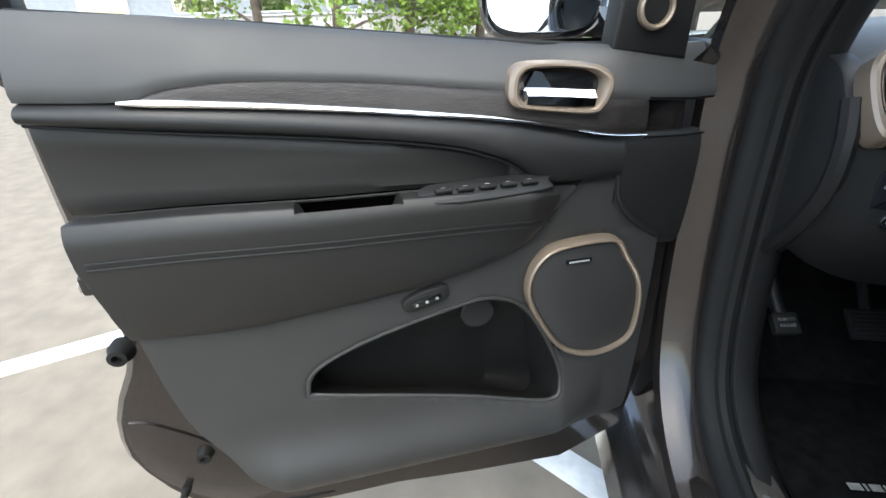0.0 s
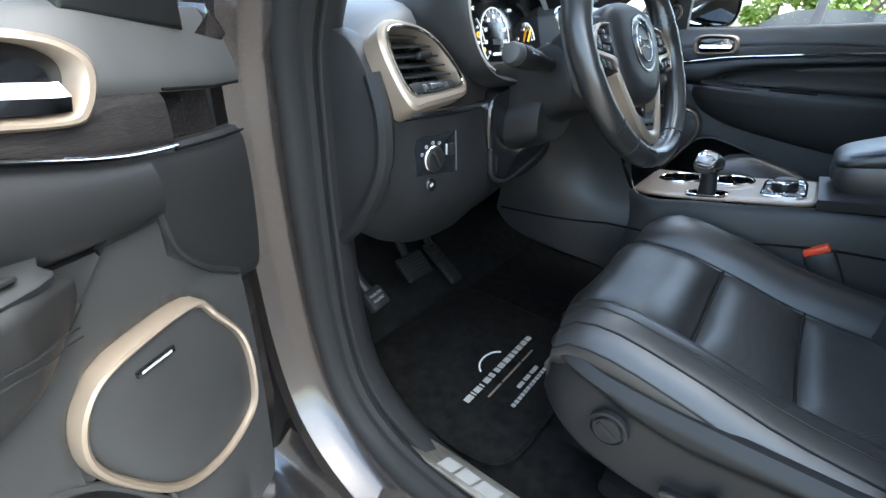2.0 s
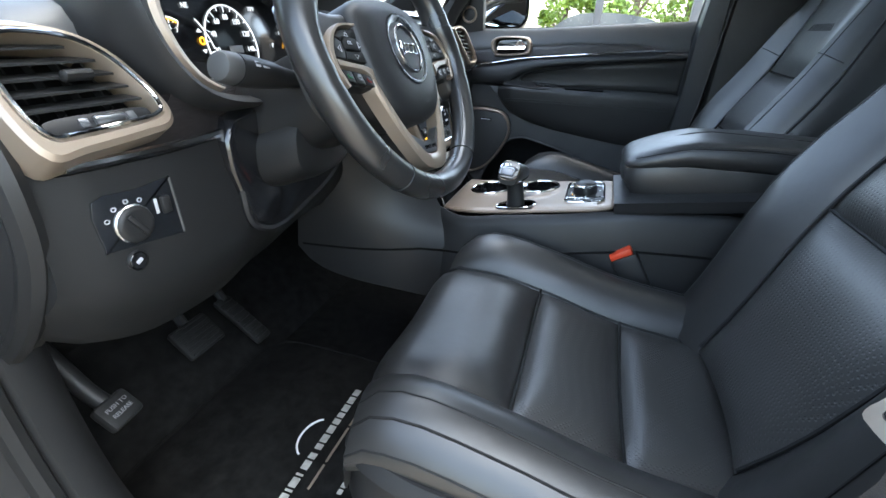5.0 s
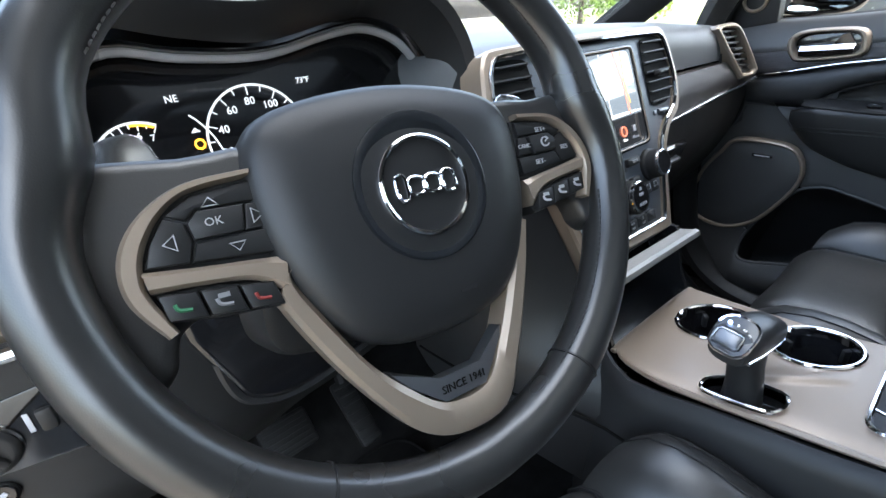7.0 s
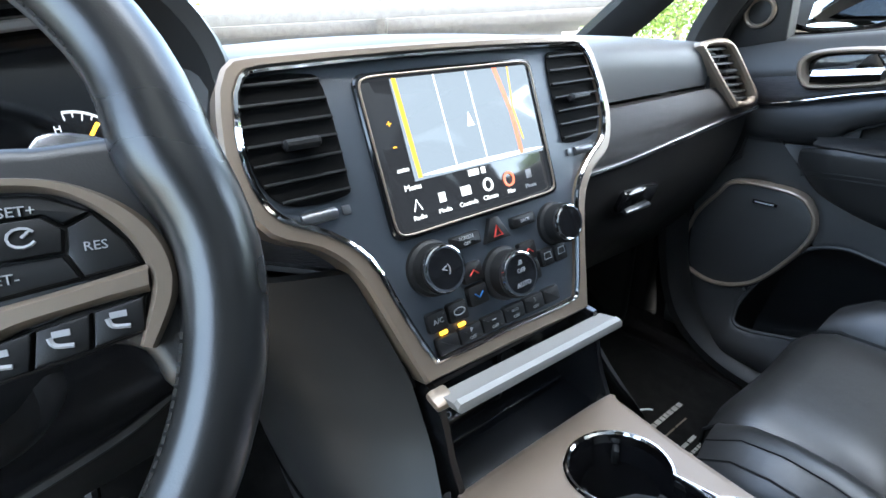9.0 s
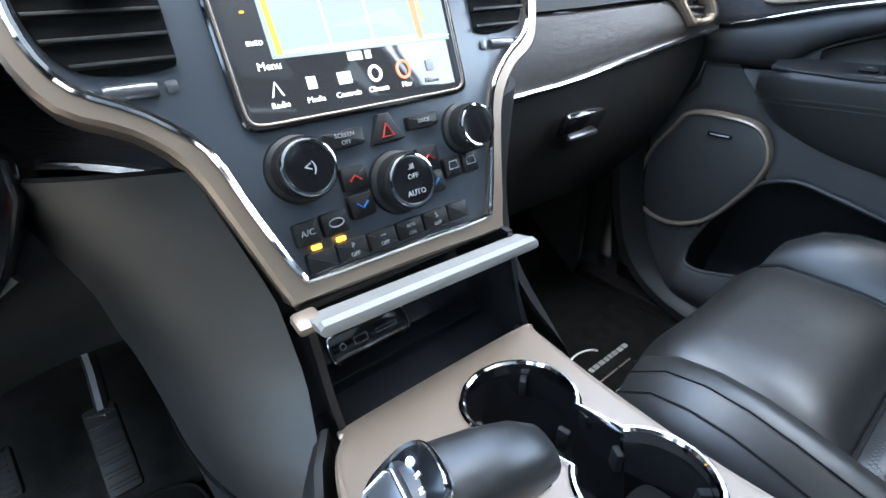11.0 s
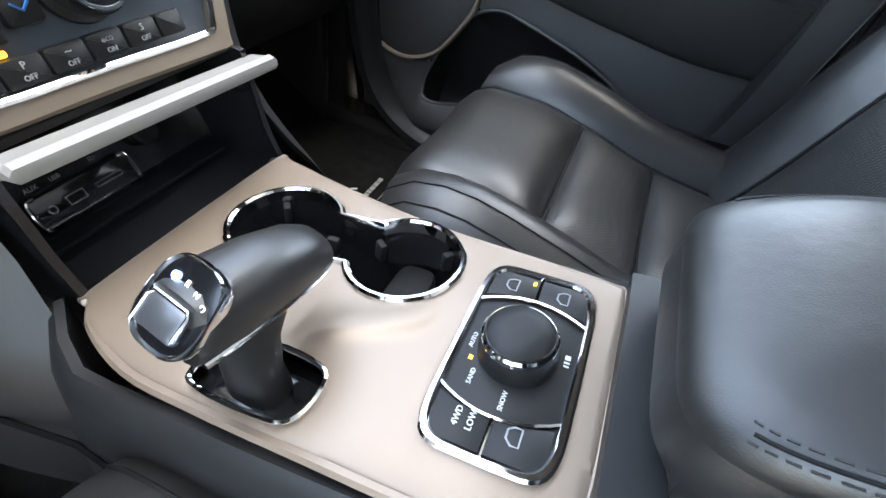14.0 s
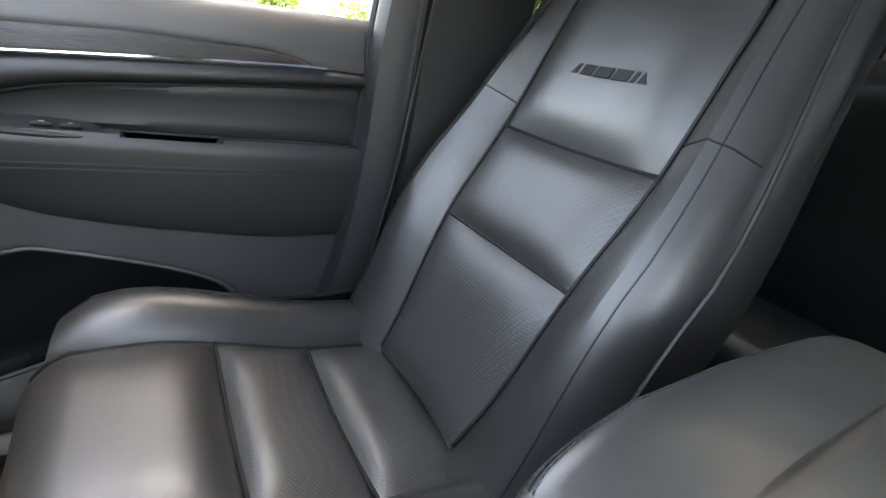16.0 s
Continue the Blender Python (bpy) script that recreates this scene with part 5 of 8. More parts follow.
part("bezel_line", tube([S(a, b, 0.005) for a, b in oval(0, 1.067, 0.0945, 0.0615, 48, 18)], 0.0011, 6, True), M["bronze"], stack)
part("map_area", prism([(-0.064, 1.045), (0.0915, 1.045), (0.0915, 1.126), (-0.064, 1.126)], S, 0.0015, 0.0024, 0.0001), M["screen"], screen)


def screen_line(points, wide, material):
    part("map_line", loft([[S(a - wide / 2, b, 0.0025), S(a + wide / 2, b, 0.0025), S(a + wide / 2, b, 0.0029), S(a - wide / 2, b, 0.0029)] for a, b in points]), material, screen)


screen_line([(-0.058, 1.047), (-0.0605, 1.126)], 0.004, M["screen_road"])
screen_line([(-0.018, 1.047), (-0.0205, 1.126)], 0.0012, M["screen_white"])
screen_line([(0.018, 1.047), (0.0155, 1.126)], 0.0012, M["screen_white"])
screen_line([(0.062, 1.047), (0.060, 1.085), (0.050, 1.126)], 0.005, M["screen_red"])
screen_line([(0.068, 1.060), (0.063, 1.090), (0.067, 1.126)], 0.0015, M["screen_road"])
part("map_line", prism(oval(0.018, 1.0485, 0.075, 0.0022, 16), S, 0.0024, 0.0028, 0.0001), M["screen_white"], screen)
part("map_pointer", prism([(0.004, 1.080), (0.012, 1.080), (0.008, 1.092)], S, 0.0024, 0.0030, 0.0001), M["screen_white"], screen)
lettering("Menu", 0.0075, face(-0.068, 1.041, 0.0026), M["screen_white"], screen)
bars([0.012, 0.005], 0.006, 0.003, face(0.002, 1.041, 0.0026), M["screen_white"], screen, "street_print", 0.0003, 0.0)
lettering("auto", 0.0065, face(-0.073, 1.056, 0.0026), M["screen_white"], screen)
lettering("+", 0.009, face(-0.075, 1.092, 0.0026), M["screen_road"], screen)
lettering("-", 0.012, face(-0.075, 1.075, 0.0026), M["screen_road"], screen)
for k, w in enumerate(("Radio", "Media", "Controls", "Climate", "Nav", "Phone")):
    x = -0.068 + 0.0265 * k
    lettering(w, 0.0058, face(x, 1.0165, 0.0026), M["screen_white"] if k < 5 else M["grey_print"], screen)
    if k == 4:
        part("menu_icon", tube([S(x + 0.006 * math.cos(a), 1.0275 + 0.006 * math.sin(a), 0.0026) for a in [q * math.tau / 16 for q in range(16)]], 0.0012, 5, True), M["screen_red"], screen)
    elif k == 3:
        part("menu_icon", tube([S(x + 0.005 * math.cos(a), 1.0275 + 0.005 * math.sin(a), 0.0026) for a in [q * math.tau / 16 for q in range(16)]], 0.0012, 5, True), M["screen_white"], screen)
    elif k == 0:
        part("menu_icon", tube([S(x - 0.004, 1.022, 0.0026), S(x, 1.031, 0.0026), S(x + 0.004, 1.022, 0.0026)], 0.0007, 4), M["screen_white"], screen)
    else:
        part("menu_icon", prism([(x - 0.0035 - 0.002 * (k == 2), 1.0235), (x + 0.0035 + 0.002 * (k == 2), 1.0235), (x + 0.0035 + 0.002 * (k == 2), 1.0315), (x - 0.0035 - 0.002 * (k == 2), 1.0315)], S, 0.0022, 0.0028, 0.0001), M["screen_white"] if k < 5 else M["grey_print"], screen)


# knobs and buttons
def knob(name, x, z, r, h, words=()):
    K = basis(S(x, z, 0.0), (1, 0, 0), (0, 0.347, 0.938))
    o = part(name, lathe([(r * 1.18, 0.0), (r * 1.15, 0.004), (r, 0.006), (r * 0.97, h * 0.8), (r * 0.93, h * 0.86)], 40, K, False), M["plastic"], stack, "black knob with chrome edge")
    part("knob_edge", lathe([(r * 0.94, h * 0.82), (r * 0.93, h * 0.97), (r * 0.86, h), (r * 0.80, h * 0.99)], 40, K, False), M["chrome"], o)
    part("knob_face", lathe([(r * 0.82, h * 0.9), (r * 0.80, h * 0.985), (r * 0.4, h * 1.0), (0.0005, h)], 40, K), M["gloss"], o)
    part("knob_grip", ring_loft([[K @ Vector(((r * (1.0 + 0.022 * (k % 2))) * math.cos(k * math.tau / 80), (r * (1.0 + 0.022 * (k % 2))) * math.sin(k * math.tau / 80), hh)) for hh in (h * 0.3, h * 0.8)] + [K @ Vector((r * 0.9 * math.cos(k * math.tau / 80), r * 0.9 * math.sin(k * math.tau / 80), hh)) for hh in (h * 0.8, h * 0.3)] for k in range(80)]), M["rubber"], o)
    for w, dx, dz, s in words:
        lettering(w, s, face(x + dx, z + dz, h + 0.0004), M["grey_print"], o)
    return o


knob("volume_knob", -0.069, 0.974, 0.0215, 0.024, (("<)", 0.0, 0.0, 0.010),))
knob("tune_knob", 0.085, 0.974, 0.0195, 0.024)
knob("fan_knob", 0.007, 0.947, 0.0225, 0.026, (("AUTO", 0.0, -0.009, 0.0062), ("OFF", 0.0, 0.003, 0.0058), (".iII", 0.0, 0.010, 0.006)))


def button(outline, words=(), name="button", material=None, h=0.006, prints="grey_print"):
    o = part(name, prism(outline, S, -0.002, h, 0.002), material or M["plastic"], stack)
    for w, x, z, s in words:
        lettering(w, s, face(x, z, h + 0.0003), M[prints], o)
    return o


def quad(x0, z0, x1, z1, slant=0.0, r=4):
    return [(lerp(x0, x1, 0.5 + 0.5 * a) + slant * b, lerp(z0, z1, 0.5 + 0.5 * b)) for a, b in oval(0, 0, 1, 1, 20, r * 2)]


button(quad(-0.046, 0.981, -0.013, 0.993), (("SCREEN", -0.030, 0.9895, 0.0046), ("OFF", -0.030, 0.9845, 0.0046)), "screen_off_button")
button(quad(0.027, 0.982, 0.058, 0.993), (("BACK", 0.043, 0.9875, 0.0046),), "back_button")
hz = button([(-0.009, 0.978), (0.022, 0.978), (0.012, 0.999), (0.002, 0.999)], (), "hazard_button")
part("hazard_mark", tube([S(0.0015, 0.982, 0.0065), S(0.0115, 0.982, 0.0065), S(0.0065, 0.991, 0.0065)], 0.0011, 5, True), M["red_print"], hz)
for x0, ups in ((-0.040, 1), (0.030, 1)):
    for z0, up, pr in ((0.950, 1, "red_print"), (0.930, -1, "blue_print")):
        o = button(quad(x0 - 0.002, z0, x0 + 0.020, z0 + 0.018), (), "temperature_button")
        part("arrow_mark", tube([S(x0 + 0.004, z0 + 0.009 - 0.002 * up, 0.0065), S(x0 + 0.009, z0 + 0.009 + 0.002 * up, 0.0065), S(x0 + 0.014, z0 + 0.009 - 0.002 * up, 0.0065)], 0.0009, 4), M[pr], o)
button(quad(0.053, 0.938, 0.071, 0.955), (), "defrost_button")
button(quad(0.073, 0.938, 0.091, 0.955), (), "defrost_button")
for x in (0.062, 0.082):
    part("defrost_mark", tube([S(x - 0.005, 0.945, 0.0065), S(x - 0.004, 0.951, 0.0065), S(x + 0.004, 0.951, 0.0065), S(x + 0.005, 0.945, 0.0065)], 0.0006, 4, True), M["grey_print"], stack)
button(quad(-0.089, 0.923, -0.069, 0.940), (("A/C", -0.079, 0.932, 0.0065),), "ac_button")
button(quad(-0.067, 0.924, -0.046, 0.941), (), "recirculation_button")
part("recirculation_mark", tube([S(-0.056 + 0.006 * math.cos(a), 0.933 + 0.003 * math.sin(a), 0.0065) for a in [q * math.tau / 12 for q in range(12)]], 0.0006, 4, True), M["grey_print"], stack)
for x in (-0.075, -0.055):
    part("indicator_lamp", rbox(0.008, 0.003, 0.0035, face(x, 0.9205, 0.003) @ pose(0, 0, 0, 90), 0.001), M["amber"], stack, "lit amber indicator")
for k in range(6):
    x = -0.075 + 0.0268 * k
    button(quad(x - 0.0135 + (0.003 if k == 0 else 0), 0.903, x + 0.0125 - (0.004 if k == 5 else 0), 0.918), ((), (("P", x, 0.9135, 0.0058), ("OFF", x, 0.907, 0.0045)), (("OFF", x, 0.907, 0.0045), ("~", x, 0.9135, 0.008)), (("eco", x, 0.9135, 0.0058), ("ON", x, 0.907, 0.0045)), (("OFF", x, 0.907, 0.0045), ("S", x, 0.9135, 0.006)), ())[k], "stack_button")


# air vents
def vent(owner, outline, at0, slats, deep, knob_at=None, wheel_at=None, rise=0.004, high=1.0):
    """A vent in a frame: outline of (a, b) on the plane at(a, b, out)."""
    def at(a, b, h=0.0):
        return at0(a, b, h * deep if h < 0 else h)
    cx = sum(p[0] for p in outline) / len(outline)
    cy = sum(p[1] for p in outline) / len(outline)
    # near-black back plate stands in for the shaded depth behind the slats
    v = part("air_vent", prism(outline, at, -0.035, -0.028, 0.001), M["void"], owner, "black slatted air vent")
    zs = [p[1] for p in outline]
    for k in range(slats):
        z = lerp(min(zs), max(zs), (k + 0.5) / slats)
        xs = [lerp(p[0], q[0], (z - p[1]) / (q[1] - p[1])) for p, q in zip(outline, outline[1:] + outline[:1]) if (p[1] - z) * (q[1] - z) < 0]
        if len(xs) >= 2:
            a, b = min(xs) + 0.001, max(xs) - 0.001
            part("vent_slat", loft([[at(x, z + dz, o) for dz, o in ((-0.0022 * high, -0.001), (0.0, 0.0), (0.0018 * high, -0.002), (rise, -0.020), (rise - 0.0025, -0.021))] for x in (a, (a + b) / 2, b)]), M["plastic"], v)
    for k in range(4 if deep > 0.2 else 0):
        x = lerp(min(p[0] for p in outline), max(p[0] for p in outline), (k + 1) / 5)
        part("vent_vane", loft([[at(x + dx, z, o) for dx, o in ((-0.001, -0.018), (0.001, -0.018), (0.001, -0.034), (-0.001, -0.034))] for z in (min(zs) + 0.006, max(zs) - 0.006)]), M["plastic"], v)
    if knob_at:
        part("vent_tab", loft([[at(knob_at[0] + dx, knob_at[1] + a, 0.004 + b) for a, b in oval(0, 0, s * 0.004, s * 0.006, 10)] for dx, s in ((-0.014, 0.5), (-0.012, 1), (0.012, 1), (0.014, 0.5))]), M["plastic"], v)
    if wheel_at:
        part("vent_wheel", loft([[at(wheel_at[0] + dx, wheel_at[1] + a, 0.001 + b) for a, b in oval(0, 0, s * 0.004, s * 0.004, 12)] for dx, s in ((-0.012, 0.85), (-0.010, 1), (0.010, 1), (0.012, 0.85))]), M["satin"], v, "ridged thumb wheel")
        for dx in (-0.021, 0.021):
            part("vent_mark", prism(oval(wheel_at[0] + dx, wheel_at[1], 0.004, 0.004, 12, 6), at, 0.0, 0.0016, 0.0002), M["grey_print"], v)
    return v


for s in (-1, 1):
    LV = smooth_line_2d([(s * 0.186, 1.125), (s * 0.190, 1.085), (s * 0.183, 1.058), (s * 0.165, 1.047), (s * 0.128, 1.047), (s * 0.122, 1.06), (s * 0.122, 1.125), (s * 0.135, 1.136), (s * 0.175, 1.136)], 3)
    vent(stack, LV, lambda a, b, h: S(a, b, h + 0.0055), 7, 0.13, (s * 0.152, 1.088), None, 0.0005, 0.45)
    tw = part("thumb_wheel", loft([[S(s * 0.152 + dx, 1.037 + a, 0.001 + b) for a, b in oval(0, 0, q * 0.0045, q * 0.004, 12)] for dx, q in ((-0.014, 0.85), (-0.012, 1), (0.012, 1), (0.014, 0.85))]), M["dark_satin"], stack)
    for dx in (-0.022, 0.022):
        part("vent_mark", prism(oval(s * 0.152 + dx, 1.037, 0.0035, 0.0035, 12, 6), S, -0.001, 0.0016, 0.0002), M["dark_satin"], stack)


def V(x, z, out=0.0):
    return Vector((x, 0.528 + 0.7 * (z - 1.033) - 0.82 * out, z + 0.57 * out))


VO = smooth_line_2d([(-0.728, 1.095), (-0.70, 1.115), (-0.645, 1.110), (-0.612, 1.092), (-0.594, 1.062), (-0.588, 1.038), (-0.600, 1.024), (-0.63, 1.0205), (-0.69, 1.0175), (-0.722, 1.018), (-0.732, 1.05)], 4)
VI = smooth_line_2d([(-0.715, 1.092), (-0.695, 1.106), (-0.648, 1.103), (-0.620, 1.088), (-0.603, 1.062), (-0.599, 1.044), (-0.607, 1.036), (-0.632, 1.033), (-0.69, 1.031), (-0.712, 1.033), (-0.720, 1.055)], 4)
part("vent_surround", frame_bar(VO, VI, V, -0.03, 0.008, 0.004), M["bronze"], dash, "satin bronze vent surround")
part("vent_outline", tube([V(a, b, 0.008) for a, b in VI], 0.002, 6, True), M["chrome"], dash)
part("vent_plate", prism(VI, V, -0.045, -0.034, 0.001), M["plastic"], dash)
LO = smooth_line_2d([(-0.712, 1.088), (-0.694, 1.103), (-0.650, 1.100), (-0.624, 1.086), (-0.610, 1.064), (-0.606, 1.050), (-0.62, 1.0475), (-0.69, 1.0475), (-0.714, 1.050), (-0.717, 1.062)], 3)
vent(dash, LO, V, 5, 0.9, (-0.655, 1.074), None, 0.0115, 0.7)
part("thumb_plate", prism(quad(-0.708, 1.0335, -0.606, 1.047, 0, 2), V, -0.03, -0.001, 0.001), M["plastic"], dash)
part("thumb_wheel", loft([[V(-0.652 + dx, 1.040 + a, 0.001 + b) for a, b in oval(0, 0, q * 0.004, q * 0.004, 12)] for dx, q in ((-0.014, 0.85), (-0.012, 1), (0.012, 1), (0.014, 0.85))]), M["dark_satin"], dash)
for dx in (-0.023, 0.023):
    part("vent_mark", prism(oval(-0.652 + dx, 1.040, 0.004, 0.0035, 12, 6), V, -0.002, 0.0012, 0.0002), M["dark_satin"], dash)


def PV(x, z, out=0.0):
    return Vector((x - 0.2 * out, 0.555 - 0.25 * (x - 0.66) + 0.2 * (z - 1.07) - 0.95 * out, z + 0.19 * out))


RO = smooth_line_2d([(0.577, 1.121), (0.60, 1.128), (0.638, 1.126), (0.662, 1.105), (0.704, 1.038), (0.704, 1.022), (0.69, 1.014), (0.660, 1.014), (0.645, 1.022), (0.585, 1.105)], 4)
RI = smooth_line_2d([(0.590, 1.116), (0.605, 1.119), (0.634, 1.117), (0.652, 1.102), (0.692, 1.038), (0.692, 1.028), (0.684, 1.023), (0.664, 1.024), (0.654, 1.030), (0.596, 1.105)], 4)
part("vent_surround", frame_bar(RO, RI, PV, -0.02, 0.010, 0.004), M["bronze"], dash, "satin bronze vent surround")
vent(dash, RI, PV, 8, 0.4, (0.64, 1.075))


# headlamp switch panel
def HL(x, z, out=0.0):
    return Vector((x - 0.108 * out, 0.5200 - 0.11 * (x + 0.605) + 0.07 * (z - 0.94) - 0.99 * out, z + 0.07 * out))


hlp = part("lamp_switch_panel", prism(smooth_line_2d([(-0.691, 0.971), (-0.650, 0.9735), (-0.615, 0.976), (-0.6125, 0.972), (-0.6115, 0.918), (-0.615, 0.914), (-0.650, 0.9175), (-0.689, 0.921), (-0.692, 0.925)], 3), HL, -0.03, 0.0015, 0.001), M["satin_black"], dash, "headlamp switch panel")
hlm = basis(HL(-0.660, 0.941, -0.004), (0.994, -0.109, 0), (0, 0.07, 0.998))
kn = part("lamp_knob", lathe([(0.0185, 0), (0.0180, 0.010), (0.0160, 0.012), (0.013, 0.0125), (0.0005, 0.011)], 32, hlm), M["plastic"], hlp)
part("knob_grip", rbox(0.006, 0.028, 0.006, hlm @ pose(0, 0, 0.013, 0, 0, 35), 0.002), M["plastic"], kn)
part("knob_edge", lathe([(0.0186, 0.005), (0.0196, 0.0075), (0.0184, 0.009)], 32, hlm, False), M["satin"], kn)
for k, a in enumerate((155, 125, 95, 65)):
    part("lamp_mark", tube([HL(-0.660 + 0.026 * math.cos(radians(a)) + 0.0022 * math.cos(q), 0.941 + 0.0235 * math.sin(radians(a)) + 0.002 * math.sin(q), 0.0025) for q in [j * math.tau / 8 for j in range(8)]], 0.0006, 4, True), M["grey_print"], hlp)
part("dimmer_bar", rbox(0.0034, 0.016, 0.001, basis(HL(-0.634, 0.951, 0.0025), (0.994, -0.109, 0), (0, 0.07, 0.998)), 0.0003), M["grey_print"], hlp)
part("dimmer_wheel", rbox(0.010, 0.018, 0.006, basis(HL(-0.624, 0.950, 0.003), (0.994, -0.109, 0), (0, 0.07, 0.998)), 0.002), M["plastic"], hlp)
part("trunk_button", lathe([(0.0095, 0), (0.0092, 0.004), (0.0080, 0.0052), (0.0005, 0.0045)], 24, basis((-0.667, 0.5258, 0.904), (0.994, -0.109, 0), (0, 0.07, 0.998))), M["gloss"], dash)
part("button_rim", lathe([(0.0100, 0), (0.0108, 0.004), (0.0099, 0.0055)], 24, basis((-0.667, 0.5258, 0.904), (0.994, -0.109, 0), (0, 0.07, 0.998)), False), M["plastic"], dash)
part("button_mark", rbox(0.007, 0.004, 0.001, basis((-0.667, 0.5208, 0.904), (0.994, -0.109, 0), (0, 0.07, 0.998)) @ pose(0, 0, 0, 0, 0, 30), 0.0003), M["grey_print"], dash)
part("panel_edge", tube([HL(-0.6105, 0.915, 0.001), HL(-0.6115, 0.945, 0.001), HL(-0.6125, 0.975, 0.001)], 0.0016, 6), M["vinyl_grey"], hlp)


# ---- instrument cluster ----
def K(x, z, out=0.0):
    return Vector((x, 0.60 + 0.25 * (z - 1.1) - 0.97 * out, z + 0.243 * out))


def kface(x, z, out=0.0):
    return basis(K(x, z, out), (1, 0, 0), (0, 0.243, 0.97))


clus = thing("instrument_cluster", "black instrument cluster with lit white dials", "gauge cluster", Matrix.Translation((-0.38, 0.60, 1.05)))
CO = smooth_line_2d([(-0.555, 1.12), (-0.545, 1.075), (-0.515, 1.045), (-0.46, 1.032), (-0.38, 1.030), (-0.30, 1.032), (-0.245, 1.045), (-0.215, 1.075), (-0.205, 1.12), (-0.225, 1.158), (-0.265, 1.176), (-0.31, 1.174), (-0.38, 1.162), (-0.45, 1.167), (-0.50, 1.176), (-0.538, 1.158)], 4)
part("dial_face", prism(CO, K, -0.02, 0.0, 0.001), M["gloss"], clus)
part("chrome_surround", tube([K(a, b, 0.012) for a, b in CO], 0.0052, 8, True), M["silver_trim"], clus, "satin silver surround")
tun = [[K(lerp(a, -0.38, s), lerp(b, 1.10, s), o) for a, b in CO] for s, o in ((0.0, 0.0), (-0.012, 0.022), (-0.045, 0.03))]
part("inner_ring", loft(tun, False), M["gloss"], clus, "black inner ring")
for e in (-1, 1):
    half_ = sorted((p for p in CO if e * (p[0] + 0.38) > 0.115 and p[1] < 1.155), key=lambda p: p[1])
    shape = ((0.006, 0.045), (0.004, 0.054), (-0.012, 0.059), (-0.045, 0.060), (-0.078, 0.056), (-0.080, 0.040), (-0.02, 0.030)) if e < 0 else ((-0.015, 0.016), (-0.05, 0.034), (-0.12, 0.050), (-0.13, 0.046), (-0.05, 0.026))
    part("bronze_cheek", loft([[K(lerp(a, -0.38, s), lerp(b, 1.10, s), o) for s, o in shape] for a, b in half_]), M["bronze"], clus, "satin bronze side cheek")
    if e < 0:
        part("cheek_lip", tube([K(lerp(a, -0.38, 0.008), lerp(b, 1.10, 0.008), 0.054) for a, b in half_], 0.0018, 6), M["chrome"], clus, "bright cheek lip")
        part("cheek_wall", loft([[K(lerp(a, -0.38, s), lerp(b, 1.10, s), o) for s, o in ((0.0, 0.001), (0.006, 0.053), (-0.01, 0.053), (-0.02, 0.001))] for a, b in half_]), M["gloss"], clus, "gloss black inner wall")
lead = [min(1.0, max(0.0, (a + 0.46) / 0.12)) for a, b in CO]
hood = [[K(-0.39 + (a + 0.38) * lerp(1.025, 1.07, w), 1.10 + (b - 1.10) * 1.07, lerp(0.057, 0.030, w)) for (a, b), w in zip(CO, lead)]]
hood += [[K(-0.39 + (a + 0.38) * sx, 1.10 + (b - 1.10) * sz + dz, o) for a, b in CO] for sx, sz, dz, o in ((1.13, 1.22, 0.004, 0.075), (1.19, 1.30, 0.006, 0.080), (1.22, 1.32, 0.004, 0.070), (1.22, 1.30, 0.0, -0.02), (1.15, 1.2, 0.0, -0.10))]
part("cluster_hood", loft(hood, False), M["vinyl"], clus, "black grained cluster hood")


def dial(cx, cz, r, a0, a1, ticks, numbers, wide=0.0011, material="glow_white"):
    o = part("dial_ring", tube([K(cx + r * math.cos(radians(lerp(a0, a1, k / 40))), cz + r * math.sin(radians(lerp(a0, a1, k / 40))), 0.002) for k in range(41)], wide, 5), M[material], clus)
    for k in range(ticks + 1):
        a = radians(lerp(a0, a1, k / ticks))
        ln = 0.16 if k % 2 == 0 else 0.10
        part("dial_tick", tube([K(cx + r * q * math.cos(a), cz + r * q * math.sin(a), 0.0022) for q in (0.98, 0.98 - ln)], 0.0006, 4), M[material], o)
    for w, q in numbers:
        a = radians(q)
        lettering(w, r * 0.21, kface(cx + r * 0.70 * math.cos(a), cz + r * 0.70 * math.sin(a), 0.002), M[material], o, "dial_number")
    return o


dial(-0.402, 1.093, 0.047, 225, -45, 16, [(str(20 * k), lerp(225, -45, k / 8)) for k in range(0, 9)])
dial(-0.502, 1.088, 0.036, 215, 60, 14, [(str(k), lerp(215, 60, k / 7)) for k in range(1, 8)], 0.001)
dial(-0.285, 1.086, 0.032, 95, 5, 8, [("H", 112), ("C", 5)], 0.001)
dial(-0.285, 1.076, 0.036, -10, -60, 6, [("F", -10), ("E", -60)], 0.001)
part("red_zone", tube([K(-0.502 + 0.034 * math.cos(radians(q)), 1.088 + 0.034 * math.sin(radians(q)), 0.0026) for q in (62, 70, 78, 86, 92)], 0.0011, 5), M["amber"], clus)
part("dial_needle", tube([K(-0.285, 1.086, 0.004), K(-0.268, 1.108, 0.004)], 0.0014, 5), M["amber"], clus)
lettering("NE", 0.0085, kface(-0.466, 1.137, 0.002), M["glow_white"], clus)
lettering("73°F", 0.0075, kface(-0.345, 1.137, 0.002), M["glow_white"], clus)
lettering("P", 0.008, kface(-0.318, 1.090, 0.002), M["glow_white"], clus)
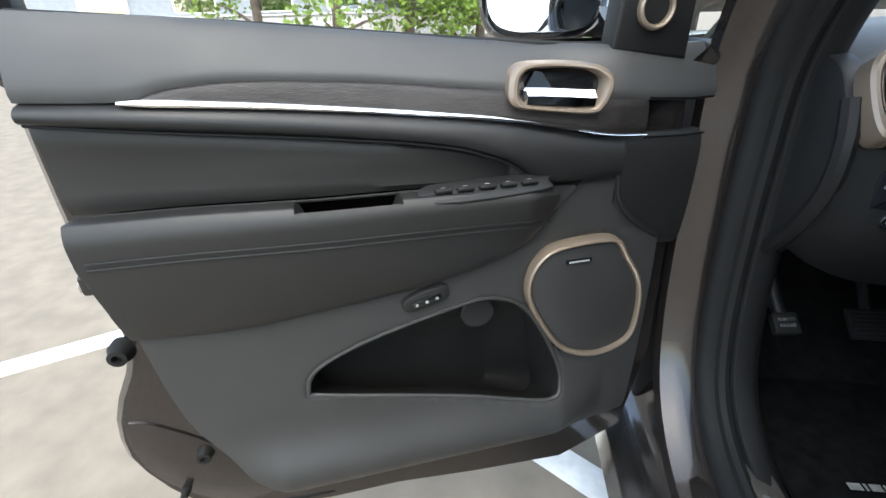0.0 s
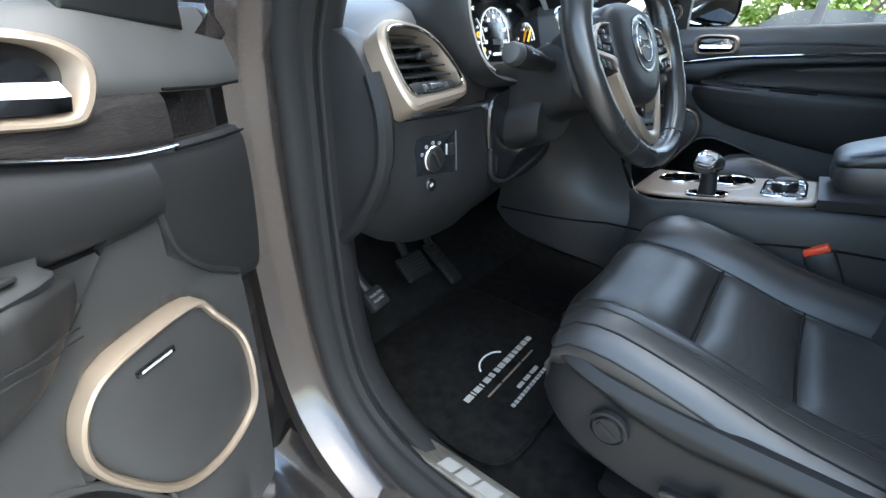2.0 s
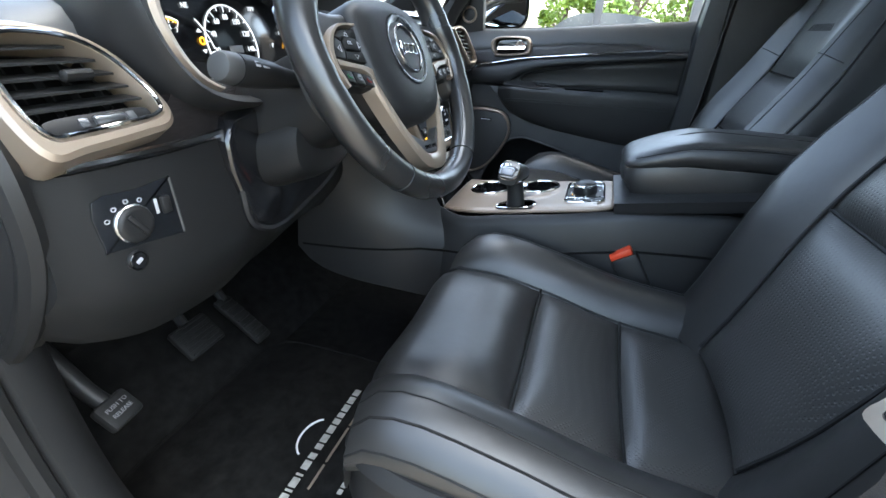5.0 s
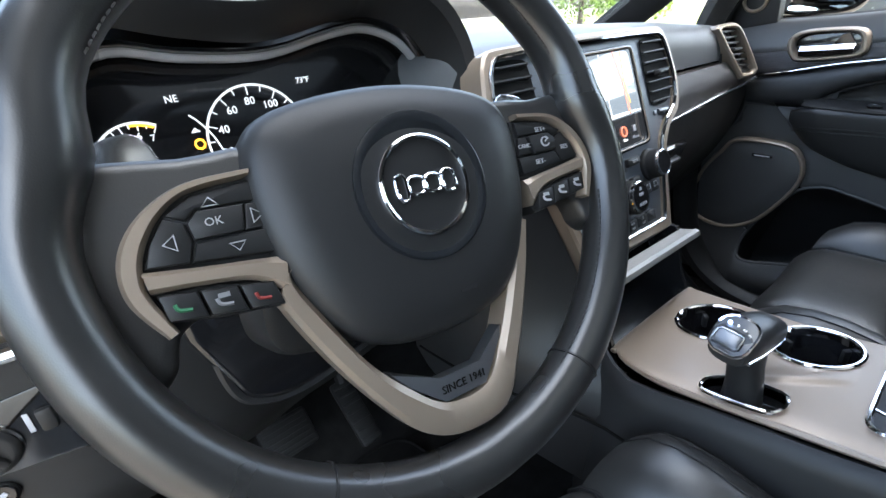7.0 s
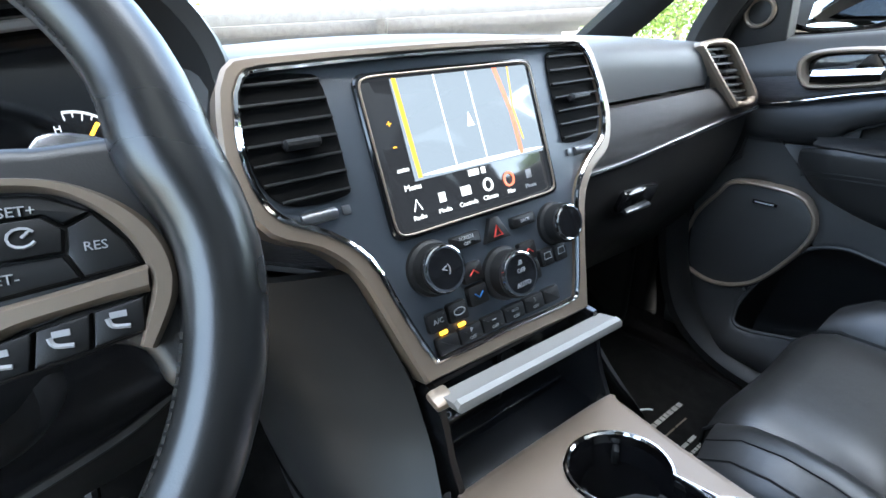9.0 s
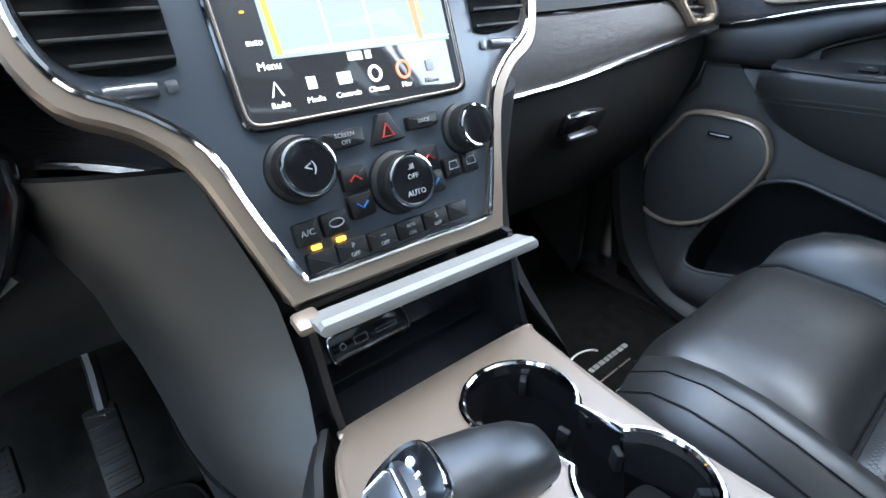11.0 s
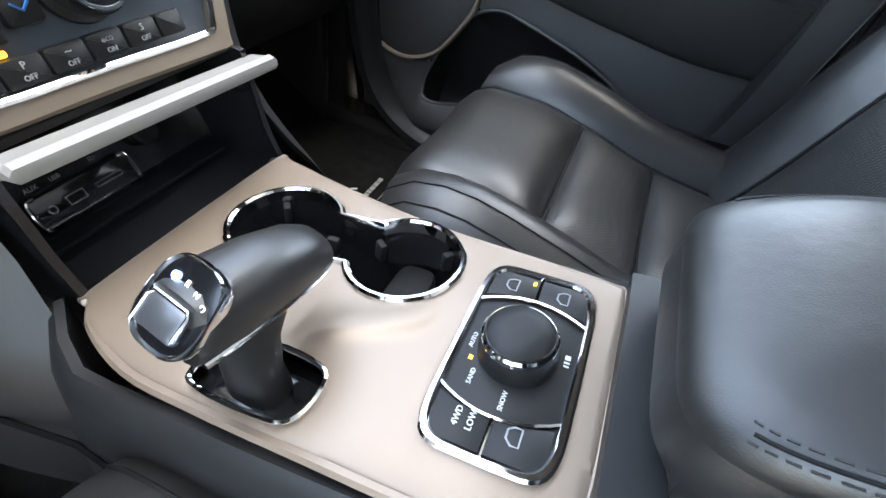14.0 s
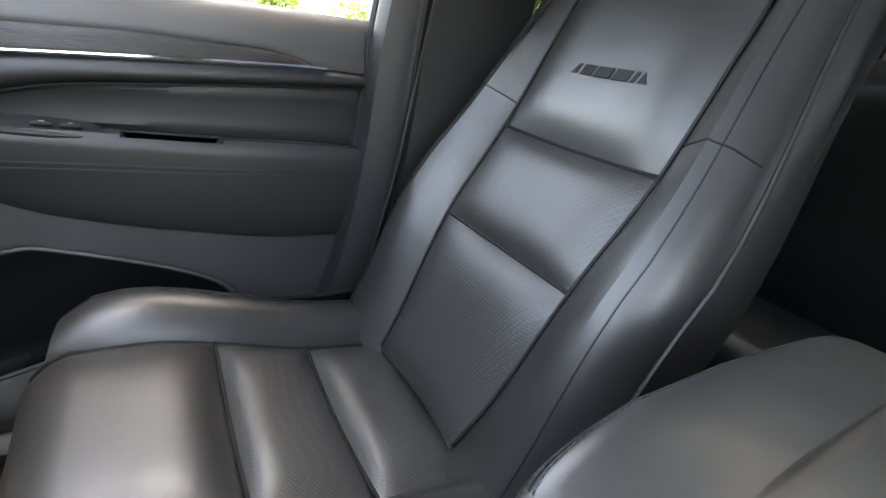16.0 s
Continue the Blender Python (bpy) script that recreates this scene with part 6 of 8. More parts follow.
part("warning_lamp", tube([K(-0.456 + 0.004 * math.cos(q), 1.098 + 0.004 * math.sin(q), 0.0024) for q in [j * math.tau / 8 for j in range(8)]], 0.001, 4, True), M["amber"], clus)
for dz in (0.010, -0.010):
    part("arrow_mark", prism([(-0.460, 1.098 + dz), (-0.452, 1.098 + dz), (-0.456, 1.098 + dz * 1.4)], K, 0.001, 0.0022, 0.0001), M["glow_white"], clus)
part("warning_lamp", prism([(-0.5215, 1.080), (-0.5125, 1.080), (-0.517, 1.088)], K, 0.001, 0.0022, 0.0001), M["dim_red"], clus)
part("warning_lamp", rbox(0.008, 0.006, 0.001, kface(-0.511, 1.069, 0.002), 0.0003), M["amber"], clus)
part("warning_lamp", rbox(0.007, 0.006, 0.001, kface(-0.442, 1.075, 0.002), 0.0003), M["amber"], clus)
part("trip_bar", rbox(0.026, 0.0095, 0.001, kface(-0.399, 1.087, 0.002), 0.0003), M["dim_print"], clus)
bars([0.003, 0.003, 0.003, 0.003, 0.003, 0.005], 0.005, 0.0016, kface(-0.401, 1.067, 0.002), M["glow_white"], clus, "trip_digit", lean=0.0)
part("dial_arc", tube([K(-0.500 + 0.062 * math.cos(radians(q)), 1.078 + 0.062 * math.sin(radians(q)), 0.002) for q in range(10, 52, 6)], 0.0008, 4), M["glow_white"], clus)

# ---- steering wheel ----
WM = basis((-0.409, 0.355, 1.1007), (0.9979, -0.0643, 0), (0.0286, 0.4435, 0.8958)) @ Matrix.Rotation(radians(-5), 4, "Z")
wheel = thing("steering_wheel", "black leather steering wheel with bronze spokes", "steering wheel", WM)
secs = []
for k in range(96):
    a = k * math.tau / 96
    grip = 1.0 + 0.16 * sum(math.exp(-((abs((a - c + math.pi) % math.tau - math.pi)) / 0.16) ** 2) for c in (radians(14), radians(166)))
    rr = 0.0158 * grip
    seam_ = 1.0 - 0.05 * (k in (44, 52, 21, 27, 70, 74, 93, 4))
    secs.append([Vector(((0.1695 - 0.004 * (grip - 1) * 10 + rr * math.cos(q)) * math.cos(a), (0.1675 - 0.004 * (grip - 1) * 10 + rr * math.cos(q)) * math.sin(a), 1.12 * rr * seam_ * math.sin(q))) for q in [j * math.tau / 14 for j in range(14)]])
rim = part("wheel_rim", ring_loft(secs), M["wheel_leather"], wheel, "worn black leather rim", world=False)
for a in (radians(238), radians(302), radians(52), radians(128)):
    part("rim_seam", tube([Vector(((0.1695 + 0.0162 * math.cos(q)) * math.cos(a), (0.1675 + 0.0162 * math.cos(q)) * math.sin(a), 0.0182 * math.sin(q))) for q in [j * math.tau / 14 for j in range(14)]], 0.0009, 5, True), M["plastic"], rim, world=False)


for a0, a1 in ((298, 352), (108, 152), (28, 60)):
    part("rim_stitching", stitches([Vector(((0.1695 - 0.0150) * math.cos(radians(a)), (0.1675 - 0.0150) * math.sin(radians(a)), 0.0075)) for a in range(a0, a1, 3)], 0.005, 0.0007), M["thread"], rim, "grey thread", world=False)


def W(a, b, h=0.0):
    return Vector((a, b, h))


def dome(outline, c, steps):
    return loft([[Vector((lerp(a, c[0], s), lerp(b, c[1], s), h)) for a, b in outline] for s, h in steps])


AB = smooth_line_2d([(-0.086, 0.028), (-0.064, 0.051), (0.0, 0.060), (0.064, 0.051), (0.086, 0.028), (0.082, -0.025), (0.060, -0.068), (0.026, -0.086), (-0.026, -0.086), (-0.060, -0.068), (-0.082, -0.025)], 5)
part("airbag_cover", dome(AB, (0, -0.01), ((0.0, -0.030), (0.0, -0.004), (0.03, 0.004), (0.10, 0.009), (0.3, 0.013), (0.6, 0.015), (0.97, 0.0155))), M["vinyl"], wheel, "black grained airbag cover", world=False)
EM = Matrix.Translation((0.003, -0.003, -0.0140))
part("emblem_well", lathe([(0.0425, 0.0265), (0.0420, 0.0295), (0.0405, 0.0300), (0.036, 0.0285), (0.030, 0.0275), (0.0005, 0.0275)], 40, EM, False), M["satin_black"], wheel, "dark emblem dish", world=False)
em = part("emblem_ring", ring_loft([[EM @ Vector(((0.0272 + 0.0017 * math.cos(q)) * math.cos(a), (0.0272 + 0.0017 * math.cos(q)) * math.sin(a), 0.030 + 0.0022 * math.sin(q))) for q in [j * math.tau / 8 for j in range(8)]] for a in [k * math.tau / 40 for k in range(40)]]), M["chrome"], wheel, "chrome emblem ring", world=False)
part("emblem_face", lathe([(0.0255, 0.027), (0.0255, 0.0295), (0.0005, 0.0305)], 36, EM), M["plastic"], em, world=False)
for x, w, h in ((-0.0155, 0.005, 0.012), (-0.0065, 0.008, 0.008), (0.0045, 0.008, 0.008), (0.0150, 0.007, 0.010)):
    part("emblem_bar", tube(smooth_line([EM @ Vector((x + a * w / 2, b * h / 2, 0.0308)) for a, b in ((-1, -1), (1, -1), (1, 1), (-1, 1))], 3, True), 0.0011, 6, True), M["chrome"], em, world=False)
part("airbag_mark", rbox(0.012, 0.014, 0.0006, pose(0.016, -0.060, 0.0125, 0, 0, 0), 0), M["plastic"], wheel, world=False)


def band3(outer, inner, low, high, n=5):
    """A raised band between two open lines."""
    o, q = smooth_line_2d(outer, n, False), smooth_line_2d(inner, n, False)
    return loft([[W(*a, low), W(*a, high - 0.003), W(lerp(a[0], b[0], 0.22), lerp(a[1], b[1], 0.22), high), W(lerp(a[0], b[0], 0.78), lerp(a[1], b[1], 0.78), high), W(*b, high - 0.003), W(*b, low)] for a, b in zip(o, q)])


SP = [(-0.0825, -0.0375), (-0.0839, -0.0467), (-0.0667, -0.0832), (-0.0446, -0.1185), (-0.0282, -0.1370), (-0.0042, -0.1469), (0.0280, -0.1440), (0.0480, -0.1150), (0.0690, -0.0700), (0.080, -0.038)]
SQ = [(-0.074, -0.026), (-0.0765, -0.0353), (-0.0668, -0.0562), (-0.0507, -0.0869), (-0.0322, -0.1091), (-0.0113, -0.1263), (0.0180, -0.1262), (0.0362, -0.1030), (0.0564, -0.0658), (0.070, -0.034)]
part("lower_spoke", band3(SP, SQ, -0.014, 0.005), M["bronze"], wheel, "satin bronze lower spoke", world=False)
pl = part("spoke_plate", prism([(-0.0400, -0.0980), (-0.0325, -0.1090), (-0.0115, -0.1262), (0.0180, -0.1262), (0.0362, -0.1030), (0.0385, -0.0965), (0.0170, -0.1125), (-0.0115, -0.1125)], W, -0.010, 0.0015, 0.001), M["dark_satin"], wheel, "dark grey lettered spoke plate", world=False)
lettering("SINCE 1941", 0.0064, Matrix.Translation((0.003, -0.1192, 0.0017)), M["void"], pl, "plate_lettering").matrix_parent_inverse = Matrix()
part("column_cover", loft([[W(a * s, -0.01 + b * s, h) for a, b in oval(0, 0, 0.075, 0.075, 20, 3)] for s, h in ((0.9, -0.015), (1.0, -0.05), (0.85, -0.10))]), M["plastic"], wheel, world=False)
BO = [(-0.0832, 0.0225), (-0.1106, 0.0200), (-0.1277, 0.0122), (-0.1397, 0.0), (-0.1448, -0.0142), (-0.1430, -0.0290), (-0.1331, -0.0456)]
BI = [(-0.0841, 0.0190), (-0.1105, 0.0158), (-0.1234, 0.0078), (-0.1322, -0.0045), (-0.1358, -0.0159), (-0.1355, -0.0255), (-0.1284, -0.0434)]
UP = [(-0.0775, -0.0195), (-0.1355, -0.0150), (-0.1318, -0.0050), (-0.1232, 0.0072), (-0.1105, 0.0150), (-0.0800, 0.0185)]
LOWP = [(-0.1345, -0.0250), (-0.1312, -0.0390), (-0.1098, -0.0430), (-0.0830, -0.0455), (-0.0800, -0.0400), (-0.0842, -0.0325), (-0.1103, -0.0268)]
for s in (-1, 1):
    # the right spoke is shifted and turned to fit the camera's view
    tm = Matrix() if s < 0 else Matrix.Translation((0.0085, 0.0085, 0)) @ Matrix.Rotation(radians(1.5), 4, "Z")

    def side_of(pts, s=s, tm=tm):
        return [tuple((tm @ Vector((-s * a, b, 0)))[:2]) for a, b in pts]
    part("spoke_root", prism(smooth_line_2d(side_of([(-0.070, 0.032), (-0.110, 0.034), (-0.145, 0.036), (-0.165, 0.032), (-0.165, -0.045), (-0.148, -0.070), (-0.134, -0.062), (-0.130, -0.050), (-0.122, -0.042), (-0.075, -0.02)]), 4), W, -0.024, -0.002, 0.007, 3), M["leather"], wheel, world=False)
    br = part("spoke_bracket", band3(side_of(BO), side_of(BI), -0.010, 0.006), M["bronze"], wheel, "satin bronze spoke bracket", world=False)
    part("spoke_bar", band3(side_of([(-0.1365, -0.0150), (-0.1153, -0.0180), (-0.0916, -0.0205), (-0.0770, -0.0222)]), side_of([(-0.1350, -0.0250), (-0.1171, -0.0262), (-0.0938, -0.0298), (-0.0800, -0.0400)]), -0.010, 0.0055), M["bronze"], br, world=False)
    base = part("switch_pod", prism(side_of(UP), W, -0.012, 0.001, 0.002), M["plastic"], wheel, world=False)
    low_pod = part("switch_pod", prism(side_of(LOWP), W, -0.014, 0.0, 0.002), M["plastic"], wheel, world=False)
    cells = [([(-0.1146, 0.0016), (-0.1095, 0.0064), (-0.0900, 0.0060), (-0.0924, -0.0063), (-0.1133, -0.0062)], 0.0052), ([(-0.1158, 0.0020), (-0.1142, -0.0070), (-0.1175, -0.0155), (-0.1338, -0.0142), (-0.1310, -0.0050), (-0.1235, 0.0055)], 0.0036), ([(-0.1150, 0.0032), (-0.1225, 0.0068), (-0.1105, 0.0138), (-0.0820, 0.0172), (-0.0820, 0.0070), (-0.1100, 0.0075)], 0.0036), ([(-0.0890, 0.0060), (-0.0815, 0.0060), (-0.0790, -0.0060), (-0.0915, -0.0063)], 0.0036), ([(-0.1130, -0.0072), (-0.1160, -0.0158), (-0.0785, -0.0190), (-0.0780, -0.0072)], 0.0036)]
    prints = [("OK", 0.0054), ("<", 0), ("^", 0), (">", 0), ("v", 0)] if s < 0 else [("", 0), ("RES", 0.0046), ("SET+", 0.0048), ("CANC", 0.0040), ("SET-", 0.0048)]
    for (poly, high), (w, size) in zip(cells, prints):
        poly = side_of(poly)
        c = (sum(p[0] for p in poly) / len(poly), sum(p[1] for p in poly) / len(poly))
        o = part("wheel_button", prism(poly, W, -0.004, high, 0.0012), M["plastic"], base, world=False)
        if size:
            lettering(w, size, Matrix.Translation((c[0], c[1], high + 0.0002)), M["grey_print"], o, "button_print").matrix_parent_inverse = Matrix()
        elif w:
            dx, dy = {"<": (-1, 0), ">": (1, 0), "^": (0, 1), "v": (0, -1)}[w]
            part("arrow_mark", tube([W(c[0] + 0.0032 * dx, c[1] + 0.0025 * dy, high + 0.0003), W(c[0] - 0.0018 * dx + 0.0035 * dy, c[1] - 0.0014 * dy + 0.0035 * dx, high + 0.0003), W(c[0] - 0.0018 * dx - 0.0035 * dy, c[1] - 0.0014 * dy - 0.0035 * dx, high + 0.0003)], 0.0005, 4, True), M["grey_print"], o, world=False)
        else:
            part("button_print", tube([W(c[0] + 0.0038 * math.cos(q), c[1] + 0.0032 * math.sin(q), high + 0.0003) for q in [radians(30 + 30 * k) for k in range(11)]], 0.0006, 4), M["grey_print"], o, world=False)
            part("button_print", tube([W(c[0], c[1], high + 0.0003), W(c[0] + 0.0025, c[1] + 0.0022, high + 0.0003)], 0.0006, 4), M["grey_print"], o, world=False)
    for k in range(3):
        q0, q1 = k / 3 + 0.012, (k + 1) / 3 - 0.012
        lo, hi = [(-0.1318, -0.0385), (-0.0822, -0.0448)], [(-0.1335, -0.0262), (-0.0850, -0.0325)]
        poly = side_of([(lerp(hi[0][0], hi[1][0], q0), lerp(hi[0][1], hi[1][1], q0)), (lerp(hi[0][0], hi[1][0], q1), lerp(hi[0][1], hi[1][1], q1)), (lerp(lo[0][0], lo[1][0], q1), lerp(lo[0][1], lo[1][1], q1)), (lerp(lo[0][0], lo[1][0], q0), lerp(lo[0][1], lo[1][1], q0))])
        c = (sum(p[0] for p in poly) / 4, sum(p[1] for p in poly) / 4)
        o = part("wheel_button", prism(poly, W, -0.004, 0.005, 0.0018), M["plastic"], low_pod, world=False)
        mk = (M["dim_green"], M["dim_print"], M["dim_red"])[k] if s < 0 else M["grey_print"]
        part("button_print", tube(smooth_line([W(c[0] - 0.0032, c[1] + 0.0018, 0.0053), W(c[0] - 0.002, c[1] - 0.001, 0.0053), W(c[0] + 0.003, c[1] - 0.002, 0.0053)], 4), 0.0009, 5), mk, o, world=False)
        if s > 0 or k == 1:
            part("button_print", rbox(0.005, 0.0022, 0.0005, Matrix.Translation((c[0], c[1] + 0.0026, 0.0053)), 0), mk, o, world=False)
    part("shift_paddle", prism(smooth_line_2d(side_of([(-0.114, 0.022), (-0.138, 0.020), (-0.149, 0.036), (-0.145, 0.050), (-0.122, 0.054)] if s < 0 else [(-0.098, 0.020), (-0.122, 0.018), (-0.132, 0.032), (-0.128, 0.044), (-0.106, 0.046)]), 4), W, -0.036, -0.031, 0.002), M["satin"], wheel, "silver shift paddle", world=False)

col = thing("steering_column", "black plastic steering column shroud with stalk", "steering column", Matrix.Translation((-0.41, 0.5, 1.0)))
part("column_shroud", loft([[WM @ Vector((a * s, -0.012 + b * s * 0.9, h)) for a, b in oval(0, 0, 0.072, 0.065, 48, 2.8)] for s, h in ((0.80, -0.056), (0.90, -0.058), (0.96, -0.066), (1.0, -0.08), (1.03, -0.12), (1.05, -0.16), (1.04, -0.20), (1.0, -0.24))]), M["plastic"], col)
part("column_lower", loft([[Vector((-0.41 + a, y, z + b)) for a, b in oval(0, 0, 0.075 * w, 0.05 * w, 40, 2.6)] for y, z, w in ((0.452, 0.988, 0.82), (0.456, 0.9865, 0.94), (0.47, 0.981, 1.0), (0.55, 0.95, 1.0), (0.70, 0.90, 1.0))]), M["plastic"], col)
st = part("stalk", tube([(-0.45, 0.45, 1.062), (-0.49, 0.452, 1.068), (-0.508, 0.453, 1.071), (-0.522, 0.454, 1.074), (-0.555, 0.456, 1.080), (-0.571, 0.457, 1.083)], [0.0095, 0.0105, 0.0125, 0.0150, 0.0165, 0.0165], 24, flat=0.92), M["plastic"], col, "multi-function stalk")
# light reflected by the end face is put into its lighter grey
part("stalk_end", tube([(-0.5715, 0.457, 1.0832), (-0.573, 0.457, 1.0835), (-0.586, 0.458, 1.0862), (-0.590, 0.458, 1.0870), (-0.5915, 0.458, 1.0873)], [0.0150, 0.0162, 0.0155, 0.0135, 0.009], 24, flat=0.92), M["vinyl_grey"], st, "wiper knob in lighter grey for the light it reflects")
for dx, w in ((0.0, 0.007), (0.012, 0.010)):
    part("stalk_print", rbox(w, 0.006, 0.0012, basis((-0.553 + dx, 0.4425, 1.0878 - 0.18 * dx), (0.98, 0.0, -0.18), (0.0, 0.55, 0.83)), 0.0003), M["grey_print"], st)
part("column_trim", prism(smooth_line_2d([(-0.512, 1.020), (-0.506, 0.900), (-0.480, 0.870), (-0.435, 0.862), (-0.350, 0.880), (-0.300, 0.897), (-0.250, 0.925), (-0.240, 1.020)], 4), lambda a, b, h: Vector((a, 0.540 - h, b)), 0.0, 0.026, 0.008, 3), M["gloss"], col, "gloss black trim round the column")
part("trim_edge", tube(smooth_line([(-0.514, 0.520, 1.000), (-0.508, 0.520, 0.900), (-0.482, 0.520, 0.868), (-0.435, 0.520, 0.860), (-0.350, 0.520, 0.878), (-0.300, 0.520, 0.895), (-0.250, 0.520, 0.923)], 6), 0.005, 6), M["vinyl"], col)
part("ignition_switch", lathe([(0.013, 0), (0.013, 0.014), (0.010, 0.017), (0.0005, 0.017)], 24, basis((-0.461, 0.480, 0.977), (1, 0, 0), (0, 0.3, 0.95))), M["gloss"], col, "ignition key switch")

# ---- pedals ----
for nm, c, sx, sz, lab, tilt in (("brake_pedal", (-0.425, 0.749, 0.580), 0.085, 0.065, "black rubber brake pedal", 40), ("accelerator_pedal", (-0.296, 0.760, 0.533), 0.042, 0.13, "black rubber accelerator pedal", 35)):
    p = thing(nm, lab, "pedal", Matrix.Translation(c))
    pad = part("pedal_pad", rbox(sx, sz, 0.014, pose(*c, tilt), 0.006), M["rubber"], p)
    for k in range(7):
        part("pad_rib", rbox(sx * 0.85, sz * 0.05, 0.004, pose(*c, tilt) @ pose(0, sz * (-0.4 + 0.8 * k / 6), 0.008), 0.001), M["rubber"], pad)
    part("pedal_arm", tube([Vector(c) + Vector((0, 0.012, -0.005)), Vector(c) + Vector((0.01, 0.09, 0.08)), Vector(c) + Vector((0.02, 0.13, 0.22))], 0.010, 8), M["plastic"], p)
pb = thing("parking_brake_pedal", "black parking brake pedal with white release print", "pedal", Matrix.Translation((-0.655, 0.66, 0.64)))
pad = part("pedal_pad", rbox(0.050, 0.042, 0.018, pose(-0.651, 0.657, 0.638, 42, 0, 8), 0.006), M["rubber"], pb)
for w, dy in (("PUSH TO", 0.008), ("RELEASE", -0.006)):
    lettering(w, 0.0082, pose(-0.651, 0.657, 0.638, 42, 0, 8) @ pose(0, dy * 0.8, 0.0092), M["dim_print"], pad)
part("pedal_arm", tube(smooth_line([(-0.651, 0.668, 0.640), (-0.656, 0.692, 0.660), (-0.660, 0.712, 0.687), (-0.672, 0.735, 0.75), (-0.676, 0.76, 0.85)], 4), 0.012, 10), M["plastic"], pb)


# ---- centre console ----
def C(x, y, h=0.0):
    return Vector((x, y + 0.177 * h, 0.792 + 0.18 * (0.37 - y) + 0.984 * h))


def cface(x, y, h=0.0):
    return basis(C(x, y, h), (1, 0, 0), (0, 0.984, -0.177))


con = thing("centre_console", "black centre console with champagne metal top plate", "car console", Matrix.Translation((-0.02, 0.2, 0.45)))
CS = [(0.66, -0.125, 0.125, 0.80, 0.84), (0.55, -0.120, 0.122, 0.85, 0.86), (0.47, -0.115, 0.118, 0.86, 0.88), (0.395, -0.115, 0.108, 0.80, 0.788), (0.33, -0.148, 0.085, 0.796, 0.795), (0.24, -0.146, 0.074, 0.812, 0.812), (0.14, -0.142, 0.062, 0.829, 0.829), (0.06, -0.135, 0.062, 0.845, 0.845), (-0.02, -0.13, 0.075, 0.858, 0.858), (-0.25, -0.12, 0.11, 0.87, 0.87), (-0.6, -0.11, 0.11, 0.85, 0.85)]
secs = []
for k in range(40):
    y = lerp(-0.6, 0.38, k / 39)
    xl, xr, zl, zr = along([(q[0], *q[1:]) for q in reversed(CS)], y)
    secs.append([Vector(p) for p in ((xl - 0.05, y, 0.42), (xl - 0.035, y, 0.60), (xl - 0.018, y, zl - 0.075), (xl - 0.014, y, zl - 0.071), (xl - 0.008, y, zl - 0.02), (xl - 0.002, y, zl - 0.006), (xl + 0.004, y, zl - 0.001), (xl + 0.010, y, zl - 0.003), (xl + 0.011, y, zl - 0.095), (xr - 0.011, y, zr - 0.095), (xr - 0.010, y, zr - 0.003), (xr - 0.004, y, zr - 0.001), (xr + 0.002, y, zr - 0.006), (xr + 0.010, y, zr - 0.03), (xr + 0.03, y, 0.62), (xr + 0.04, y, 0.42))])
part("console_body", loft(secs), M["vinyl"], con, "black soft console body")
# wings that run up from the console to the stack
WI = [(0.43, 0.150, 0.32, 0.200, 0.66), (0.60, 0.150, 0.32, 0.202, 0.66), (0.70, 0.144, 0.325, 0.208, 0.650), (0.76, 0.134, 0.345, 0.215, 0.64), (0.80, 0.120, 0.378, 0.222, 0.63), (0.84, 0.112, 0.405, 0.232, 0.62), (0.88, 0.112, 0.424, 0.242, 0.61), (0.93, 0.122, 0.446, 0.255, 0.60), (0.985, 0.136, 0.468, 0.27, 0.59)]


def wing_at(s, z, v):
    x0, y0, x1, y1 = along(WI, z)
    return Vector((s * (lerp(x0, x1, v) + 0.020 * math.sin(math.pi * v)), lerp(y0, y1, v) - 0.012 * math.sin(math.pi * v), z))


for s in (-1, 1):
    def wing(u, v, s=s):
        z = lerp(along([(0.0, 0.60), (0.4, 0.625), (0.7, 0.638), (0.88, 0.655), (1.0, 0.692)], v), 0.985, u)
        return wing_at(s, z, v)
    part("console_wing", patch(wing, 24, 12, 0.012, (0, 1, 0)), M["vinyl"], con)
# near-black tubes on the wing stand in for shaded slots
for k in range(6):
    line = [wing_at(-1, 0.9005 + 0.0056 * k - 0.004 * (q - 0.87), q) + Vector((-0.0006, -0.0008, 0)) for q in [lerp(0.805, 0.935, i / 6) for i in range(7)]]
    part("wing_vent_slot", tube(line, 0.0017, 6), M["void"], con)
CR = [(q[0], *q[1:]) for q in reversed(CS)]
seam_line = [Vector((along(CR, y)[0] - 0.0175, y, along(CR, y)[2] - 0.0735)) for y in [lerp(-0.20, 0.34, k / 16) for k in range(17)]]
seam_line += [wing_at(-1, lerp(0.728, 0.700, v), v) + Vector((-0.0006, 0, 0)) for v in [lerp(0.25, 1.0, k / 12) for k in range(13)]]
# near-black tube draws the shaded joint along the console
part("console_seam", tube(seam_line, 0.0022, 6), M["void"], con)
part("rear_cap", patch(lambda u, v: C(lerp(-0.138, lerp(0.046, 0.060, v), u), lerp(0.0475, -0.30, v), -0.001 - 0.004 * abs(2 * u - 1) ** 6), 10, 10, 0.02), M["vinyl"], con)
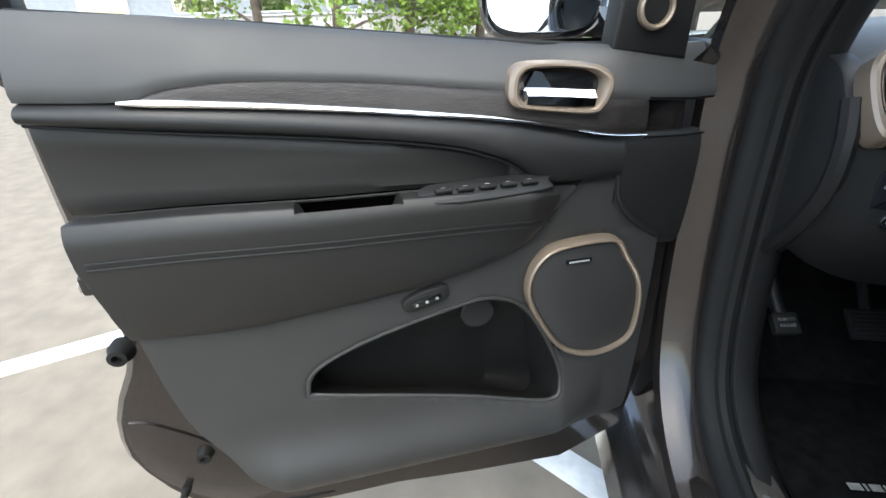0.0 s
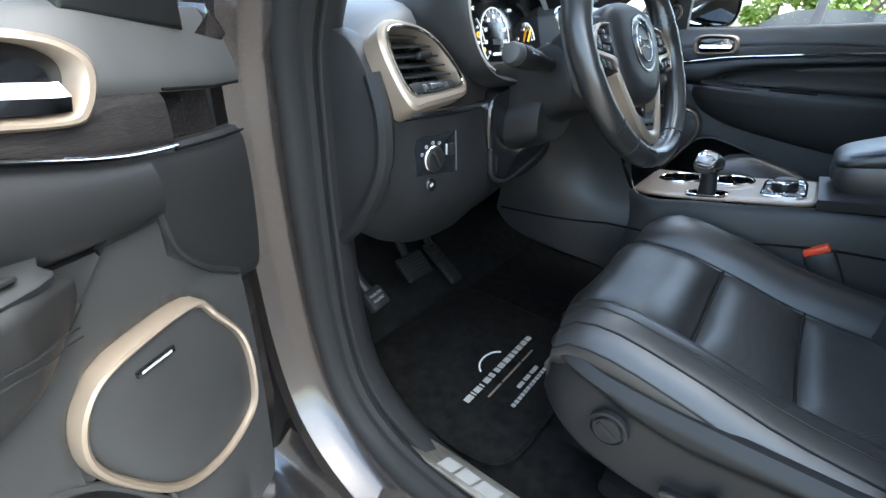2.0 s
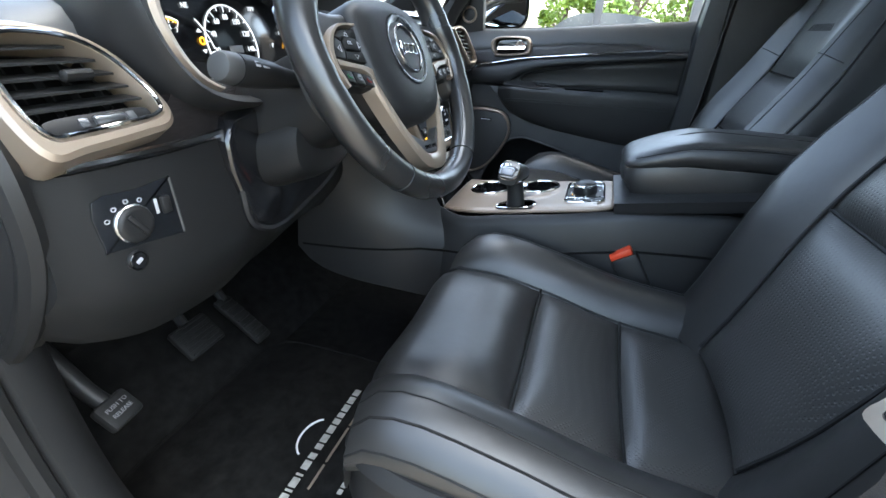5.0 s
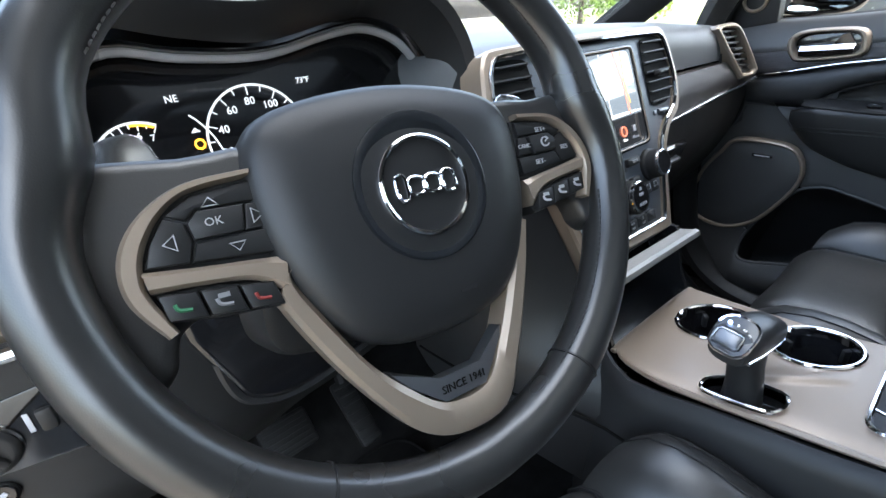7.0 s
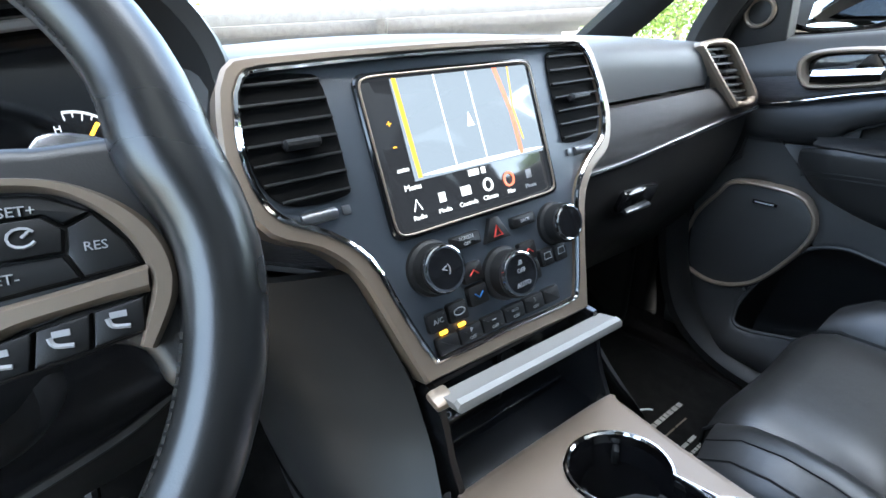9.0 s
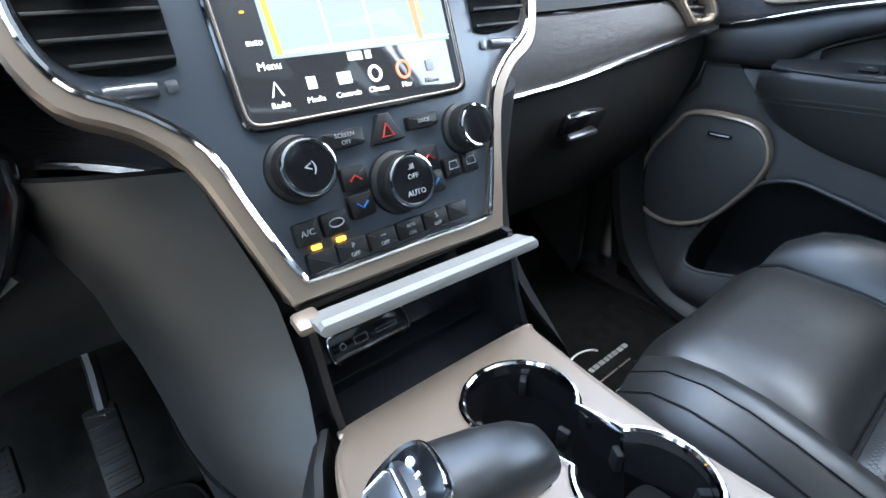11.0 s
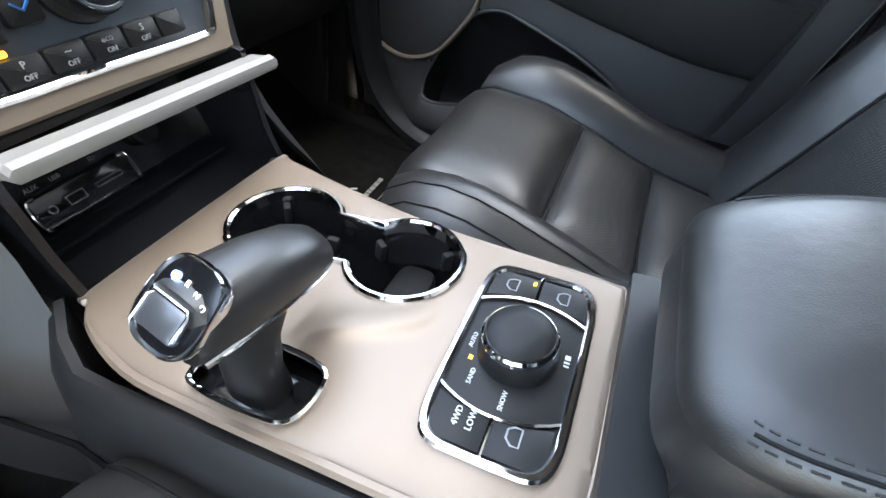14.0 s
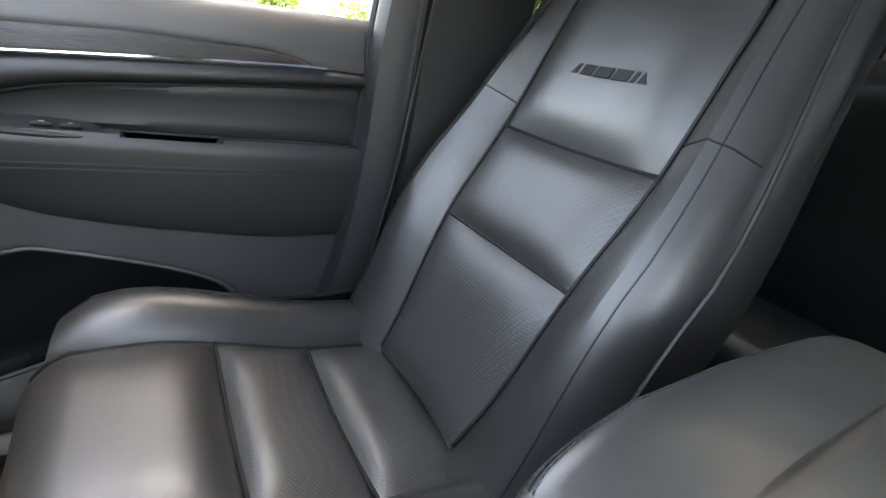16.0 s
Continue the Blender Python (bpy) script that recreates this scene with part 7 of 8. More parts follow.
PL = smooth_line_2d([(-0.098, 0.372), (0.0, 0.371), (0.092, 0.367), (0.093, 0.355), (0.074, 0.28), (0.057, 0.19), (0.050, 0.10), (0.046, 0.058), (0.036, 0.048), (-0.04, 0.048), (-0.105, 0.050), (-0.124, 0.060), (-0.131, 0.10), (-0.133, 0.18), (-0.134, 0.25), (-0.132, 0.30), (-0.118, 0.345), (-0.102, 0.366)], 4)
CUP = [(0.014, 0.299, 0.043), (0.013, 0.196, 0.0405)]


def cup_outline(grow):
    """One outline round both cups with a waist between them."""
    (x1, y1, r1), (x2, y2, r2) = CUP
    out = [(x1 + (r1 + grow) * math.cos(radians(q)), y1 + (r1 + grow) * math.sin(radians(q))) for q in range(-58, 239, 9)]
    out += [(x2 + (r2 + grow) * math.cos(radians(q)), y2 + (r2 + grow) * math.sin(radians(q))) for q in range(122, 419, 9)]
    return out


SLOT = smooth_line_2d([(-0.126, 0.252), (-0.118, 0.262), (-0.100, 0.258), (-0.086, 0.232), (-0.088, 0.198), (-0.100, 0.190), (-0.118, 0.192), (-0.126, 0.205)], 4)


def crease_height(a, b):
    """The pressed crease beside the shifter slot, and the plate's rolled driver edge."""
    t = ((b - 0.228) / -0.075)
    line = -0.073 + 0.030 * t + 0.012 * t * t
    fade = max(0.0, 1 - abs(2 * t - 1) ** 3) if 0 < t < 1 else 0.0
    d = (a - line) / 0.007
    return 0.0032 * fade * (math.exp(-d * d) if d < 0 else math.exp(-d * d * 0.12)) - 0.004 * max(0.0, (-0.112 - a) / 0.022) ** 2


# plate with openings, on a fine grid whose edges are drawn onto the outlines
bm = bmesh.new()
n1, n2 = 110, 130
grid = [[(lerp(-0.136, 0.095, i / n1), lerp(0.045, 0.375, j / n2)) for j in range(n2 + 1)] for i in range(n1 + 1)]
keep, vs = {}, {}
holes = [cup_outline(0.001), SLOT]
for i in range(n1):
    for j in range(n2):
        a, b = (grid[i][j][0] + grid[i + 1][j + 1][0]) / 2, (grid[i][j][1] + grid[i + 1][j + 1][1]) / 2
        if inside(PL, a, b) and not any(inside(h, a, b) for h in holes):
            keep[i, j] = 1
for i, j in keep:
    for p in ((i, j), (i + 1, j), (i + 1, j + 1), (i, j + 1)):
        if p not in vs:
            a, b = grid[p[0]][p[1]]
            full = all((p[0] - dx, p[1] - dy) in keep for dx in (0, 1) for dy in (0, 1))
            if not full:
                a, b = min((q for h in holes + [PL] for q in smooth_dense(h)), key=lambda q: (q[0] - a) ** 2 + (q[1] - b) ** 2)
            vs[p] = bm.verts.new(C(a, b, (0.004 if full else 0.0028) + crease_height(a, b)))
    bm.faces.new([vs[p] for p in ((i, j), (i + 1, j), (i + 1, j + 1), (i, j + 1))])
part("top_plate", bm, M["silver"], con, "champagne metal top plate")
part("plate_edge", tube([C(a, b, -0.0005) for a, b in PL], 0.0035, 6, True), M["silver"], con)
part("cup_ring", frame_bar(cup_outline(0.0035), cup_outline(-0.002), C, -0.004, 0.0075, 0.0018), M["chrome"], con, "chrome cup holder ring")
cup = part("cup_well", loft([[C(a, b, h) for a, b in cup_outline(g)] for g, h in ((-0.001, 0.003), (-0.004, -0.02), (-0.006, -0.075))], False), M["gloss"], con, "black cup holder well")
part("cup_floor", prism(cup_outline(-0.004), C, -0.080, -0.072, 0.001), M["rubber"], cup)
for (x, y, r), angs in zip(CUP, ((160, 40, 280), (60, 200, 320))):
    for q in angs:
        part("cup_finger", rbox(0.010, 0.006, 0.018, Matrix.Translation(C(x + (r - 0.006) * math.cos(radians(q)), y + (r - 0.006) * math.sin(radians(q)), -0.014)) @ Matrix.Rotation(radians(q), 4, "Z"), 0.002), M["rubber"], cup)
fob = thing("key_fob", "black key fob lying in the cup holder", "car key", Matrix.Translation(C(0.013, 0.196, -0.06)))
part("fob_case", prism(oval(0.016, 0.200, 0.032, 0.017, 24, 4), C, -0.071, -0.036, 0.005), M["rubber"], fob)
part("fob_tag", prism(quad(-0.014, 0.172, 0.022, 0.182), C, -0.071, -0.044, 0.001), M["grey_print"], fob)

# gear shifter
SH = thing("gear_shifter", "black leather and chrome gear shifter handle", "gear shifter", Matrix.Translation(C(-0.106, 0.225, 0)))
part("slot_plate", prism([(a, b) for a, b in SLOT], C, -0.03, -0.006, 0.001), M["gloss"], SH)
part("slot_ring", tube([C(a, b, 0.005) for a, b in SLOT], 0.0018, 6, True), M["chrome"], SH, "chrome slot ring")
part("shifter_stem", loft([[Vector((cx + a, cy + b, z)) for a, b in oval(0, 0, rx, ry, 16, 2.6)] for cx, cy, z, rx, ry in ((-0.106, 0.226, 0.800, 0.014, 0.020), (-0.108, 0.228, 0.835, 0.012, 0.017), (-0.104, 0.232, 0.855, 0.015, 0.016), (-0.092, 0.238, 0.874, 0.030, 0.017))]), M["plastic"], SH, world=True)
A0, A1 = Vector((-0.130, 0.245, 0.886)), Vector((-0.041, 0.230, 0.872))
ax = (A1 - A0).normalized()
side_ = Vector((0, 0, 1)).cross(ax).normalized()
up_ = ax.cross(side_)
secs = []
for q, ry, rz, dz in ((0.0, 0.018, 0.013, -0.006), (0.06, 0.0215, 0.018, -0.002), (0.25, 0.0225, 0.020, 0.0), (0.55, 0.021, 0.019, 0.001), (0.8, 0.019, 0.016, 0.0), (0.95, 0.015, 0.012, -0.002), (1.0, 0.008, 0.006, -0.003)):
    c = A0.lerp(A1, q)
    secs.append([c + side_ * a + up_ * (b + dz) for a, b in oval(0, 0, ry, rz, 20, 2.5)])
head = part("shifter_head", loft(secs), M["leather"], SH, "black leather shifter head")
part("head_line", tube([c0 - side_ * 0.0 + q for c0, q in [(A0.lerp(A1, k / 8), -side_ * 0.0216 * (1 - 0.34 * (k / 8) ** 2) - up_ * (0.0085 - 0.003 * (k / 8) ** 2)) for k in range(0, 8)]], 0.0018, 8), M["chrome"], head)
fm = basis(A0 + ax * 0.006 + up_ * 0.0085, -side_, (up_ * 0.70 + ax * 0.71))
part("display_ring", ring_loft([[fm @ Vector((a * s, b * s, h)) for s, h in ((1.02, -0.004), (1.05, 0.002), (1.0, 0.004), (0.94, 0.002))] for a, b in oval(0, 0, 0.0185, 0.021, 28, 3)]), M["chrome"], head, "chrome display ring")
part("display_face", loft([[fm @ Vector((a * s, b * s, h)) for a, b in oval(0, 0, 0.0185, 0.021, 28, 3)] for s, h in ((0.95, -0.006), (0.95, 0.002), (0.02, 0.003))]), M["gloss"], head)
part("button_edge", tube([fm @ Vector((a, b, 0.0052)) for a, b in ((-0.0135, -0.015), (-0.0135, -0.002), (-0.0110, 0.0012), (0.0090, 0.0012), (0.0105, -0.001), (0.0105, -0.012))], 0.0011, 8), M["satin"], head)
part("release_button", rbox(0.024, 0.016, 0.006, fm @ Matrix.Translation((-0.0015, -0.0070, 0.003)), 0.003), M["dark_satin"], head, "silver release button")
part("position_lamp", lathe([(0.002, 0), (0.002, 0.0006), (0.0005, 0.001)], 10, fm @ Matrix.Translation((-0.009, 0.010, 0.0028))), mat("blue_lamp", (0.2, 0.3, 0.9), 0.3, emit=(0.3, 0.45, 1.0, 3.0)), head)
for w, x, y in (("R", -0.001, 0.010), ("N", 0.006, 0.008), ("D", 0.012, 0.005)):
    lettering(w, 0.0042, fm @ Matrix.Translation((x, y, 0.0032)), M["glow_white"], head)

# terrain panel
TP = thing("terrain_selector", "black terrain selector panel with rotary knob and chrome frame", "control panel", Matrix.Translation(C(-0.032, 0.1, 0)))
TO = [(a, b + 0.0) for a, b in oval(-0.032, 0.1, 0.0695, 0.0375, 36, 6)]
part("selector_frame", frame_bar(TO, oval(-0.032, 0.1, 0.0645, 0.0325, 36, 6), C, 0.0, 0.0085, 0.0015), M["chrome"], TP, "chrome frame")
part("selector_plate", prism(oval(-0.032, 0.1, 0.066, 0.034, 36, 6), C, 0.0, 0.0045, 0.0005), M["plastic"], TP)


def tbutton(poly, name="selector_button"):
    return part(name, prism(poly, C, 0.003, 0.0068, 0.001), M["plastic"], TP)


tbutton([(0.0315, 0.131), (0.006, 0.131), (0.010, 0.117), (0.0125, 0.1005), (0.0315, 0.1005)])
tbutton([(0.0315, 0.0995), (0.0125, 0.0995), (0.010, 0.083), (0.006, 0.069), (0.0315, 0.069)])
tbutton([(-0.0955, 0.131), (-0.070, 0.131), (-0.074, 0.117), (-0.0765, 0.1005), (-0.0955, 0.1005)])
tbutton([(-0.0955, 0.0995), (-0.0765, 0.0995), (-0.074, 0.083), (-0.070, 0.069), (-0.0955, 0.069)])
for s in (-1, 1):
    part("selector_arc", tube([C(-0.032 + s * (0.043 - 0.010 * (abs(q) / 33) ** 2), 0.1 + q / 1000, 0.006) for q in range(-33, 34, 6)], 0.0013, 6), M["chrome"], TP)
    part("selector_bar", tube([C(-0.032 + s * 0.0435, 0.1, 0.0065), C(-0.032 + s * 0.065, 0.1, 0.0068)], 0.0012, 6), M["chrome"], TP)
KM = cface(-0.030, 0.100, 0.004)
kb = part("selector_knob", lathe([(0.0232, 0), (0.0230, 0.011), (0.0216, 0.015)], 40, KM, False), M["plastic"], TP, "black rotary knob")
part("knob_edge", lathe([(0.0218, 0.0145), (0.0218, 0.0175), (0.0206, 0.0190), (0.0198, 0.0185)], 40, KM, False), M["chrome"], kb)
part("knob_cap", lathe([(0.0200, 0.017), (0.0194, 0.0200), (0.0165, 0.0220), (0.009, 0.0230), (0.0005, 0.0232)], 40, KM), M["plastic"], kb)
for w, x, y, s, q in (("4WD", -0.081, 0.1170, 0.0050, 0), ("LOW", -0.081, 0.1095, 0.0050, 0)):
    lettering(w, s, cface(x, y, 0.0071), M["white"], TP)
for w, x, y in (("SNOW", -0.063, 0.0985), ("SAND", -0.055, 0.1190), ("AUTO", -0.031, 0.1262)):
    lettering(w, 0.0040, cface(x, y, 0.0048), M["white"], TP)
for q in (-0.0025, 0.0, 0.0035):
    part("mode_mark", rbox(0.0010 if q < 0.003 else 0.003, 0.0032, 0.0006, cface(-0.026 + q, 0.0725, 0.0048), 0), M["white"], TP)
lettering("ROCK", 0.0040, cface(0.0005, 0.1040, 0.0048), M["grey_print"], TP)
part("selector_lamp", rbox(0.0026, 0.0022, 0.0006, cface(-0.0435, 0.1235, 0.0049), 0), M["amber"], TP)
part("selector_lamp", rbox(0.003, 0.002, 0.0006, cface(0.026, 0.104, 0.0071), 0), M["amber"], TP)
for x, y in ((0.020, 0.117), (0.020, 0.084), (-0.081, 0.087)):
    part("car_mark", tube([C(x + a, y + b, 0.0071) for a, b in ((-0.005, -0.003), (-0.005, 0.001), (-0.002, 0.004), (0.003, 0.004), (0.005, 0.001), (0.005, -0.003))], 0.0006, 4, True), M["grey_print"], TP)

TP.location.x -= 0.005

# open storage bin under the stack
bn = thing("storage_bin", "open black storage bin with sockets under the stack", "storage bin", Matrix.Translation((0, 0.45, 0.78)))
part("bin_floor", rbox(0.20, 0.13, 0.006, pose(0, 0.415, 0.770, 4), 0.001), M["satin_black"], bn)
part("bin_back", rbox(0.20, 0.006, 0.14, pose(0, 0.478, 0.824, -32), 0.001), M["satin_black"], bn)
part("bin_ledge", rbox(0.19, 0.026, 0.006, pose(0, 0.444, 0.782, 14), 0.002), M["satin_black"], bn)
for s in (-1, 1):
    part("bin_side", loft([[Vector((s * x, y, z)) for y, z in ((0.360, 0.765), (0.385, 0.82), (0.40, 0.885), (0.55, 0.89), (0.55, 0.765))] for x in (0.098, 0.104)]), M["gloss"], bn)
part("bin_ceiling", rbox(0.20, 0.10, 0.006, pose(0, 0.465, 0.882), 0.001), M["plastic"], bn)
sm = pose(-0.031, 0.453, 0.798, 58)
sk = part("socket_panel", rbox(0.084, 0.027, 0.006, sm, 0.006, 3), M["gloss"], bn, "media socket panel")
for e in (-1, 1):
    part("panel_edge", tube(smooth_line([sm @ Vector((e * a, b, 0.0032)) for a, b in ((0.030, -0.013), (0.040, -0.0115), (0.042, 0.0), (0.040, 0.0115), (0.034, 0.0125))], 4), 0.0012, 6), M["chrome"], sk)
part("audio_jack", lathe([(0.0035, 0.002), (0.0035, 0.0045), (0.0022, 0.0045), (0.0018, 0.001)], 14, sm @ Matrix.Translation((-0.029, 0, 0)), False), M["satin"], sk)
part("usb_socket", frame_bar(oval(0, 0, 0.0075, 0.0042, 20, 12), oval(0, 0, 0.006, 0.0028, 20, 12), lambda a, b, h: sm @ Vector((a - 0.010, b, h)), 0.002, 0.0042, 0.0004), M["satin"], sk)
part("card_slot", frame_bar(oval(0, 0, 0.012, 0.0024, 20, 12), oval(0, 0, 0.0108, 0.0012, 20, 12), lambda a, b, h: sm @ Vector((a + 0.018, b, h)), 0.002, 0.0042, 0.0004), M["satin"], sk)
for w, x in (("AUX", -0.030), ("USB", -0.012), ("SD", 0.018)):
    lettering(w, 0.0048, sm @ Matrix.Translation((x, 0.0185, 0.0005)), M["grey_print"], bn)
part("power_socket", lathe([(0.012, 0), (0.012, 0.010), (0.009, 0.011), (0.0005, 0.008)], 20, pose(0.036, 0.468, 0.812, 58)), M["rubber"], bn)
flap = part("bin_flap", loft([[Vector((x, 0.380 + a, 0.8865 - 0.045 * x + b)) for a, b in ((-0.010 + e, -0.002), (-0.008, -0.0055 + e), (-0.003, -0.0065 + e), (0.002, -0.005), (0.020, -0.006), (0.020, -0.003), (0.003, 0.001), (-0.002, 0.0050 - e), (-0.0075, 0.0035 - e))] for x, e in ((-0.103, 0.003), (-0.100, 0.0), (0.107, 0.0), (0.110, 0.003))]), M["flap"], bn, "raised pale grey bin flap lip")
part("flap_bracket", rbox(0.020, 0.020, 0.009, pose(-0.103, 0.396, 0.886, 10), 0.004), M["bronze"], flap)

# arm rest
AR = thing("armrest", "black stitched leather centre armrest lid", "armrest", Matrix.Translation((0, -0.1, 0.86)))


def arm_ring(inset, z, rise, pull=0.0, push=0.0):
    out = []
    for a, b in oval(-0.022, -0.157, 0.085 - inset, 0.203 - inset, 72, 7):
        b = min(b, 0.056 - pull) if pull else b
        q = min(1.0, max(0.0, (0.05 - b) / 0.16))
        nose = max(0.0, (b + 0.035) / 0.091) ** 2 * max(0.0, min(1.0, (z - 0.915) / 0.03))
        out.append(Vector((a, b, z - 0.006 - 0.016 * nose + rise * 0.034 * q * q * (3 - 2 * q))))
    return out


lid = part("armrest_lid", loft([arm_ring(*q) for q in ((0.004, 0.928, 0.6), (0.0, 0.934, 0.7), (0.0, 0.941, 0.8), (0.003, 0.948, 0.9), (0.009, 0.953, 1.0), (0.018, 0.9555, 1.0), (0.035, 0.957, 1.0), (0.060, 0.958, 1.0), (0.080, 0.958, 1.0))]), M["leather"], AR, "soft black leather lid")


for e in (-1, 1):
    for inset, z, rise in ((0.0022, 0.9468, 0.88), (0.0060, 0.9512, 0.95)):
        edge = sorted((p + Vector((0, 0, 0.0004)) for p in arm_ring(inset, z, rise) if e * (p.x + 0.022) > 0.05 and p.y < 0.03), key=lambda p: p.y)
        part("lid_stitching", stitches(edge), M["thread"], lid, "dark thread stitching")
    part("lid_seam", tube([p + Vector((0, 0, 0.0002)) for p in sorted((p for p in arm_ring(0.0038, 0.9494, 0.92) if e * (p.x + 0.022) > 0.05 and p.y < 0.03), key=lambda p: p.y)], 0.0008, 4), M["rubber"], lid)
part("lid_underside", loft([arm_ring(*q) for q in ((0.020, 0.850, 0.0, 0.085), (0.012, 0.866, 0.0, 0.055), (0.006, 0.880, 0.1, 0.032), (0.002, 0.900, 0.3, 0.012), (0.002, 0.918, 0.5, 0.004), (0.005, 0.930, 0.6))]), M["leather"], AR)
part("lid_latch", rbox(0.05, 0.010, 0.012, pose(-0.02, 0.020, 0.884), 0.003), M["plastic"], AR)

# ---- belts, sills, labels ----
bk = thing("belt_buckle", "black seat belt buckle with red release button", "seat belt buckle", Matrix.Translation((-0.165, 0.0, 0.66)))
part("buckle_body", rbox(0.028, 0.048, 0.15, pose(-0.152, -0.022, 0.712, -32, 0, 0), 0.008), M["plastic"], bk)
part("release_button", rbox(0.024, 0.040, 0.014, pose(-0.150, 0.021, 0.777, -36, 0, 0), 0.003), M["red"], bk, "red release button")
bt = thing("seat_belt", "grey seat belt hanging at the centre pillar", "seat belt", Matrix.Translation((-0.68, -0.16, 0.9)))


def ribbon(points, wide, thick=0.0016):
    """A belt along (place, direction of its width)."""
    return loft([[Vector(p) + Vector(w).normalized() * s * wide / 2 + Vector((0.3, 1, 0)).normalized() * t * thick for s, t in ((-1, -1), (1, -1), (1, 1), (-1, 1))] for p, w in points])


part("shoulder_strap", ribbon([((-0.70, -0.235, 1.40), (1, 0.5, 0)), ((-0.69, -0.180, 1.10), (1, 0.5, 0.1)), ((-0.688, -0.156, 1.035), (1, 0.6, 0.3)), ((-0.685, -0.128, 0.972), (1, 0.7, 0.5))], 0.046), M["web"], bt)
part("lap_strap", ribbon([((-0.685, -0.130, 0.968), (1, 0.7, 0.5)), ((-0.692, -0.128, 0.874), (0.8, 0.9, 0.1)), ((-0.696, -0.100, 0.79), (0.5, 1, 0)), ((-0.696, -0.078, 0.70), (0.3, 1, 0))], 0.044), M["web"], bt)
part("belt_guide", rbox(0.052, 0.016, 0.020, pose(-0.688, -0.126, 0.966, 10, -25, 38), 0.005), M["plastic"], bt)
tg = pose(-0.690, -0.096, 0.942, 15, -24, 40)
part("latch_plate", ring_loft([[tg @ Vector((a * s, h, b * s)) for s, h in ((1.0, -0.0015), (1.0, 0.0015), (0.60, 0.0015), (0.60, -0.0015))] for a, b in oval(0, 0, 0.0135, 0.023, 20, 5)]), M["metal"], bt, "steel latch plate")
bt2 = thing("seat_belt", "grey seat belt anchored beside the passenger seat", "seat belt", Matrix.Translation((0.68, -0.16, 0.7)))
part("lap_strap", ribbon([((0.69, -0.22, 1.35), (1, -0.5, 0)), ((0.70, -0.20, 0.95), (1, -0.6, 0)), ((0.695, -0.16, 0.68), (1, -0.6, 0))], 0.046), M["web"], bt2)
part("belt_anchor", rbox(0.03, 0.05, 0.012, pose(0.675, -0.13, 0.66, 0, 0, 20), 0.003), M["metal"], bt2)
sp = thing("sill_plate", "brushed metal door sill plate with raised marks", "sill plate", Matrix.Translation((-0.745, 0.3, 0.47)))
part("plate", prism(quad(-0.765, 0.115, -0.722, 0.495, 0, 3), lambda a, b, h: Vector((a, b, 0.4705 + h)), 0.0, 0.005, 0.002), M["sill_metal"], sp)
bars([0.028, 0.030, 0.036, 0.036, 0.011, 0.026], 0.022, 0.0055, basis((-0.745, 0.315, 0.4757), (0, -1, 0), (1, 0, 0)), M["flap"], sp, "plate_mark", 0.0008, 0.35)


def sticker(f0, f1, o0, o1, low, high):
    return loft([[pil(lerp(f0, f1, k / 8), o, h) for o, h in ((o0, low), (o0, high), (o1, high), (o1, low))] for k in range(9)])


M["sticker"] = mat("greyish_white_sticker", (0.50, 0.50, 0.48), 0.5, var=0.06)
M["yellow"] = mat("yellow_print", (0.60, 0.48, 0.03), 0.6, var=0.05)
for f0, f1, yel in ((63.5, 67.2, True), (67.5, 70.2, False)):
    lb = thing("door_label", "white printed information sticker on the centre pillar" if not yel else "white and yellow tyre sticker on the centre pillar", "label", Matrix.Translation(pil((f0 + f1) / 2, 0.058)))
    part("sticker_sheet", sticker(f0, f1, 0.046, 0.072, 0.0005, 0.0012), M["sticker"], lb)
    if yel:
        for o0, o1 in ((0.0465, 0.0510), (0.0670, 0.0715)):
            part("sticker_band", sticker(f0 + 0.25, f1, o0, o1, 0.0011, 0.0016), M["yellow"], lb)
    for k in range(5):
        o = lerp(0.0525, 0.0655, k / 4) if yel else lerp(0.049, 0.069, k / 4)
        part("print_bar", sticker(f0 + 0.5, lerp(f0, f1, 0.90 - 0.09 * (k % 3)), o, o + 0.0009, 0.0011, 0.0015), M["grey_print"], lb)
bo = thing("wiring_boot", "black corrugated rubber wiring boot on the centre pillar", "wiring boot", Matrix.Translation((-0.87, -0.26, 0.75)))
pts = smooth_line([(-0.868, -0.243, 0.845), (-0.878, -0.243, 0.81), (-0.883, -0.25, 0.775), (-0.89, -0.275, 0.757), (-0.905, -0.30, 0.765)], 8)
part("boot", tube(pts, [0.0125 + 0.003 * (k % 2) for k in range(len(pts))], 12), M["rubber"], bo)
part("boot_plug", rbox(0.028, 0.026, 0.05, pose(-0.866, -0.243, 0.862, 0, 0, 20), 0.006), M["rubber"], bo)


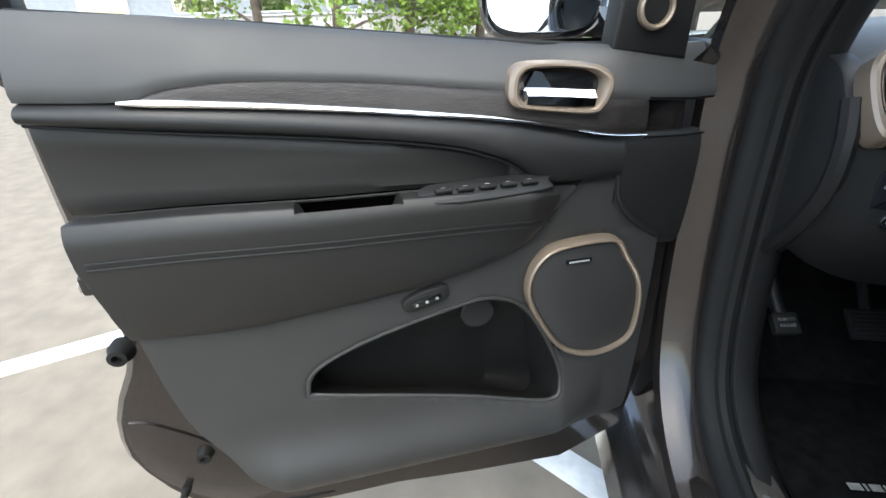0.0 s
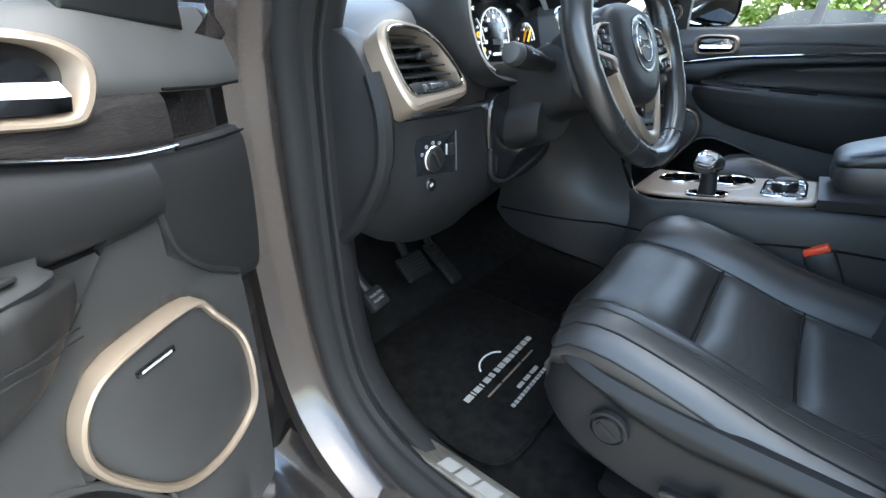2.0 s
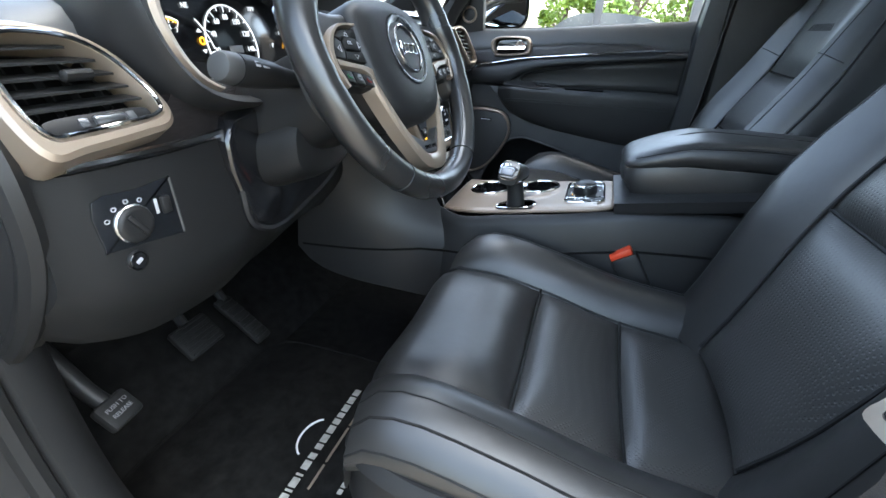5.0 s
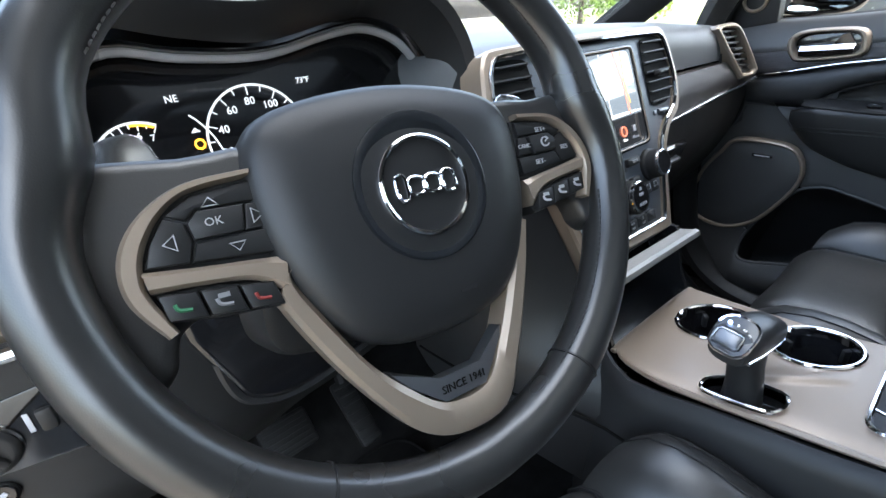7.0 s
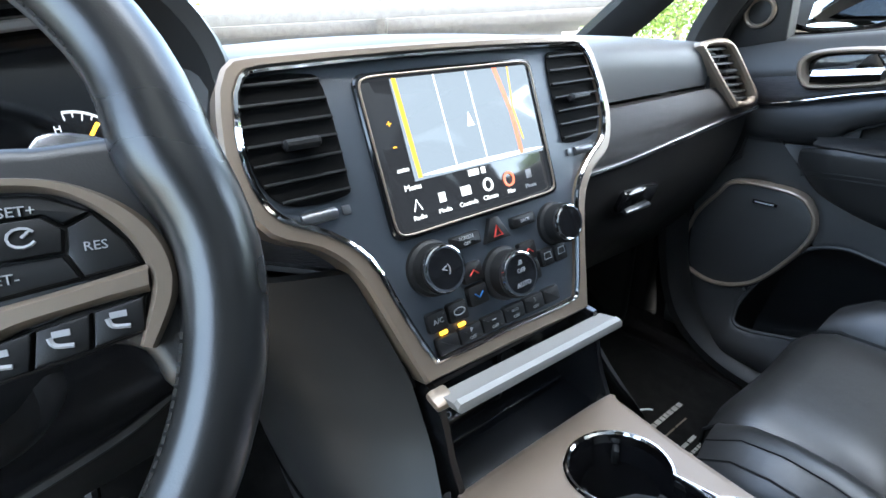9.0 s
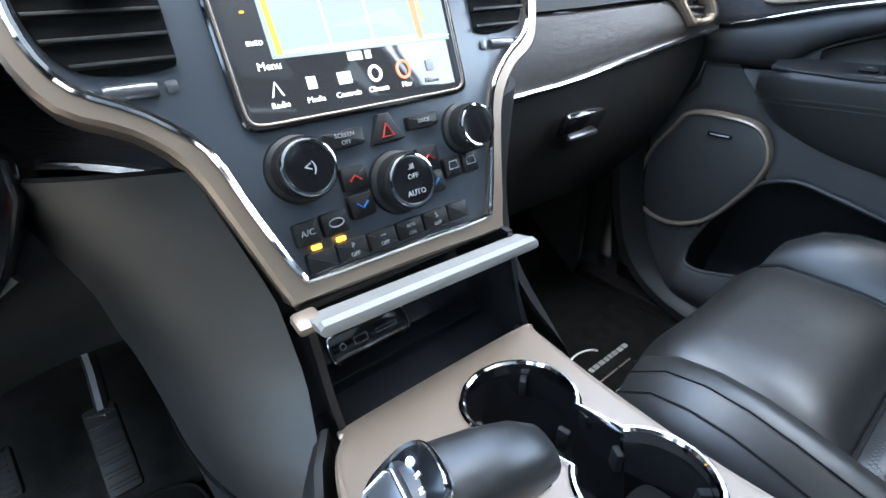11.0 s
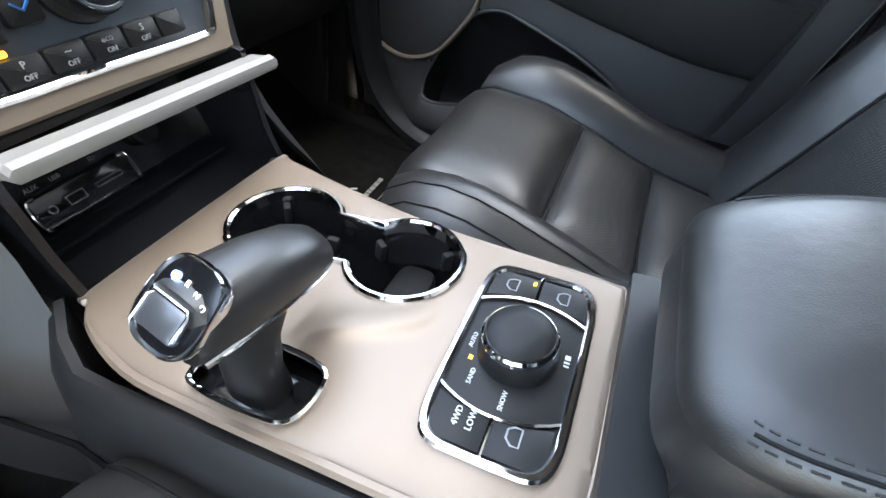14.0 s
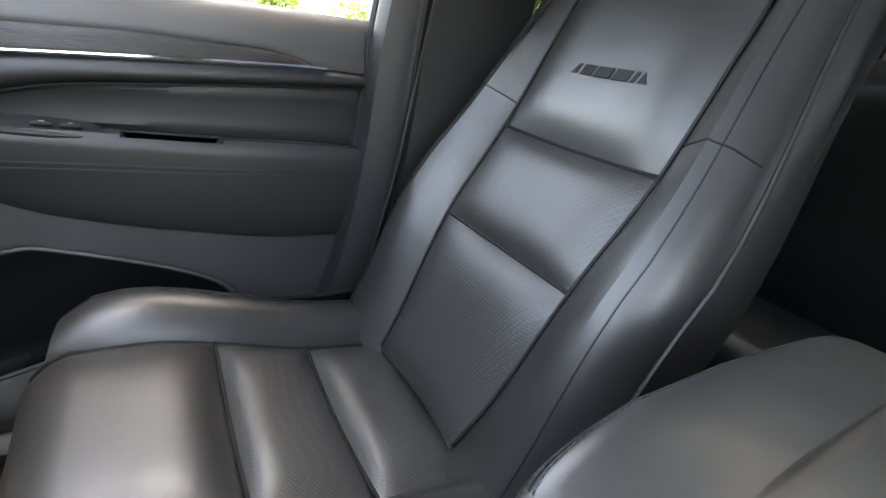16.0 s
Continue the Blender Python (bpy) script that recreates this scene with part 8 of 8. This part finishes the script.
# ---- far surroundings ----
def tree(x, y, height, spread, seed):
    rnd = random.Random(seed)
    T = thing("tree", "leafy bright green tree beside the parking ground", "tree", Matrix.Translation((x, y, 0)), "trees round the parking ground")
    part("trunk", tube([Vector((x, y, 0)), Vector((x + 0.05, y, height * 0.25)), Vector((x - 0.05, y + 0.05, height * 0.6)), Vector((x, y, height * 0.85))], [0.16, 0.12, 0.08, 0.03], 9), M["bark"], T)
    clumps = []
    for k in range(16):
        a, h = rnd.uniform(0, math.tau), rnd.uniform(0.22, 0.95)
        r = spread * (0.35 + 0.65 * math.sin(math.pi * min(1, h * 0.9))) * rnd.uniform(0.5, 1.0)
        c = Vector((x + r * math.cos(a), y + r * math.sin(a), height * h))
        clumps.append((c, spread * rnd.uniform(0.28, 0.5)))
        if k < 8:
            part("limb", tube([Vector((x, y, height * h * 0.6)), Vector((x, y, height * h * 0.7)).lerp(c, 0.5), c], [0.05, 0.035, 0.012], 6), M["bark"], T)
    vs, fs = [], []
    for c, r in clumps:
        for _ in range(230):
            d = Vector((rnd.gauss(0, 1), rnd.gauss(0, 1), rnd.gauss(0, 0.8))).normalized() * r * rnd.uniform(0.45, 1.05)
            p, s = c + d, rnd.uniform(0.06, 0.13)
            q = Euler((rnd.uniform(0, 6.3), rnd.uniform(0, 6.3), rnd.uniform(0, 6.3))).to_matrix()
            n = len(vs)
            vs += [p + q @ Vector(w) * s for w in ((-0.5, 0, 0), (0, -0.9, 0.1), (0.5, 0, 0), (0, 0.9, 0.15))]
            fs.append((n, n + 1, n + 2, n + 3))
    me = bpy.data.meshes.new("crown")
    me.from_pydata([tuple(v) for v in vs], [], fs)
    part("crown", me, M["leaf"], T)


for k, (az, dist, hgt, spr) in enumerate(((-27, 15, 5.0, 2.0), (-19, 13, 4.6, 2.1), (-11, 14, 5.2, 2.3), (-3, 15, 4.8, 2.1), (5, 18, 5.0, 2.2), (56, 27, 4.0, 2.2), (61, 25, 4.2, 2.4), (85, 19, 4.5, 1.0), (92, 18, 5.0, 1.4), (97, 21, 5.0, 1.5), (101, 20, 4.2, 0.9), (112, 19, 5.0, 1.8), (130, 20, 5.0, 2.0))):
    tree(-1.0 + dist * math.sin(radians(az)), dist * math.cos(radians(az)), hgt, spr, k)

bl = thing("office_building", "grey panelled office building with white-framed windows", "building", Matrix.Translation((-17, 17, 0)) @ Matrix.Rotation(radians(36), 4, "Z"))
part("wall", rbox(26, 8, 8, pose(0, 4, 4), 0.02), M["grey"], bl, world=False)
part("stone_base", rbox(26.1, 0.2, 1.1, pose(0, -0.1, 0.55), 0.02), M["stone"], bl, world=False)
part("ledge", rbox(26.2, 0.3, 0.1, pose(0, -0.12, 1.15), 0.02), M["stone"], bl, world=False)
for k in range(8):
    for z in (2.1, 5.2):
        x = -11 + 3.1 * k
        wn_ = part("window_frame", ring_loft([[Vector((x + a * s, -0.06 + h, z + b * s)) for s, h in ((1.0, 0.06), (1.0, -0.03), (0.93, -0.03), (0.93, 0.06))] for a, b in oval(0, 0, 0.8, 0.85, 24, 12)]), M["white"], bl, world=False)
        part("pane", rbox(1.5, 0.02, 1.6, pose(x, -0.02, z), 0), M["mirror"], wn_, world=False)

# beam heights are set to fit the camera's view over the dashboard
cp = thing("carport", "steel carport set low to fit the camera's view, with pale roof sheets and grey beams", "carport", Matrix.Translation((10.1, 13.6, 0)) @ Matrix.Rotation(radians(-38), 4, "Z"))
for k, (y, z, right) in enumerate(((0.0, 1.50, 4.9), (1.7, 1.34, 4.9), (3.4, 1.16, 4.7), (5.2, 1.02, 4.4), (-2.2, 1.78, 5.6))):
    part("beam", rbox(22 + right, 0.12, 0.34, pose((right - 22) / 2, y, z), 0.01), M["beam"], cp, world=False)
    part("roof_sheet", rbox(22 + right, 1.5, 0.03, pose((right - 22) / 2, y + 0.78, z + 0.16, -5), 0.005), M["roof_panel"], cp, world=False)
for x, y, h in ((-2.5, -0.3, 2.9), (-0.7, 3.0, 1.35), (-9.0, -0.3, 2.9), (-7.4, 3.0, 1.35)):
    part("post", rbox(0.32, 0.32, h, pose(x, y, h / 2), 0.02), M["beam"], cp, world=False)
    for e in (-1, 1):
        part("brace", tube([(x, y, h - 0.5), (x + e * 1.9, y, h + 0.35)], 0.06, 6), M["beam"], cp, world=False)
for x, y in ((7.6, 0.32), (7.4, -1.05)):
    # bare post, carries no lamp
    pst = thing("plain_steel_post", "pale grey steel post beside the parking ground", "post", Matrix.Translation((x, y, 0)), "steel posts")
    part("post_shaft", rbox(0.12, 0.12, 4.2, pose(x, y, 2.1), 0.01), M["dark_steel"], pst)


def parked_car(label, m, color, tall):
    P = thing("parked_car", label, "car", m, "parked cars")
    pm = mat("car_paint", color, 0.25, metal=0.4, coat=0.8, var=0.05)
    side_line = [(-2.25, 0.45), (-2.3, 0.75), (-2.1, 0.95), (-1.5, 1.0), (-0.7, tall), (0.6, tall + 0.02), (1.3, 1.05), (2.1, 0.88), (2.3, 0.7), (2.25, 0.4)]
    part("body", loft([[Vector((a, w * (1 - 0.12 * max(0, b - 0.9)), b)) for a, b in smooth_line_2d(side_line, 4)] for w in (-0.9, -0.88, 0.88, 0.9)]), pm, P, world=False)
    for s in (-1, 1):
        for pts in (((-1.35, 1.0), (-0.72, tall - 0.08), (-0.05, tall - 0.06), (-0.05, 1.0)), ((0.05, 1.0), (0.05, tall - 0.06), (0.55, tall - 0.06), (1.1, 1.02))):
            part("window", prism(list(pts), lambda a, b, h, s=s: Vector((a, s * (0.875 - 0.1 * max(0, b - 0.9) + h), b)), -0.02, 0.012, 0.002), M["gloss"], P, world=False)
        for x in (-1.4, 1.4):
            wl = part("wheel", lathe([(0.33, -0.1), (0.34, -0.06), (0.34, 0.06), (0.31, 0.1), (0.22, 0.1), (0.21, 0.05), (0.0005, 0.05)], 24, Matrix.Translation((x, s * 0.82, 0.34)) @ Matrix.Rotation(radians(-90 * s), 4, "X")), M["rubber"], P, world=False)
            part("rim", lathe([(0.21, 0.06), (0.2, 0.09), (0.05, 0.1), (0.0005, 0.1)], 20, Matrix.Translation((x, s * 0.82, 0.34)) @ Matrix.Rotation(radians(-90 * s), 4, "X")), M["satin"], wl, world=False)


parked_car("dark grey sedan parked across the lot", pose(10.5, 0.0, 0, 0, 0, 80), (0.06, 0.065, 0.07), 1.43)
parked_car("white sedan parked under the trees", pose(-1.8, 19.0, 0, 0, 0, 10), (0.7, 0.7, 0.7), 1.5)
parked_car("white sedan parked under the trees", pose(1.5, 20.0, 0, 0, 0, 10), (0.7, 0.7, 0.7), 1.5)
gr = tagged(new("grass_strip"), "dry green grass strip beyond the parking ground", "grass", kind="structure")
part("turf", rbox(30, 60, 0.10, pose(32, 2, 0.03), 0.02), M["grass"], gr)
